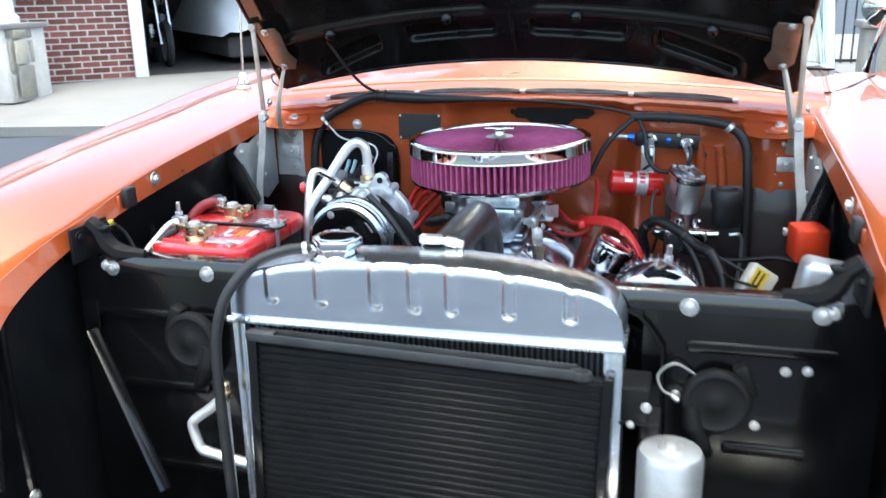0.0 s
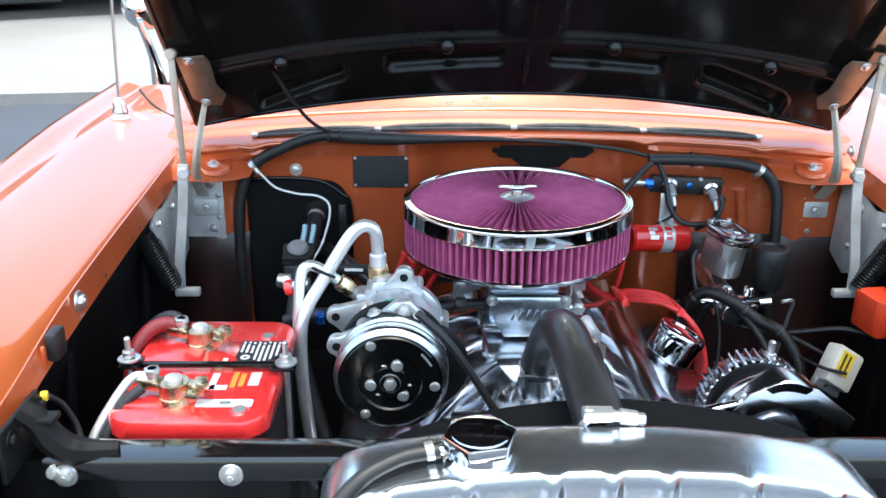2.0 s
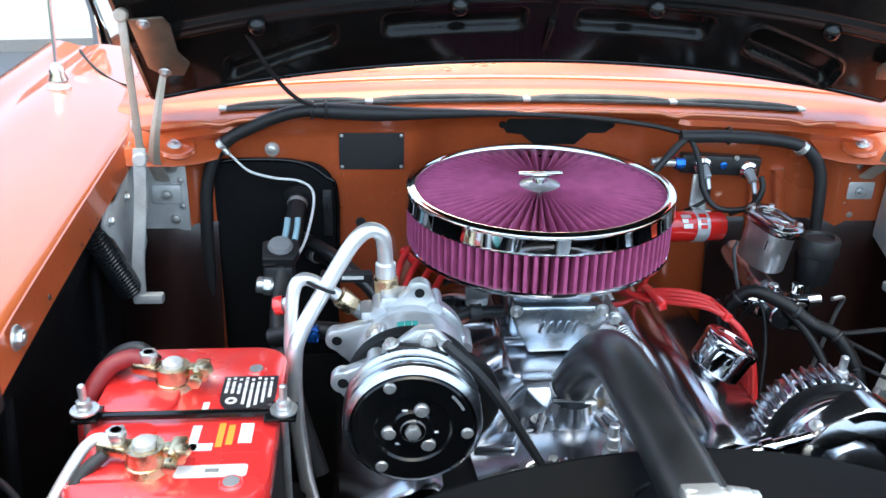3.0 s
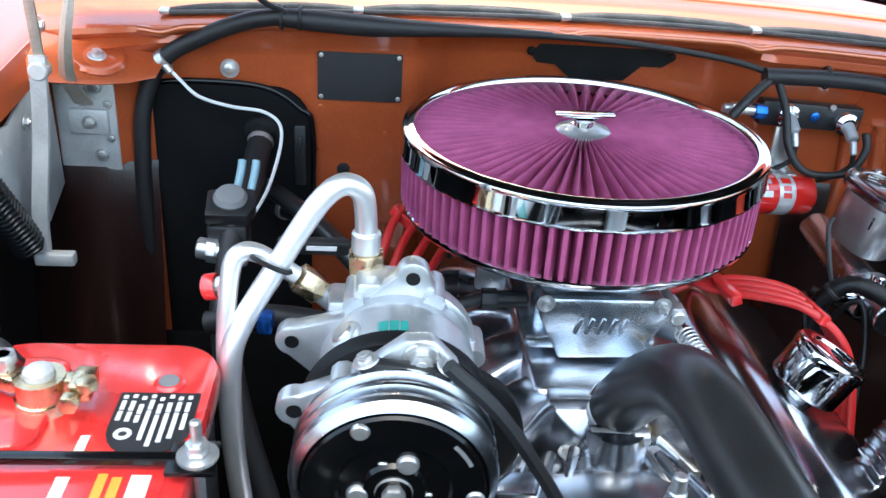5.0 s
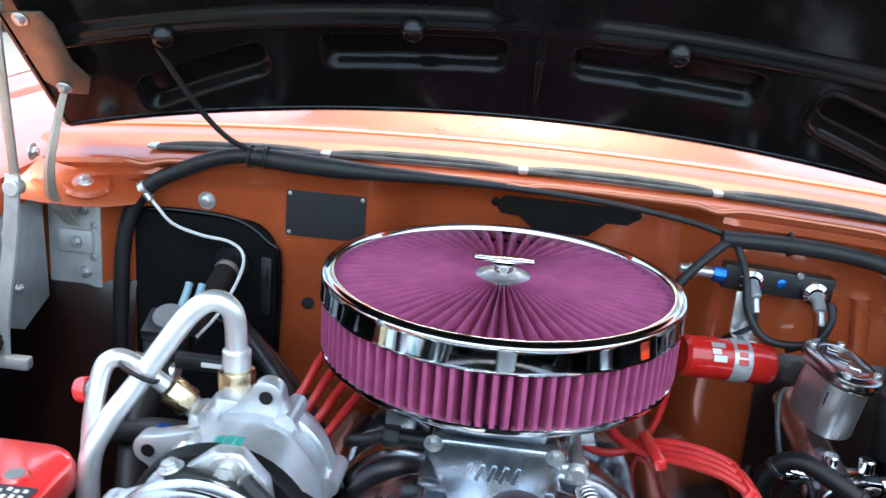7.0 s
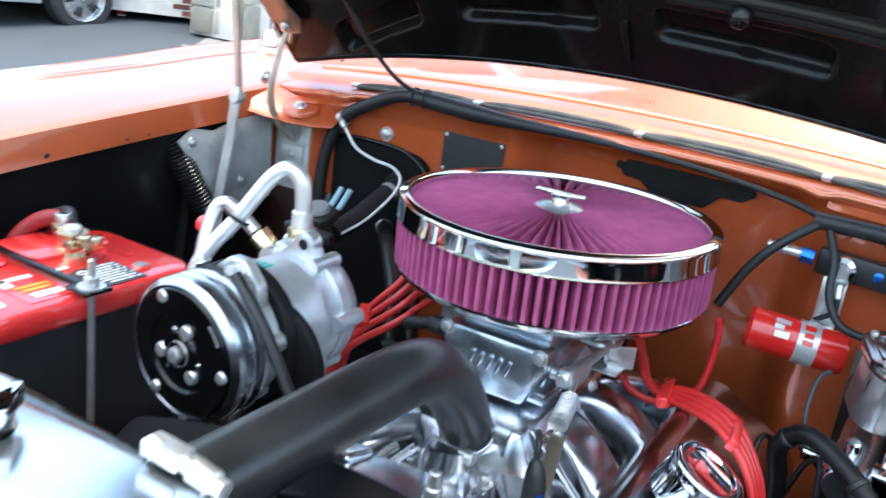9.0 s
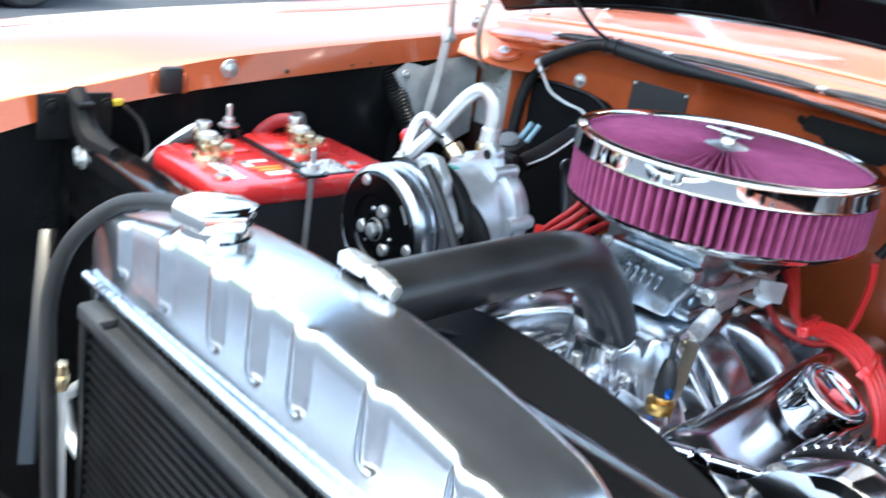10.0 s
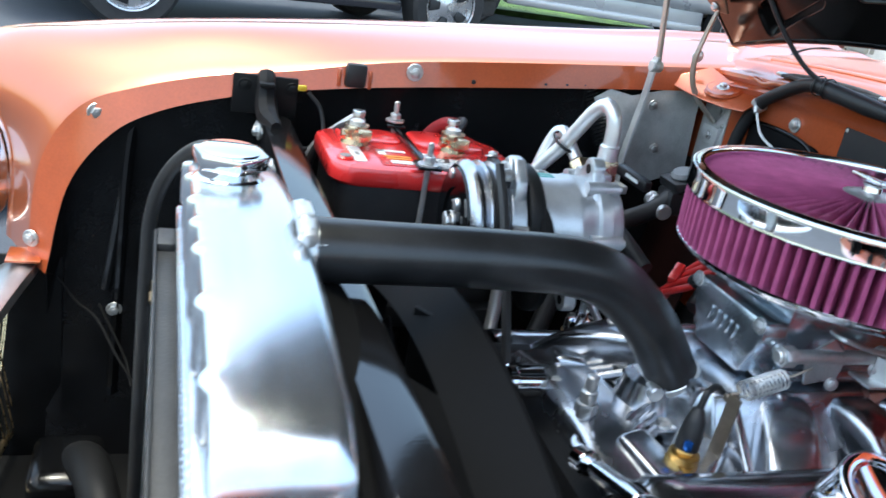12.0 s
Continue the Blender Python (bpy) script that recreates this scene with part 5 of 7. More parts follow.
def compressor():
    t = thing("ac_compressor", (-.203, -.27, .82), "alloy air conditioning compressor with a black clutch pulley", "compressor")
    hub, back = Vector((-.196, -.366, .893)), Vector((-.189, -.154, .899))
    q = turned(hub, back)

    def on(a, r, d):
        """A point round the shaft: a in degrees, r from the axis, d along it."""
        return q @ Vector((r * math.cos(radians(a)), r * math.sin(radians(a)), d))

    up = (q.inverted().to_3x3() @ Vector((0, 0, 1)))
    a_up = math.degrees(math.atan2(up.y, up.x))
    part("clutch_plate", lathe([(0, .0), (.020, .0), (.022, .003), (.036, .0035), (.038, .0012), (.0585, .001), (.0602, .003), (.0602, .010), (0, .010)], 48, q), BLACK_GLOSS, t, "black clutch plate")
    part("clutch_nut", merged(prism(hexagon(.008), .007, q @ pose(0, 0, -.007), .001), lathe([(.012, -.002), (.013, .002), (0, .002)], 24, q)), STEEL, t)
    for k in range(3):
        for r, sz in ((.0235, 1.0), (.053, .85)):
            p = on(a_up + 120 * k + (-25 if r > .04 else 20), r, .003)
            part("rivet", lathe([(.0075 * sz, 0), (.0075 * sz, .002), (.006 * sz, .004), (0, .0045)], 16, turned(p, p - (back - hub))), STEEL, t)
    part("pulley", lathe([(.0612, .010), (.0614, .004), (.0622, .0030), (.0645, .0045), (.0680, .0085), (.0690, .0125), (.0685, .0155), (.0595, .0195), (.0685, .0235), (.0690, .0255), (.0685, .0275), (.0595, .0325), (.0685, .0375), (.0690, .040), (.0685, .043), (.066, .045), (.05, .046)], 64, q), POLISHED, t, "bright steel two groove pulley", smooth=22)
    part("belt", lathe([(.0590, .0295), (.0640, .0300), (.0645, .0325), (.0640, .0350), (.0590, .0355)], 48, q), RUBBER, t)
    # Black ring that darkens the pulley's front groove.
    part("dark_groove_ring", lathe([(.0590, .0170), (.0615, .0180), (.0615, .0210), (.0590, .0220)], 48, q), BLACK_SATIN, t)
    part("front_housing", lathe([(.040, .046), (.054, .048), (.060, .052), (.0605, .066), (.055, .070)], 40, q), CAST, t)
    for k in range(6):
        part("housing_lug", tube([on(a_up + 20 + 60 * k, .056, .050), on(a_up + 20 + 60 * k, .056, .068)], .010, 10, 2), CAST, t)
    part("black_band", lathe([(.050, .068), (.067, .069), (.069, .072), (.069, .083), (.066, .086), (.05, .087)], 48, q), BLACK_SATIN, t)
    part("body", lathe([(.050, .084), (.0580, .086), (.0590, .090), (.0590, .125), (.060, .128), (.060, .134), (.0585, .137), (.0585, .174), (.056, .181), (.045, .187), (0, .188)], 48, q), CAST, t)
    # flat cast lugs with holes
    ax = (back - hub).normalized()
    for a, d, r in ((a_up + 7, .146, .073), (a_up - 76, .134, .083), (a_up - 76, .056, .072), (a_up + 150, .128, .083)):
        p0, p1, sd = on(a, .046, d), on(a, r, d), on(a + 90, 1, d) - on(a + 90, 0, d)
        out = (p1 - p0).normalized()
        fr = Matrix((( sd.x, out.x, ax.x, p0.x), (sd.y, out.y, ax.y, p0.y), (sd.z, out.z, ax.z, p0.z), (0, 0, 0, 1)))
        arc = [(.013 * math.cos(radians(k)), r - .046 + .013 * math.sin(radians(k))) for k in range(0, 181, 20)]
        ear = part("lug", prism([(-.034, 0), (.034, 0)] + arc, .015, fr, .002), CAST, t)
        part("lug_hole", lathe([(0, 0), (.0055, 0), (.0055, .0165), (0, .0165)], 16, turned(p1 - ax * .0008, p1 + ax)), BLACK_SATIN, ear)
    off = hub + ax * .078 + Vector((.033, 0, -.022))
    part("black_disc", lathe([(0, 0), (.058, 0), (.062, .003), (.062, .010), (.058, .013), (0, .013)], 44, turned(off, off + ax)), BLACK_SATIN, t, "black round bracket plate")
    fan_out = [(.060 * math.cos(radians(k)), .060 * math.sin(radians(k))) for k in range(-150, 151, 15)]
    part("front_plate", prism(fan_out, .008, q @ pose(0, 0, .050, 0, 0, a_up - 15), .002), CAST, t)
    crest = on(a_up + 10, .058, .052)
    cfr = Matrix(((1, 0, 0, crest.x), (0, 0, 1, crest.y), (0, 1, 0, crest.z), (0, 0, 0, 1)))
    part("port_plate", prism([(-.030, -.012), (.034, -.018), (.030, .004), (.012, .024), (-.006, .024), (-.028, .006)], .014, cfr, .003), CAST, t)
    bolt(on(a_up + 12, .070, .051), -ax, t, 1.15)
    for a, d in ((a_up + 18, .066), (a_up - 30, .066), (a_up + 50, .066), (a_up + 35, .172)):
        p = on(a, .048, d - .01)
        bolt(p, -(back - hub).normalized(), t, .9)
    clip = part("hose_clip", merged(box((.046, .010, .012), on(a_up + 4, .0640, .044), .003, 2, (0, 6, 0)), box((.012, .012, .016), on(a_up - 17, .0655, .044), .003), box((.012, .012, .016), on(a_up + 26, .0655, .044), .003)), BLACK_PLASTIC, t, "black plastic clip")
    for a in (a_up - 17, a_up + 26):
        bolt(on(a, .073, .044), on(a, .2, .044) - on(a, .1, .044), clip, .8)
    p = on(a_up - 41, .0585, .108)
    part("oil_plug", lathe([(.0135, -.003), (.0135, .003), (.0115, .0045), (.0090, .0045), (.0080, .0065), (0, .0065)], 20, turned(p, on(a_up - 41, .1, .108))), STEEL, t)
    lab = []
    for k in range(7):
        a = a_up + 6 - 3.6 * k
        lab.append([on(a, .0590, .086), on(a, .0590, .110)])
    part("label", sheet(lab, .0006), TEAL_LABEL, t, "teal maker's label, unreadable")
    part("rear_head", lathe([(.040, .150), (.0600, .151), (.0625, .153), (.0625, .166), (.0600, .168), (.040, .169)], 48, q), CAST, t, "cast rear head")
    for k in range(6):
        a = a_up + 25 + 60 * k
        part("head_lobe", tube([on(a, .0605, .140), on(a, .0605, .176)], .0085, 10, 2), CAST, t)
        bolt(on(a, .0605, .176), ax, t, .7)
    for k in range(7):
        part("cast_rib", moved(box((.003, .006, .034), (0, 0, 0), .001, 1), q @ Matrix.Rotation(radians(a_up - 100 - 14 * k), 4, "Z") @ pose(.0590, 0, .106)), CAST, t)
    part("port_block", merged(box((.034, .034, .022), on(a_up - 18, .056, .166), .005), box((.030, .034, .024), on(a_up - 50, .054, .166), .005)), CAST, t)
    # slots and faint cast marks on the clutch plate
    for k in range(3):
        p = on(a_up - 20 + 120 * k, .0225, .0025)
        part("slot", moved(box((.006, .003, .002), (0, 0, 0), .0008, 1), turned(p, p - ax)), STEEL, t)
    for k in range(5):
        p = on(a_up + 46 + 4 * k, .0535, .0008)
        part("print_bar", moved(box((.0026, .0045, .0008), (0, 0, 0), 0), q @ Matrix.Rotation(radians(a_up + 46 + 4 * k), 4, "Z") @ pose(.0535, 0, .0007)), GREY_PRINT, t)
    return t


compressor()


def ac_lines():
    t = thing("ac_line", (-.24, -.17, .97), "bare aluminium air conditioning line looped over the compressor", "pipe", "air conditioning lines")
    part("tube", tube([(-.222, -.170, .975), (-.223, -.170, 1.005), (-.227, -.172, 1.024), (-.240, -.176, 1.031), (-.256, -.181, 1.020), (-.275, -.188, .992), (-.292, -.196, .964), (-.312, -.21, .932), (-.322, -.22, .90), (-.322, -.225, .82), (-.31, -.23, .70)], .0088, 14), ALU_TUBE, t)
    part("collar", rod((-.222, -.170, .972), (-.222, -.170, .990), .0115), ALU_TUBE, t)
    part("nut", nut_between((-.2205, -.170, .950), (-.222, -.170, .972), .0155), BRASS, t)
    part("stub", rod((-.219, -.170, .92), (-.2205, -.170, .952), .012), CAST, t)
    t.location += Vector((.004, -.013, -.001))
    t = thing("ac_line", (-.30, -.19, .95), "bare aluminium air conditioning line with a brass nut", "pipe", "air conditioning lines")
    part("tube", tube([(-.276, -.180, .954), (-.290, -.184, .966), (-.303, -.187, .976), (-.314, -.190, .978), (-.322, -.195, .968), (-.326, -.205, .93), (-.327, -.21, .88), (-.32, -.225, .78), (-.30, -.235, .68)], .0075, 14), ALU_TUBE, t)
    part("nut", nut_between((-.258, -.175, .938), (-.274, -.179, .952), .0125), BRASS, t)
    part("stub", rod((-.24, -.172, .92), (-.262, -.176, .942), .009), CAST, t)
    part("service_port", rod((-.322, -.195, .955), (-.337, -.190, .948), .007), ALU_TUBE, t)
    part("red_cap", lathe([(.0095, 0), (.0105, .002), (.0105, .010), (.008, .012), (0, .0125)], 18, turned((-.333, -.191, .949), (-.35, -.187, .944))), RED_PLASTIC, t, "red plastic port cap")
    part("tie", lathe([(.0165, -.002), (.018, 0), (.0165, .002)], 16, turned((-.293, -.192, .970), (-.30, -.198, .955)), True), BLACK_PLASTIC, t)
    t.location += Vector((.004, -.013, 0))
    t = thing("blue_connector", (-.31, -.13, .87), "small blue electrical connector by the compressor", "connector")
    part("shell", box((.014, .022, .016), (-.305, -.125, .868), .003), BLUE_ANODISED, t)


ac_lines()


def heater_gear():
    t = thing("heater_hose", (-.33, .12, .92), "black heater hose out of the firewall", "hose", "heater hoses")
    part("hose", tube([(-.340, .200, .938), (-.341, .160, .930), (-.346, .09, .900), (-.352, .05, .885)], .014, 16), RUBBER, t)
    part("grommet", lathe([(.014, 0), (.022, .001), (.022, .006), (.014, .008)], 24, turned((-.340, .182, .936), (-.342, .1, .91))), BLACK_PLASTIC, t)
    part("clamp", lathe([(.0142, -.004), (.0155, 0), (.0142, .004)], 20, turned((-.341, .160, .930), (-.343, .145, .922)), True), STEEL, t)
    t = thing("heater_hose", (-.36, -.02, .80), "black heater hose running down to the engine", "hose", "heater hoses")
    part("hose", tube([(-.352, .01, .895), (-.352, -.02, .87), (-.350, -.08, .84), (-.33, -.14, .78), (-.30, -.18, .70)], .013, 14), RUBBER, t)
    t = thing("heater_hose", (-.25, -.08, .85), "black heater hose beside the compressor", "hose", "heater hoses")
    part("hose", tube([(-.36, -.10, .85), (-.31, -.11, .865), (-.26, -.11, .86), (-.21, -.10, .84)], .011, 14), RUBBER, t)
    v = thing("heater_valve", (-.356, .02, .89), "heater control valve with blue hose ends", "valve")
    part("body", moved(prism([(-.024, -.018), (.016, -.022), (.026, -.008), (.026, .014), (.010, .022), (-.020, .018)], .014, None, .002), pose(-.356, .018, .908, 20, 0, 10)), BLACK_PLASTIC, v)
    part("diaphragm", lathe([(0, 0), (.016, 0), (.017, .003), (.014, .008), (0, .009)], 24, pose(-.354, .016, .922, 20, 0, 10)), GREY_PRINT, v)
    part("lower_body", box((.040, .034, .034), (-.356, .012, .885), .005), BLACK_PLASTIC, v)
    for dx in (0, .014):
        part("vacuum_end", tube([(-.350 + dx, .035, .925), (-.347 + dx, .045, .940), (-.346 + dx, .052, .950)], .0042, 10), PALE_BLUE, v)
    part("side_clip", merged(rod((-.385, -.005, .878), (-.335, -.010, .872), .011), nut_between((-.375, -.006, .877), (-.365, -.007, .876), .0135)), STEEL, v)
    k = thing("cable_tag", (-.27, -.03, .90), "black plastic connector with faint white print", "connector")
    part("shell", box((.062, .012, .014), (-.263, -.115, .940), .003, 2, (0, 4, 8)), BLACK_PLASTIC, k)
    part("print_bar", box((.026, .0012, .004), (-.256, -.1218, .941), 0, 1, (0, 4, 8)), WHITE_LABEL, k)


heater_gear()


def heater_hoses():
    t = thing("heater_hose", (-.30, .12, .88), "pair of black rubber heater hoses below the firewall panel", "hose")
    for o in (0, .030):
        part("hose", tube([(-.355 + o, .176, .872 - o), (-.325 + o, .135, .880 - o), (-.275 + o, .075, .872 - o), (-.225 + o, .020, .845 - o), (-.190 + o, -.03, .80 - o)], .0105, 14), HOSE, t)
        part("clamp", lathe([(.0108, -.005), (.0120, -.004), (.0120, .004), (.0108, .005)], 20, turned((-.345 + o, .162, .875 - o), (-.325 + o, .135, .880 - o)), True), STEEL, t)
    c = thing("inline_canister", (-.198, -.177, .735), "small polished canister under the compressor", "canister")
    part("body", lathe([(0, .735), (.017, .735), (.019, .738), (.019, .775), (.017, .778), (.008, .779), (.008, .788), (0, .788)], 28, pose(-.198, -.177, 0)), CHROME, c)
    part("band", lathe([(.0192, .752), (.0202, .753), (.0202, .760), (.0192, .761)], 28, pose(-.198, -.177, 0), True), SENDER_BRASS, c, "brass band")
    part("pipe", tube([(-.198, -.177, .786), (-.196, -.178, .800), (-.180, -.180, .806), (-.14, -.185, .80), (-.112, -.190, .793)], .0045, 10), STEEL, c)


heater_hoses()


def wiring():
    t = thing("wiring_loom", (0, .17, 1.05), "taped black wiring loom along the firewall", "wiring loom")
    part("left_drop", tube([(-.475, .168, .70), (-.478, .168, .80), (-.477, .169, .89), (-.470, .171, .965), (-.446, .174, 1.016), (-.40, .170, 1.045), (-.35, .162, 1.066), (-.312, .155, 1.074)], .0095, 12), RUBBER, t)
    part("thick_run", tube([(-.318, .155, 1.073), (-.28, .156, 1.071), (-.22, .158, 1.068), (-.16, .160, 1.067), (-.09, .162, 1.067), (-.02, .164, 1.066)], [.010, .0115, .0115, .0085, .006, .004], 12), RUBBER, t)
    part("middle_run", tube([(-.17, .160, 1.067), (-.05, .164, 1.066), (.08, .163, 1.061), (.18, .160, 1.050), (.235, .156, 1.038)], .0036, 10), RUBBER, t)
    part("right_run", tube([(.225, .150, 1.036), (.30, .150, 1.036), (.37, .152, 1.030), (.42, .152, 1.017), (.448, .148, .985), (.455, .143, .93), (.458, .14, .85), (.46, .13, .74)], .0095, 12), RUBBER, t)
    for p, q in (((-.446, .174, 1.016), (-.432, .174, 1.026)), ((.416, .152, 1.017), (.431, .151, 1.005))):
        part("clip", lathe([(.0102, -.005), (.0118, -.004), (.0118, .004), (.0102, .005)], 20, turned(p, q), True), STEEL, t)
    for x in (-.314, -.295, .30):
        part("tie", lathe([(.0125, -.002), (.014, 0), (.0125, .002)], 16, turned((x, .155, 1.073 if x < 0 else 1.036), (x + .1, .156, 1.070 if x < 0 else 1.036)), True), BLACK_PLASTIC, t)
    part("branch", tube([(.235, .148, 1.036), (.215, .140, 1.02), (.19, .130, .995), (.170, .125, .965), (.150, .120, .92)], .0055, 10), RUBBER, t)
    part("branch", tube([(.24, .148, 1.034), (.255, .14, 1.0), (.262, .125, .96), (.285, .115, .935), (.33, .11, .938), (.345, .11, .965), (.342, .115, .985)], .0045, 10), RUBBER, t)
    c = thing("hood_lamp_cable", (-.36, .1, 1.12), "thin black cable from the hood to the loom", "cable")
    part("cable", tube([(-.398, .050, 1.220), (-.385, .078, 1.185), (-.362, .108, 1.135), (-.335, .135, 1.096), (-.303, .153, 1.076)], .0032, 8), RUBBER, c)
    w = thing("white_wire", (-.37, .15, .97), "thin white wire from the loom to the heater valve", "wire")
    part("wire", tube([(-.442, .168, 1.012), (-.427, .164, .997), (-.407, .161, .980), (-.372, .158, .971), (-.337, .154, .968), (-.318, .148, .956), (-.316, .13, .935), (-.325, .085, .905), (-.338, .05, .888)], .0020, 8), WHITE_LABEL, w)
    part("terminal", rod((-.448, .168, 1.018), (-.436, .166, 1.004), .0045), STEEL, w)


wiring()


def junction():
    t = thing("junction_block", (.305, .13, .99), "black junction block with two chrome sockets on the firewall", "junction block")
    part("block", box((.125, .020, .030), (.300, .155, .990), .003, 2, (0, 3, 0)), BLACK_PLASTIC, t)
    for x, z in ((.267, .994), (.339, .987)):
        part("socket", lathe([(.006, 0), (.012, 0), (.0135, .004), (.0135, .012), (.009, .016), (.006, .016)], 24, turned((x, .146, z), (x, .05, z - .01))), CHROME, t)
        part("plug", merged(rod((x, .135, z), (x + .003, .118, z - .014), .007), rod((x + .003, .118, z - .014), (x + .005, .112, z - .03), .004)), CAST, t)
        part("lead", tube([(x + .005, .112, z - .03), (x + .004, .112, z - .045), (x - .012, .118, z - .06), (x - .02, .13, z - .07)], .003, 8), RUBBER, t)
    part("sight", lathe([(.005, 0), (.0055, .002), (.003, .003), (0, .003)], 16, turned((.303, .145, .991), (.303, 0, .991))), BLUE_ANODISED, t)
    t.location += Vector((-.002, .014, -.003))
    part("screw", CAP_SCREW, None, t, m=turned((.322, .146, 1.003), (.322, 0, 1.003)) @ Matrix.Diagonal((.6, .6, .6, 1)))
    f = thing("hose_fitting", (.215, .12, 1.0), "chrome and blue anodised hose fitting", "fitting")
    part("barrel", merged(rod((.185, .135, 1.000), (.225, .135, .998), .006), nut_between((.195, .135, .9995), (.207, .135, .999), .008)), STEEL, f)
    f.location += Vector((-.002, .012, -.002))
    part("blue_nut", nut_between((.222, .135, .998), (.236, .136, .997), .0095), BLUE_ANODISED, f)


junction()


def coil():
    t = thing("ignition_coil", (.255, .08, .90), "red cylindrical ignition coil with a white label", "ignition coil")
    a, b = Vector((.190, .098, .914)), Vector((.292, .118, .906))
    L = (b - a).length
    q = turned(a, b)
    part("can", lathe([(0, 0), (.020, 0), (.0235, .004), (.0235, L - .004), (.021, L), (0, L)], 36, q), RED_PAINT, t)
    part("label_band", lathe([(.0238, L * .50), (.0240, L * .51), (.0240, L * .70), (.0238, L * .71)], 36, q), SILVER_LABEL, t, "silver label band, unreadable")
    face = q.to_3x3().transposed() @ Vector((0, -.75, .65))
    turn = math.atan2(face.y, face.x)
    for k, (da, z, w, h) in enumerate(((-.35, .60, .007, .012), (.05, .60, .006, .010), (.40, .60, .006, .011), (-.30, .33, .006, .016), (.02, .30, .006, .010), (.34, .34, .007, .015))):
        m = q @ Matrix.Rotation(turn + da, 4, "Z") @ Matrix.Translation((.0240, 0, L * z))
        part("print_bar", moved(box((.0008, w, h), (0, 0, 0), 0), m), RED_PAINT if k < 3 else SILVER_LABEL, t)
    part("bracket", merged(box((.026, .004, .055), (.262, .142, .952), .001), box((.026, .03, .004), (.262, .130, .930), .001)), STEEL, t)


coil()


def master_cylinder():
    t = thing("brake_master_cylinder", (.35, .05, .84), "polished brake master cylinder with an oval cap", "master cylinder")
    tilt = pose(.338, .052, .914, 9, 3, 20)
    oval = rounded(.060, .092, .029, 8)
    part("reservoir", prism([(x * .84, y * .80) for x, y in oval], .060, tilt @ pose(0, 0, -.040), .003), MC_BODY, t)
    part("badge", moved(merged(box((.0012, .034, .016), (-.0236, -.005, .002), .0004)), tilt), MC_CAP, t)
    cap = part("cap", prism(oval, .014, tilt @ pose(0, 0, .020), .004), MC_CAP, t, "oval cap with a plain raised emblem")
    part("emblem", sheet([[tilt @ Vector((x * k, y * k, .0352)) for x, y in oval] for k in (.66, .72)], .0012, close=True), CHROME, cap)
    part("emblem_stroke", tube([tilt @ Vector((.0045 * math.sin(k * 1.9), -.026 + .0052 * k, .0356)) for k in range(11)], .0010, 6, 4), CHROME, cap)
    for x, y in ((.018, .029), (-.018, .029), (.018, -.029), (-.018, -.029)):
        p = tilt @ Vector((x, y, .034))
        part("screw", CAP_SCREW, None, t, m=turned(p, p + tilt.to_3x3() @ Vector((0, 0, 1))) @ Matrix.Diagonal((.6, .6, .6, 1)))
    part("bore", rod((.330, -.05, .838), (.334, .15, .850), .020, 24), POLISHED, t)
    part("valve_body", merged(box((.075, .03, .03), (.344, -.005, .835), .005), rod((.307, -.005, .84), (.285, -.005, .842), .009), rod((.377, -.005, .84), (.402, -.005, .842), .009), rod((.327, -.01, .855), (.327, -.01, .87), .008), rod((.362, -.01, .855), (.362, -.01, .87), .008)), CHROME, t)
    part("brake_line", tube([(.30, -.005, .842), (.285, -.002, .85), (.278, .01, .88), (.280, .03, .905), (.288, .04, .912)], .0025, 8), DULL_RAIL, t)
    part("brake_line", tube([(.42, -.005, .842), (.44, 0, .84), (.445, .02, .80), (.44, .04, .70)], .0032, 8), STEEL, t)
    r = thing("clutch_reservoir", (.422, .043, .86), "black plastic fluid reservoir with a ribbed cap", "reservoir")
    part("cup", lathe([(.020, .845), (.024, .85), (.026, .89), (0, .89)], 28, pose(.414, .048, 0)), BLACK_PLASTIC, r)
    part("cap", lathe([(.0285, .89), (.0295, .893), (.0295, .912), (.027, .916), (.020, .917), (.018, .913), (0, .913)], 28, pose(.414, .048, 0)), RUBBER, r)


master_cylinder()


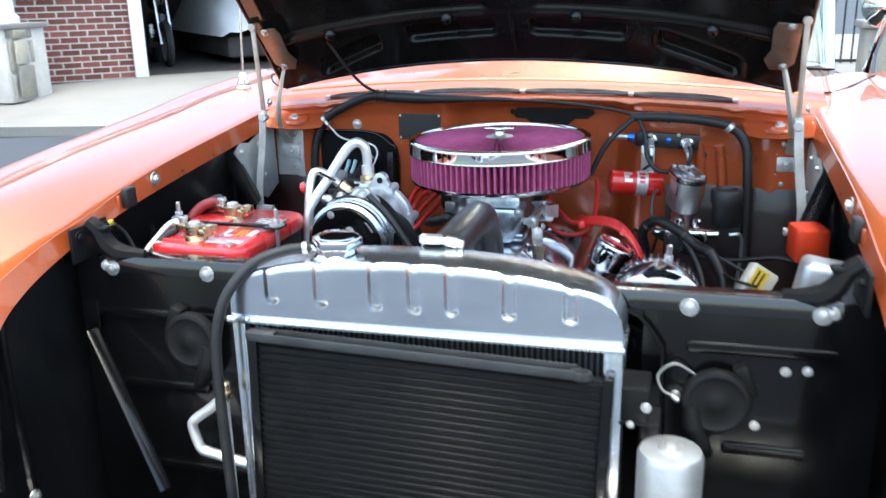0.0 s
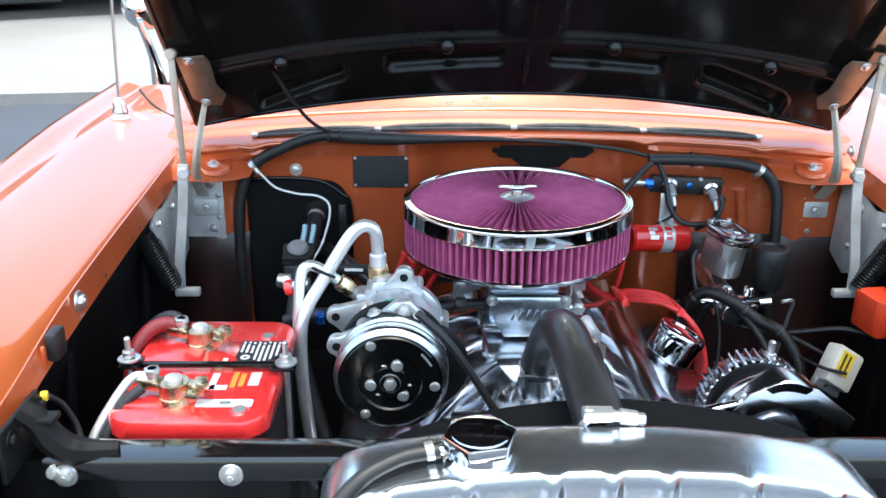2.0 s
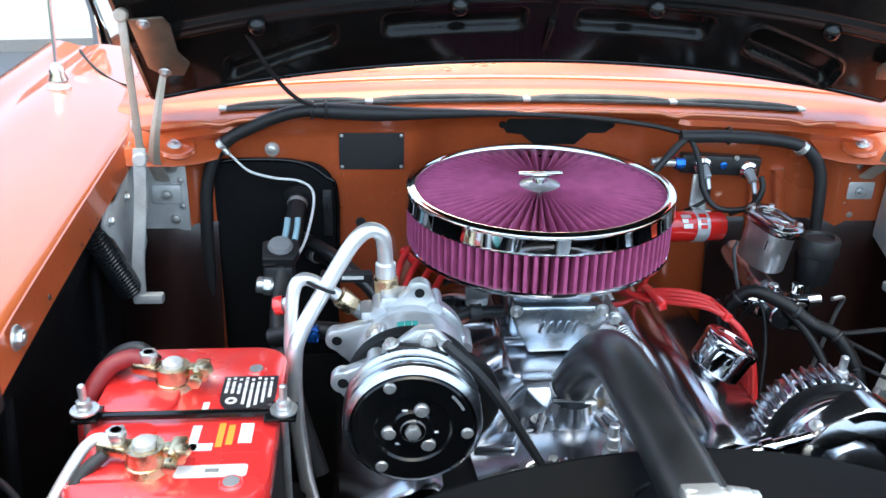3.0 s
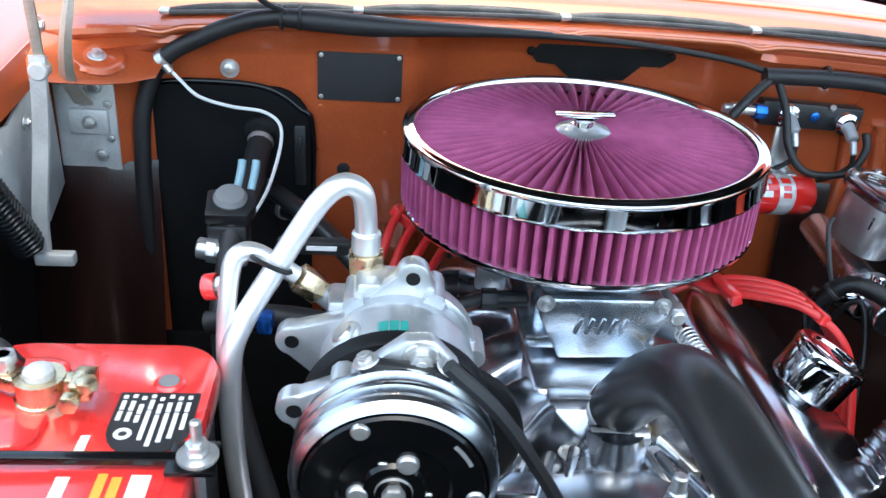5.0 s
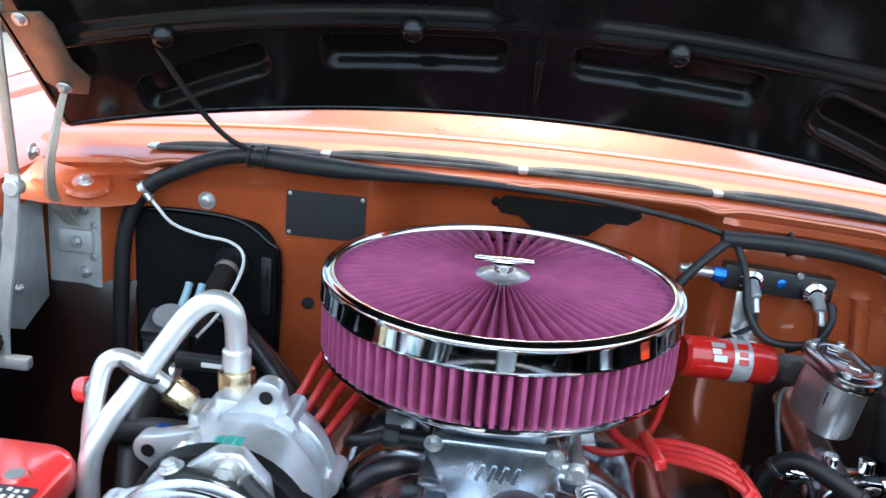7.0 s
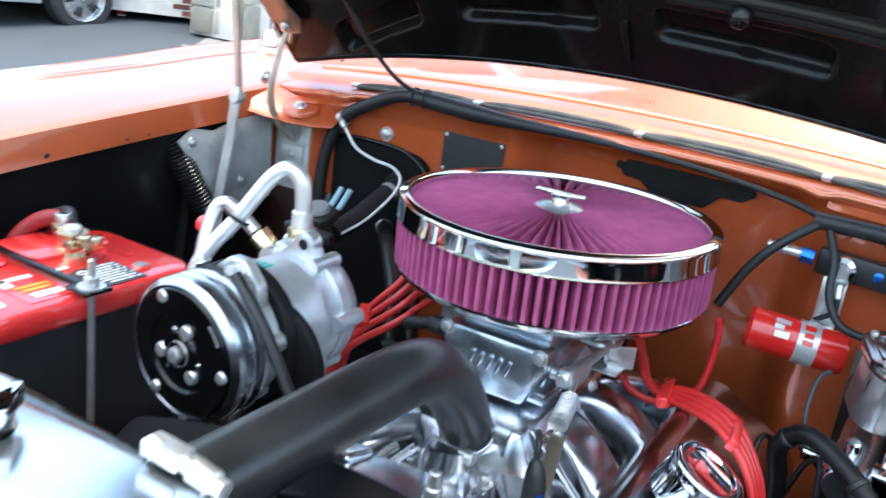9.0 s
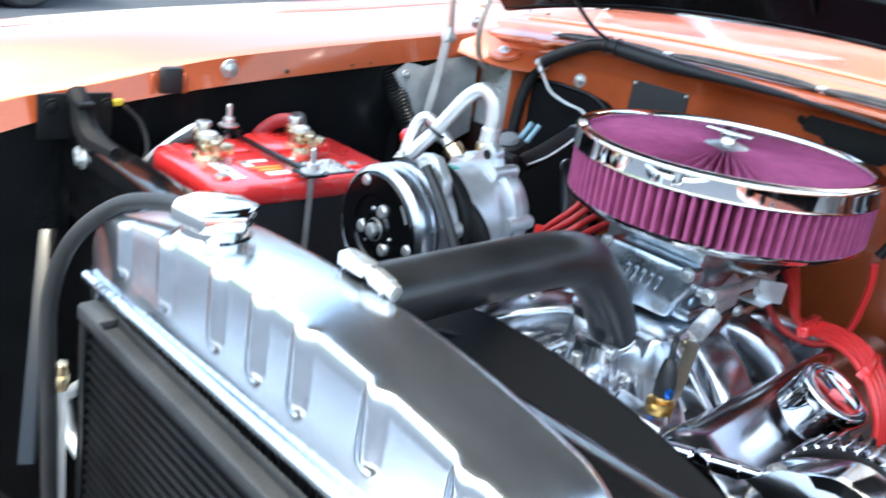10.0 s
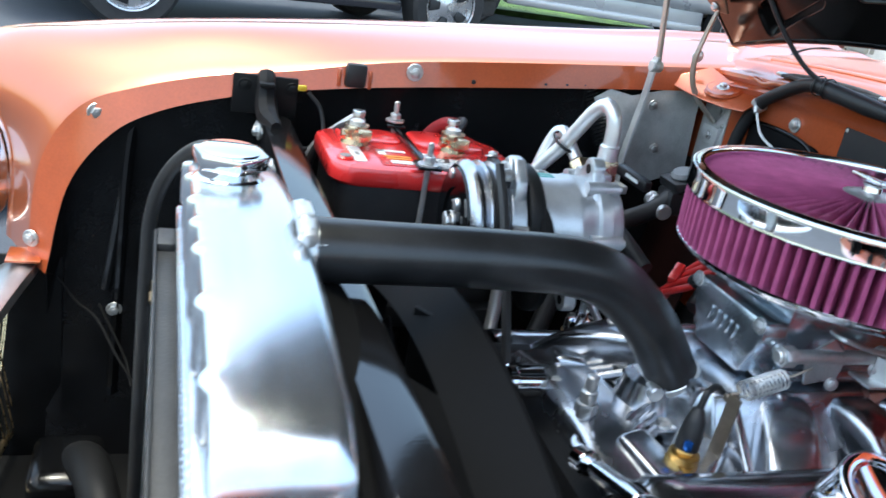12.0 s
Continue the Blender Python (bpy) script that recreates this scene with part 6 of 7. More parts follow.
def alternator():
    t = thing("alternator", (.295, -.25, .72), "polished alternator with a finned case and a broad bracket", "alternator")
    c = Vector((.297, -.296, .786))
    q = turned(c, c + Vector((.02, 1, 0)))
    part("front_case", lathe([(.020, -.004), (.052, .0), (.066, .005), (.0725, .011), (.0735, .015), (.0725, .019), (.066, .021), (.066, .040), (.064, .040)], 56, q), COVER_ALU, t)
    part("stator_ring", lathe([(.062, .034), (.0705, .035), (.0710, .037), (.0710, .049), (.0705, .051), (.062, .052)], 56, q), BLACK_SATIN, t)
    part("rear_case", lathe([(.062, .050), (.066, .052), (.068, .056), (.068, .088), (.062, .10), (.04, .108), (0, .108)], 56, q), COVER_ALU, t)
    fin = to_mesh(box((.0048, .014, .040), (0, .067, .071), .0014, 1), COVER_ALU)
    for k in range(40):
        part("case_fin", fin, None, t, "", q @ pose(0, 0, 0, 0, 0, k * 9))
    part("pulley", lathe([(0, -.032), (.030, -.032), (.038, -.028), (.030, -.020), (.038, -.012), (.030, -.008), (.012, -.006)], 36, q), POLISHED, t)
    arch = spline([(.244, -.300, .829), (.268, -.302, .850), (.300, -.303, .866), (.334, -.302, .858), (.362, -.300, .832), (.382, -.298, .795)], 5)
    rim = []
    for k, p in enumerate(arch):
        w = .010 + .016 * math.sin(math.pi * k / (len(arch) - 1)) ** .7
        rim.append([p + Vector((0, -w * .55, -.012)), p + Vector((0, -w * .5, -.001)), p + Vector((0, -w * .4, .0012)), p + Vector((0, w, .0012)), p + Vector((0, w * 1.05, -.001))])
    part("bracket", sheet(rim, .004), COVER_ALU, t, "broad polished bracket over the case")
    lean = Matrix(((1, 0, 0, 0), (0, .36, -.933, -.312), (0, .933, .36, .846), (0, 0, 0, 1)))
    part("face_plate", prism([(.236, -.020), (.258, .002), (.298, .016), (.345, .008), (.392, -.030), (.384, -.046), (.338, -.022), (.298, -.014), (.258, -.026)], .005, lean, .0015), MC_CAP, t, "bright machined bracket plate")
    bolt((.252, -.302, .838), (0, -.3, 1), t, .8)
    bolt((.372, -.300, .822), (.6, -.3, 1), t, .8)
    part("stud", rod((.315, -.225, .846), (.317, -.225, .880), .0048), STEEL, t)
    part("stud_nut", nut_between((.315, -.225, .852), (.316, -.225, .862), .0085), STEEL, t)
    part("back_plate", lathe([(.0, .107), (.03, .108), (.03, .114), (0, .114)], 24, q), BLACK_PLASTIC, t)


alternator()


def plug_wires():
    # driver's side: four wires fan from behind the carburettor over the valve cover
    t = thing("spark_plug_wire_set", (.18, -.03, .86), "four red spark plug wires over the valve cover", "ignition wires", "ignition wires")
    for k in range(4):
        o = .013 * k
        part("wire", tube([(.07, .10 - .01 * k, .875), (.10, .05 - .008 * k, .855 + .004 * k), (.125 + o * .2, .005 - o * .6, .850 + .002 * k), (.17 + o * .3, -.018 - o, .866), (.215, -.038 - o, .866), (.245 + .1 * o, -.055 - o, .845), (.268, -.068 - o, .80), (.275, -.08 - o * 1.5, .70)], .0042, 10), RED_WIRE, t)
    part("separator", box((.012, .058, .012), (.150, -.030, .862), .002, 2, (0, -15, 8)), RED_PLASTIC, t)
    part("separator", box((.010, .058, .012), (.228, -.062, .860), .002, 2, (0, 25, 8)), RED_PLASTIC, t)
    part("loop_wire", tube([(.07, .03, .85), (.10, .035, .82), (.14, .05, .815), (.165, .055, .845), (.172, .05, .90), (.17, .045, .93)], .0042, 10), RED_WIRE, t)
    t = thing("spark_plug_wire_set", (-.17, .0, .85), "red spark plug wires beside the compressor", "ignition wires", "ignition wires")
    for k in range(4):
        part("wire", tube([(-.06, .12, .905), (-.150 + .010 * k, .07 - .012 * k, .915 - .008 * k), (-.188 + .012 * k, .03 - .014 * k, .900 - .012 * k), (-.205 + .010 * k, -.005 - .014 * k, .868 - .010 * k), (-.235 + .004 * k, -.03 - .014 * k, .82 - .008 * k), (-.25, -.05 - .014 * k, .74)], .0046, 10), RED_WIRE, t)
    part("separator", box((.034, .012, .012), (-.178, .036, .898), .002, 2, (0, 30, -30)), RED_PLASTIC, t)
    part("separator", box((.030, .012, .012), (-.222, -.045, .832), .002, 2, (0, 30, -50)), RED_PLASTIC, t)


plug_wires()


def right_corner():
    t = thing("relay_box", (.479, -.135, .775), "cream relay box with a yellow warning label", "relay")
    rm = pose(.462, -.135, .792, -18, 33, 8)
    part("case", moved(box((.050, .030, .060), (0, 0, 0), .005), rm), CREAM, t)
    lab = part("label", moved(box((.024, .0012, .036), (-.006, -.0152, .006), 0), rm), YELLOW_LABEL, t, "yellow warning label")
    for dx in (-.011, -.002):
        part("print_bar", moved(box((.0035, .0008, .028), (dx, -.0160, .006), 0), rm), DARK_LABEL, lab)
    part("foot", moved(box((.052, .012, .014), (0, .008, -.034), .003), rm), STEEL, t)
    t = thing("steering_box_cover", (.54, -.07, .77), "grey cast housing by the inner fender", "housing")
    part("body", merged(box((.085, .06, .085), (.540, -.345, .858), .012, 3, (0, 10, 0))), CAST, t)
    t = thing("washer_bottle", (.555, -.07, .80), "red-orange plastic bottle beside the inner fender", "bottle")
    part("bottle", moved(prism(rounded(.056, .066, .010), .060, None, .005), pose(.548, -.068, .822, 0, 0, 10)), ORANGE_PLASTIC, t)
    t = thing("engine_harness", (.40, -.10, .82), "black convoluted wiring down the driver's side", "wiring loom")
    main = spline([(.275, .00, .76), (.270, -.01, .807), (.265, -.02, .844), (.288, -.03, .869), (.327, -.05, .858), (.360, -.07, .838), (.386, -.09, .829), (.405, -.11, .80), (.412, -.125, .77), (.42, -.15, .70)], 10)
    part("sleeve", tube(main, [.0090 + .0011 * (k % 2) for k in range(len(main))], 12, 1, False), LOOM, t, "black convoluted sleeve")
    side = spline([(.318, -.045, .860), (.345, -.065, .836), (.366, -.09, .805), (.378, -.12, .765), (.38, -.15, .70)], 12)
    part("sleeve", tube(side, [.0058 + .0009 * (k % 2) for k in range(len(side))], 10, 1, False), LOOM, t)
    for way, r in (([(.280, -.005, .79), (.292, -.02, .835), (.305, -.03, .845), (.31, -.05, .80), (.30, -.08, .74)], .0030), ([(.270, .01, .815), (.250, -.01, .845), (.245, -.03, .83), (.25, -.05, .79)], .0028),
                   ([(.386, -.09, .829), (.42, -.10, .815), (.45, -.115, .80), (.455, -.125, .78)], .0035), ([(.28, .03, .83), (.35, .00, .80), (.42, -.03, .80), (.50, -.05, .815), (.55, -.07, .81)], .0045), ([(.405, -.11, .80), (.43, -.15, .80), (.462, -.16, .795)], .0028)):
        part("branch", tube(way, r, 8), LOOM, t)
    for k in (24, 44, 60):
        p, n = main[k], main[k + 1]
        part("tape_band", rod(p - (n - p) * .8, p + (n - p) * .8, .0108, 14), RUBBER, t)
    for s, x in ((-1, -.545),):
        y = thing("yellow_tagged_wire", (-.545, -.49, .94), "black wire with a yellow tag by the bracket", "wire")
        part("tag", box((.008, .012, .008), (-.545, -.487, .945), .002, 2, (0, 0, 20)), YELLOW_LABEL, y)
        part("wire", tube([(-.545, -.478, .940), (-.540, -.46, .92), (-.53, -.455, .89), (-.52, -.47, .87), (-.505, -.49, .87)], .003, 8), RUBBER, y)


right_corner()

# ---- front edge of the car seen past the radiator ----
def front_edge():
    def bow(x):
        """The bar swings forward towards the middle of the car."""
        return -.056 * (1 - (min(abs(x), .6) / .6) ** 2)

    top = sheet([[(x, y + bow(x), z) for x in np.linspace(-.622, .622, 25)] for y, z in ((-.820, .634), (-.823, .646), (-.836, .650), (-.862, .642), (-.878, .630), (-.884, .608))], .002)
    bar = part("header_bar", top, SATIN_BAR, car, "bright satin front header bar")
    g = part("grille", merged(*[rod((x, -.862 + bow(x), .622), (x + .11, -.862 + bow(x + .11), .36), .0012, 5, 0) for x in np.linspace(-.62, .51, 62)], *[rod((x + .11, -.860 + bow(x + .11), .622), (x, -.860 + bow(x), .36), .0012, 5, 0) for x in np.linspace(-.62, .51, 62)]), BRASS, car, "gold wire mesh grille")
    tagged(g, kind="stuff")
    for z in (.61, .35):
        part("grille_rail", tube([(x, -.864 + bow(x), z) for x in (-.61, -.4, -.2, 0, .2, .4, .61)], .006, 8), BRASS, g)
    for s in (-1, 1):
        part("corner_tab", box((.05, .045, .004), (s * .592, -.842, .655), .001), COPPER, bar)
    part("bumper_bar", tube([(-.95, -.98, .44), (-.6, -1.06, .43), (0, -1.09, .43), (.6, -1.06, .43), (.95, -.98, .44)], .07, 18), CHROME, car, "chrome front bumper")
    latch = part("latch_plate", merged(box((.10, .075, .004), (-.018, -.838, .662), .002), box((.005, .06, .30), (-.045, -.843, .51), .002), box((.09, .014, .004), (-.018, -.879, .646), .001)), WHITE_PAINT, car, "white painted hood latch plate")
    bolt((-.054, -.819, .664), (0, 0, 1), latch, 1.3, BOLT_BLACK)
    part("latch_stay", rod((-.02, -.80, .56), (-.02, -.80, .34), .012), WHITE_PAINT, latch)
    part("air_duct", tube([(-.26, -.70, .40), (-.33, -.72, .43), (-.42, -.74, .42), (-.48, -.76, .38), (-.50, -.77, .33)], [.02, .026, .028, .028, .028], 18), BLACK_SATIN, car, "black corrugated air duct")
    part("duct_flange", box((.12, .10, .08), (-.46, -.77, .37), .02, 3), BLACK_GLOSS, car)
    part("lamp_lead", tube([(-.60, -.80, .62), (-.56, -.77, .60), (-.50, -.74, .605), (-.44, -.71, .58), (-.40, -.68, .55), (-.33, -.665, .545), (-.285, -.66, .55)], .002, 8), SHROUD_DARK, car)
    part("lamp_lead", tube([(-.555, -.74, .60), (-.52, -.72, .575), (-.50, -.70, .54), (-.46, -.69, .52)], .002, 8), SHROUD_DARK, car)


front_edge()


# ---- the drive, the garage and the street ----
def flat_slab(pts, top, name, mat, label, category):
    n = 12
    a, b, c, d = [Vector((*p, 0)) for p in pts]
    rows = [[a.lerp(b, i / n).lerp(d.lerp(c, i / n), k / n) for i in range(n + 1)] for k in range(n + 1)]
    bm = sheet([[(p.x, p.y, ground_z(p.x, p.y) + top) for p in row] for row in rows], .09)
    return tagged(part(name, bm, mat, smooth=0), label, category, kind="structure")


flat_slab([(-6.05, 5.05), (2.5, 6.68), (2.5, 7.60), (-6.58, 5.54)], .012, "driveway", CONCRETE, "pale concrete apron slab in front of the garage", "driveway")
flat_slab([(-6.66, 5.64), (2.5, 7.71), (3.5, 17), (-10.5, 12)], .012, "driveway", CONCRETE, "pale concrete drive running up to the garage", "driveway")
flat_slab([(-60, -30), (-10.2, -30), (-10.2, 30), (-60, 30)], .03, "lawn", GRASS, "mown green lawn beyond the street", "lawn")

# grass blades along the near edge of the lawn
rng = random.Random(4)
gb = bmesh.new()
for k in range(7000):
    x, y = -10.25 - abs(rng.gauss(0, 1.2)), rng.uniform(-5, 6)
    h, a = rng.uniform(.03, .07), rng.uniform(0, 6.28)
    dx, dy = .006 * math.cos(a), .006 * math.sin(a)
    gb.faces.new([gb.verts.new(p) for p in ((x - dx, y - dy, GZ + .03), (x + dx, y + dy, GZ + .03), (x + rng.uniform(-.03, .03), y + rng.uniform(-.03, .03), GZ + .03 + h))])
tagged(part("grass", gb, LEAF, smooth=0), "short green grass at the lawn's edge", "grass", kind="stuff")

# garage front: a wall line that runs from T along WU
T, WU = Vector((-6.34, 8.21, .312)), Vector((.743, .669, 0))
WN = Vector((.669, -.743, 0))       # towards the drive
WALL = Matrix(((WU.x, -WN.x, 0, T.x), (WU.y, -WN.y, 0, T.y), (0, 0, 1, T.z), (0, 0, 0, 1)))    # x along, y into the house, z up

wall = tagged(part("garage_wall", merged(box((4.0, .20, 3.2), (-2.06, .115, 1.6), 0), box((4.2, .2, 1.0), (2.2, .115, 2.75), 0)), MORTAR, None, "", WALL), "red brick garage front with pale mortar", "wall", kind="structure")
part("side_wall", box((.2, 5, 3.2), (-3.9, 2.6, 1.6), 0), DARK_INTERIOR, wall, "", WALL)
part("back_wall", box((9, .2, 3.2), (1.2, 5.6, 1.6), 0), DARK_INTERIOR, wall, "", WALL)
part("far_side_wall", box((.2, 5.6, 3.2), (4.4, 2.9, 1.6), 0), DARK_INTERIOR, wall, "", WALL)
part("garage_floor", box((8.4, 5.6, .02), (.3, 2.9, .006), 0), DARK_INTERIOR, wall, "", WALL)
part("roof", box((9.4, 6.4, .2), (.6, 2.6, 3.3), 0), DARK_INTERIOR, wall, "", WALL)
part("door_casing", box((.16, .14, 2.4), (.03, .02, 1.2), .01), WHITE_PAINT, wall, "white door casing", WALL)
part("window_sill", box((2.6, .16, .09), (-1.75, -.05, 1.20), .012), WHITE_PAINT, wall, "white window sill", WALL)
part("window_panel", box((2.5, .04, 1.2), (-1.75, .0, 1.85), .01), WHITE_PAINT, wall, "white boarded window bay", WALL)

garage_car = thing("covered_car", WALL @ Vector((1.7, 2.2, 0)), "car under a white cloth dust cover in the garage", "covered car")
rows = []
for k in range(13):
    v = -2.0 + 4.0 * k / 12
    e = max(.05, 1 - (abs(v) / 2.05) ** 4)
    rows.append([WALL @ Vector((2.15 + .85 * math.cos(a) * (1 if 0 < i < 12 else 1.02) , 2.9 + v, .42 + (.95 * e) * max(0, math.sin(a)) ** .7 + .03 * math.sin(5 * v + 3 * i) * max(0, math.sin(a)))) for i in range(13) for a in [math.pi * i / 12]])
part("cover", sheet(rows, .01), COVER_CLOTH, garage_car)
part("skirt", box((1.5, 3.6, .32), (2.15, 2.9, .26), .08), DARK_INTERIOR, garage_car, "", WALL)
bike = thing("motorcycle", WALL @ Vector((.65, 1.8, 0)), "dark motorcycle with bright metal standing in the garage", "motorcycle")
for y in (1.4, 2.6):
    part("wheel", moved(lathe([(.24, -.05), (.31, -.045), (.33, 0), (.31, .045), (.24, .05)], 28, None, True), pose(.62, y, .33, 0, 90, 0)), TYRE, bike, "", WALL)
part("frame", merged(box((.2, .9, .3), (.62, 2.0, .62), .08), box((.26, .35, .25), (.62, 1.9, .92), .09, 3)), BLACK_GLOSS, bike, "", WALL)
part("engine", merged(*[rod((.46, 2.0, .40 + .05 * k), (.78, 2.0, .40 + .05 * k), .14 - .01 * k, 20) for k in range(4)]), CHROME, bike, "", WALL)
part("fork", merged(rod((.54, 1.40, .33), (.54, 1.65, 1.02), .025), rod((.70, 1.40, .33), (.70, 1.65, 1.02), .025), rod((.30, 1.68, 1.05), (.94, 1.68, 1.05), .015)), CHROME, bike, "", WALL)


def stone_pillar(x, y, w, h, seed):
    r = random.Random(seed)
    base = ground_z(x, y)
    t = thing("stone_pillar", (x, y, base), "square pillar base faced with mixed field stone", "pillar", "stone pillars")
    part("core", box((w, w, h), (x, y, base + h / 2), .01), MORTAR, t)
    part("cap", box((w + .08, w + .08, .06), (x, y, base + h + .03), .012), CONCRETE, t)
    part("column", lathe([(w * .36, 0), (w * .36, .06), (w * .30, .10), (w * .28, 2.0), (0, 2.0)], 32, pose(x, y, base + h + .06)), WHITE_PAINT, t, "white porch column")
    for face in range(4):
        z = .02
        while z < h - .08:
            hh = min(r.uniform(.26, .40), h - z)
            u = -w / 2
            while u < w / 2 - .05:
                ww = min(r.uniform(.20, .36), w / 2 - u)
                pts = [(u + .008 + r.uniform(0, .012), z + .008 + r.uniform(0, .012)), (u + ww - .008 - r.uniform(0, .012), z + .008 + r.uniform(0, .012)),
                       (u + ww - .008 - r.uniform(0, .02), z + hh - .008 - r.uniform(0, .02)), (u + ww * .5, z + hh - .004), (u + .008 + r.uniform(0, .02), z + hh - .008 - r.uniform(0, .02))]
                bm = prism(pts, .022, None, .006)
                part("stone", bm, STONE, t, "", pose(x, y, base, 0, 0, 90 * face + 12) @ Matrix(((1, 0, 0, 0), (0, 0, -1, -w / 2 + .004), (0, 1, 0, 0), (0, 0, 0, 1))))
                u += ww
            z += hh


stone_pillar(-7.06, 6.72, .66, .78, 3)



def wheel(parent, at, heading, r=.37):
    q = Matrix.Translation(at) @ pose(0, 0, 0, 0, 0, heading) @ pose(0, 0, 0, 0, 90, 0)
    w = part("wheel", lathe([(.235, -.11), (r - .03, -.115), (r, -.09), (r + .004, 0), (r, .09), (r - .03, .115), (.235, .11)], 40, q, True), TYRE, parent)
    part("rim", lathe([(.245, -.11), (.25, -.118), (.238, -.112), (.228, -.07), (.07, -.085), (.05, -.10), (0, -.10)], 40, q), ALLOY, w, "five spoke alloy rim")
    for k in range(5):
        part("spoke_gap", moved(prism([(-.030, .10), (.030, .10), (.052, .205), (-.052, .205)], .006, None, .008), q @ pose(0, 0, -.093, 0, 0, 72 * k)), DARK_LABEL, w)
    part("hub_cap", lathe([(0, -.112), (.03, -.112), (.035, -.10), (0, -.09)], 20, q), ALLOY, w)


def vehicle(name, near, heading, base, mat, label, sill, over=(.85, .95)):
    """near: the nearest front wheel's foot; heading in degrees from +y."""
    t = thing(name, (near[0], near[1], GZ), label, "parked car")
    a = radians(heading)
    d, n = Vector((-math.sin(a), math.cos(a), 0)), Vector((-math.cos(a), -math.sin(a), 0))
    p = Vector((near[0], near[1], GZ))
    for k, s in ((0, 0), (base, 0), (0, 1.55), (base, 1.55)):
        wheel(t, p + d * k + n * (s - .02) + Vector((0, 0, .37)), heading + (180 if s == 0 else 0))
    c = p + d * base / 2 + n * .78
    m = pose(*c, 0, 0, heading)
    L = base + over[0] + over[1]
    off = (over[1] - over[0]) / 2
    body = box((1.78, L, .62), (0, off, .82), .12, 4)
    part("body", merged(body, box((1.60, base - .86, .24), (0, 0, .44), .04)), mat, t, "", m)
    part("cabin", sheet([[(x * f, off + y * g, z) for x, y in rounded(1.6, L * .62, .3, 4)] for f, g, z in ((1, 1, 1.12), (.96, .96, 1.3), (.86, .86, 1.56), (.6, .7, 1.60))], close=True), TRUCK_PAINT, t, "", m)
    part("sill", box((1.70, base - .9, .09), (0, 0, .33), .02), sill, t, "", m)
    part("underbody", box((1.3, L - .5, .14), (0, off, .36), .03), DARK_INTERIOR, t, "", m)
    return t


for x in (-.78, .78):
    for y in (-.08, 2.85):
        wheel(car, Vector((x, y, GZ + .35)), 180 if x < 0 else 0, .346)

vehicle("parked_vehicle", (-6.02, -.92), 18, 2.68, TRUCK_PAINT, "black parked vehicle with alloy wheels on the street", TRUCK_PAINT)
vehicle("parked_vehicle", (-8.85, 2.50), -6, 3.27, SILVER_PAINT, "dark and silver parked pickup with alloy wheels", SILVER_PAINT, (1.1, 1.0))
trailer = thing("dark_trailer", (-10.6, 9.2, GZ), "dark panel sided trailer beyond the drive", "trailer")
part("body", box((2.0, 3.2, 1.9), (-10.6, 9.2, GZ + 1.0), .05, 2, (0, 0, 35)), TRUCK_PAINT, trailer)
lamp = thing("marker_post", (-8.75, 6.55, GZ), "small orange and white striped marker", "marker")
for k, mm in enumerate((WHITE_PAINT, ORANGE_PLASTIC, WHITE_PAINT, ORANGE_PLASTIC)):
    part("band", lathe([(0, 0), (.07 - .006 * k, 0), (.066 - .006 * k, .06), (0, .06)], 20, pose(-8.75, 6.55, GZ + .06 * k)), mm, lamp)

# ---- right side of the drive: low stone wall, iron fence, white flowers ----
low = tagged(part("garden_wall", box((2.4, .4, .75), (3.35, 8.9, GZ + .37), .02), STONE), "low grey stone garden wall", "wall", kind="structure")
part("coping", box((2.5, .5, .08), (3.35, 8.9, GZ + .79), .015), CONCRETE, low)
fence = thing("iron_fence", (3.2, 10.2, GZ), "black iron garden fence with thin pickets", "fence")
for k in range(36):
    part("picket", rod((1.2 + .12 * k, 10.2, GZ), (1.2 + .12 * k, 10.2, GZ + 2.0), .011, 6, 0), IRON, fence)
for z in (.3, 1.1, 1.85):
    part("rail", box((4.4, .03, .035), (3.3, 10.2, GZ + z), .004), IRON, fence)
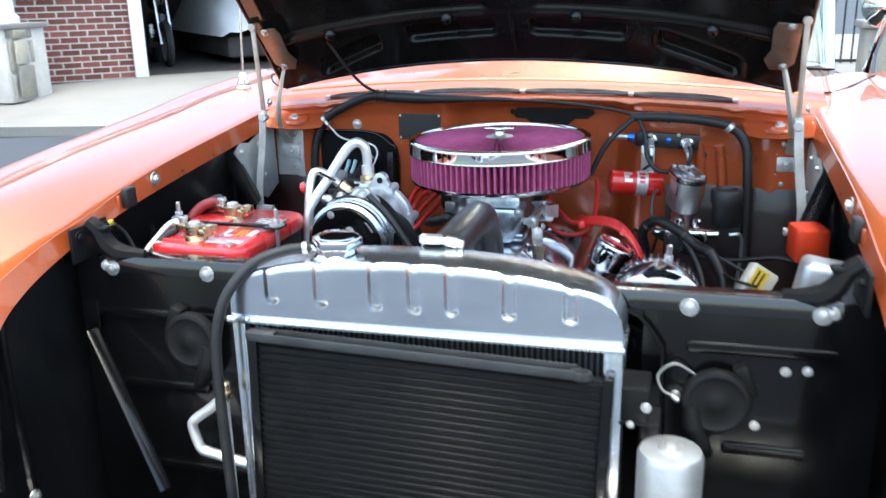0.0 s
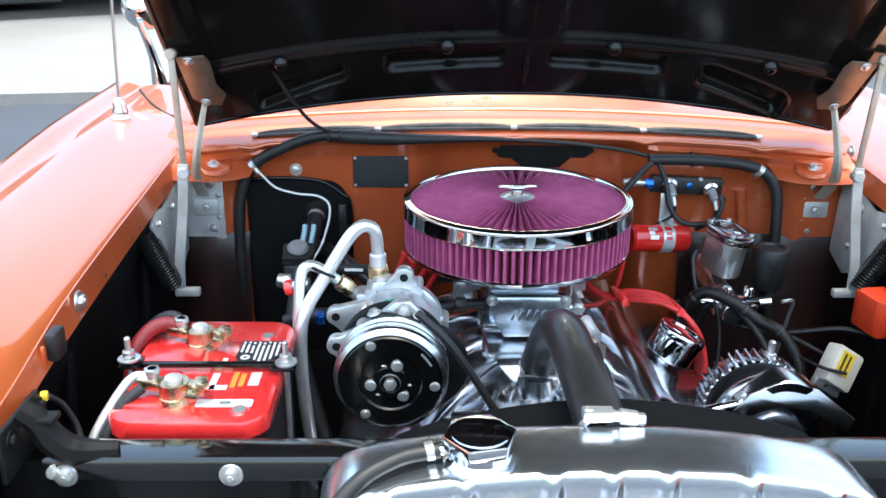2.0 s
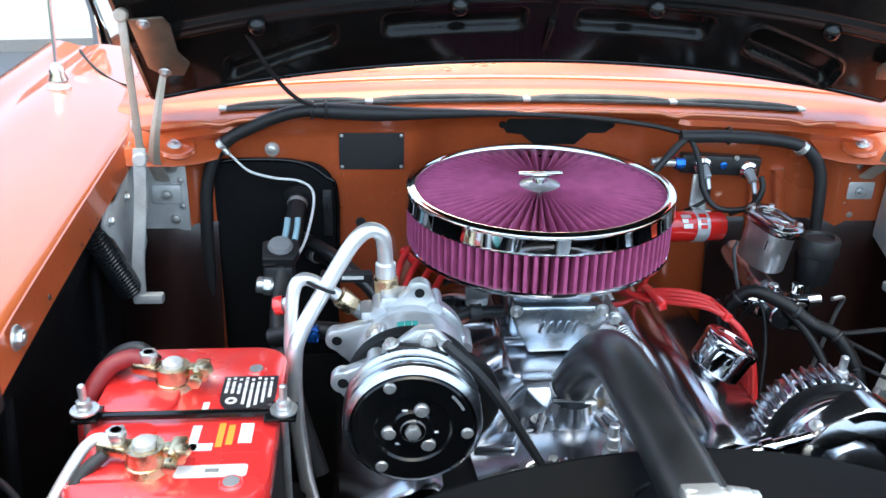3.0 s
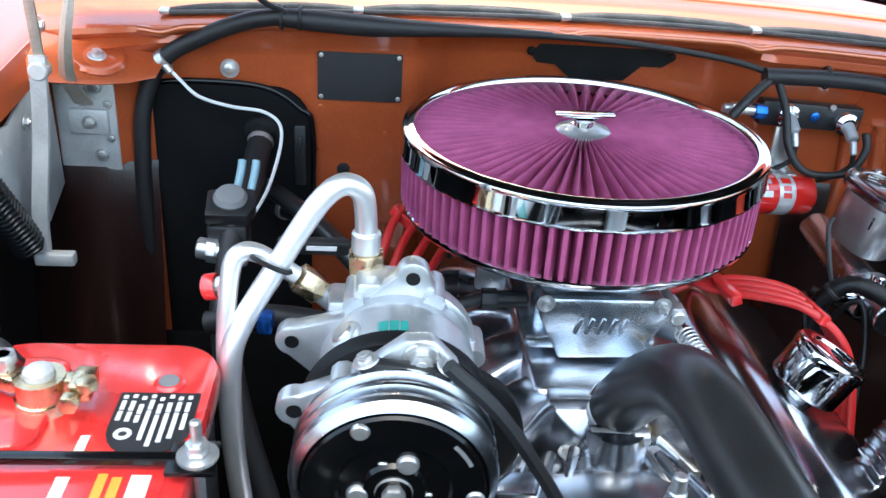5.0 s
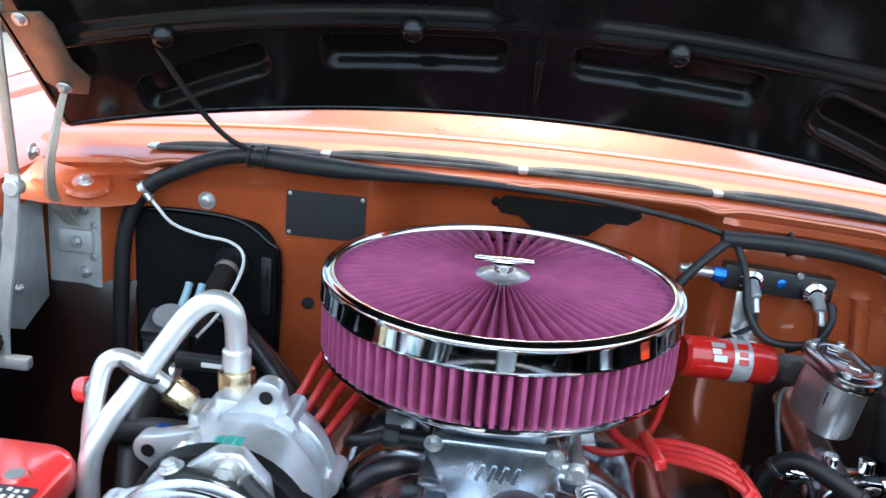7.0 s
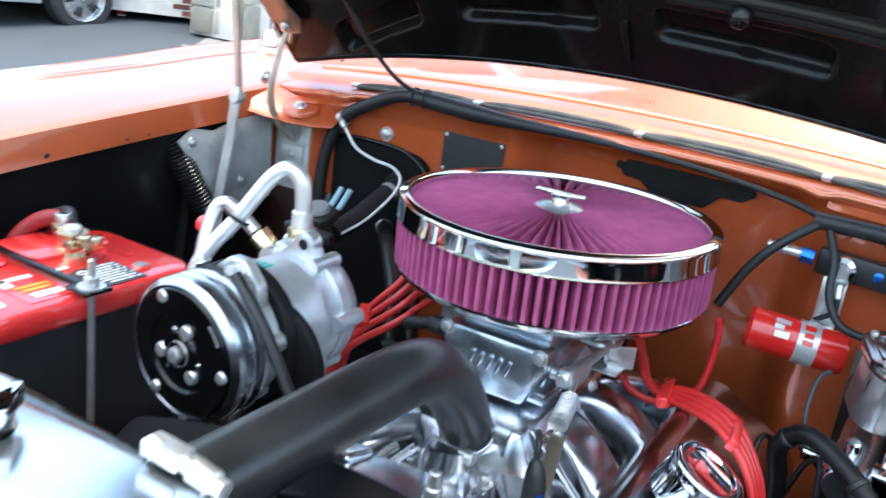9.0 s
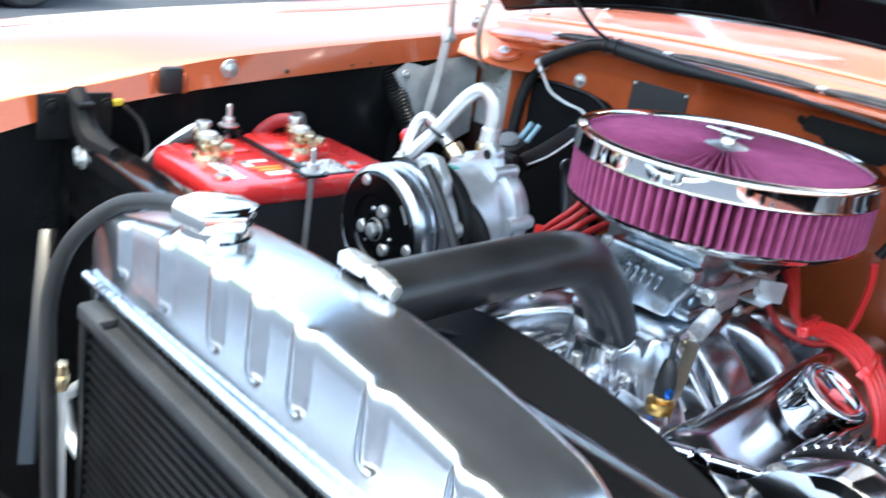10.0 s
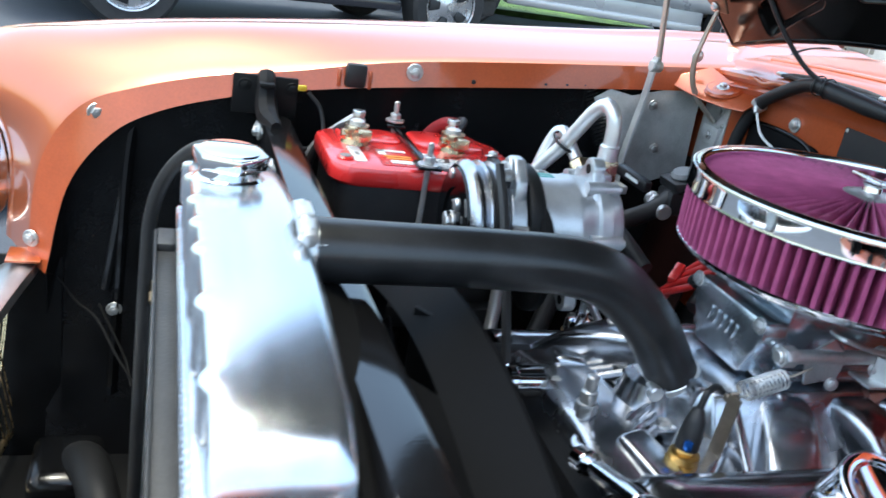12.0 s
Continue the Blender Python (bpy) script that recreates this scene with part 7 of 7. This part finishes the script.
part("post", box((.3, .3, 2.4), (3.05, 10.1, GZ + 1.2), .02), IRON, fence)


def flower_bush(x, y, z, r, seed):
    rr = random.Random(seed)
    t = thing("flower_pot", (x, y, z), "grey pot of white flowers on the garden wall", "flower pot")
    part("pot", lathe([(0, 0), (.12, 0), (.17, .26), (.185, .28), (.16, .28), (.15, .24), (0, .24)], 28, pose(x, y, z)), CONCRETE, t)
    for nm, mat, n, s0 in (("foliage", LEAF, 260, .05), ("blossom", PETAL, 420, .045)):
        bm = bmesh.new()
        for k in range(n):
            v = Vector((rr.gauss(0, 1), rr.gauss(0, 1), rr.gauss(0, 1))).normalized() * r * rr.uniform(.5, 1.0) * (1 + .25 * math.sin(3 * k))
            c = Vector((x, y, z + .28 + r * .6)) + Vector((v.x, v.y, abs(v.z) * .8 - .05))
            m = Euler((rr.uniform(0, 6), rr.uniform(0, 6), rr.uniform(0, 6))).to_matrix()
            s = s0 * rr.uniform(.6, 1.2)
            bm.faces.new([bm.verts.new(c + m @ Vector(p) * s) for p in ((-1, 0, 0), (-.3, -.5, .15), (.6, -.45, 0), (1, 0, -.1), (.5, .5, .1), (-.4, .45, 0))])
        tagged(part(nm, bm, mat, t, smooth=0), kind="stuff")


flower_bush(2.55, 8.85, GZ + .83, .34, 5)

# bricks of the garage front, last
BR = to_mesh(box((.196, .012, .056), (0, 0, 0), .0025, 1), BRICK, 0)
HALF = to_mesh(box((.094, .012, .056), (0, 0, 0), .0025, 1), BRICK, 0)
SOLDIER = to_mesh(box((.056, .014, .196), (0, 0, 0), .0025, 1), BRICK, 0)
for c in range(13):
    for k in range(10):
        x = -.12 - .215 * k - (.1075 if c % 2 else 0)
        part("brick", BR, None, wall, "", WALL @ Matrix.Translation((x, .012, .045 + .075 * c)))
for c in range(1, 13, 2):
    part("brick", HALF, None, wall, "", WALL @ Matrix.Translation((-.068, .012, .045 + .075 * c)))
for k in range(28):
    part("brick", SOLDIER, None, wall, "", WALL @ Matrix.Translation((-.06 - .075 * k, .011, 1.07)))
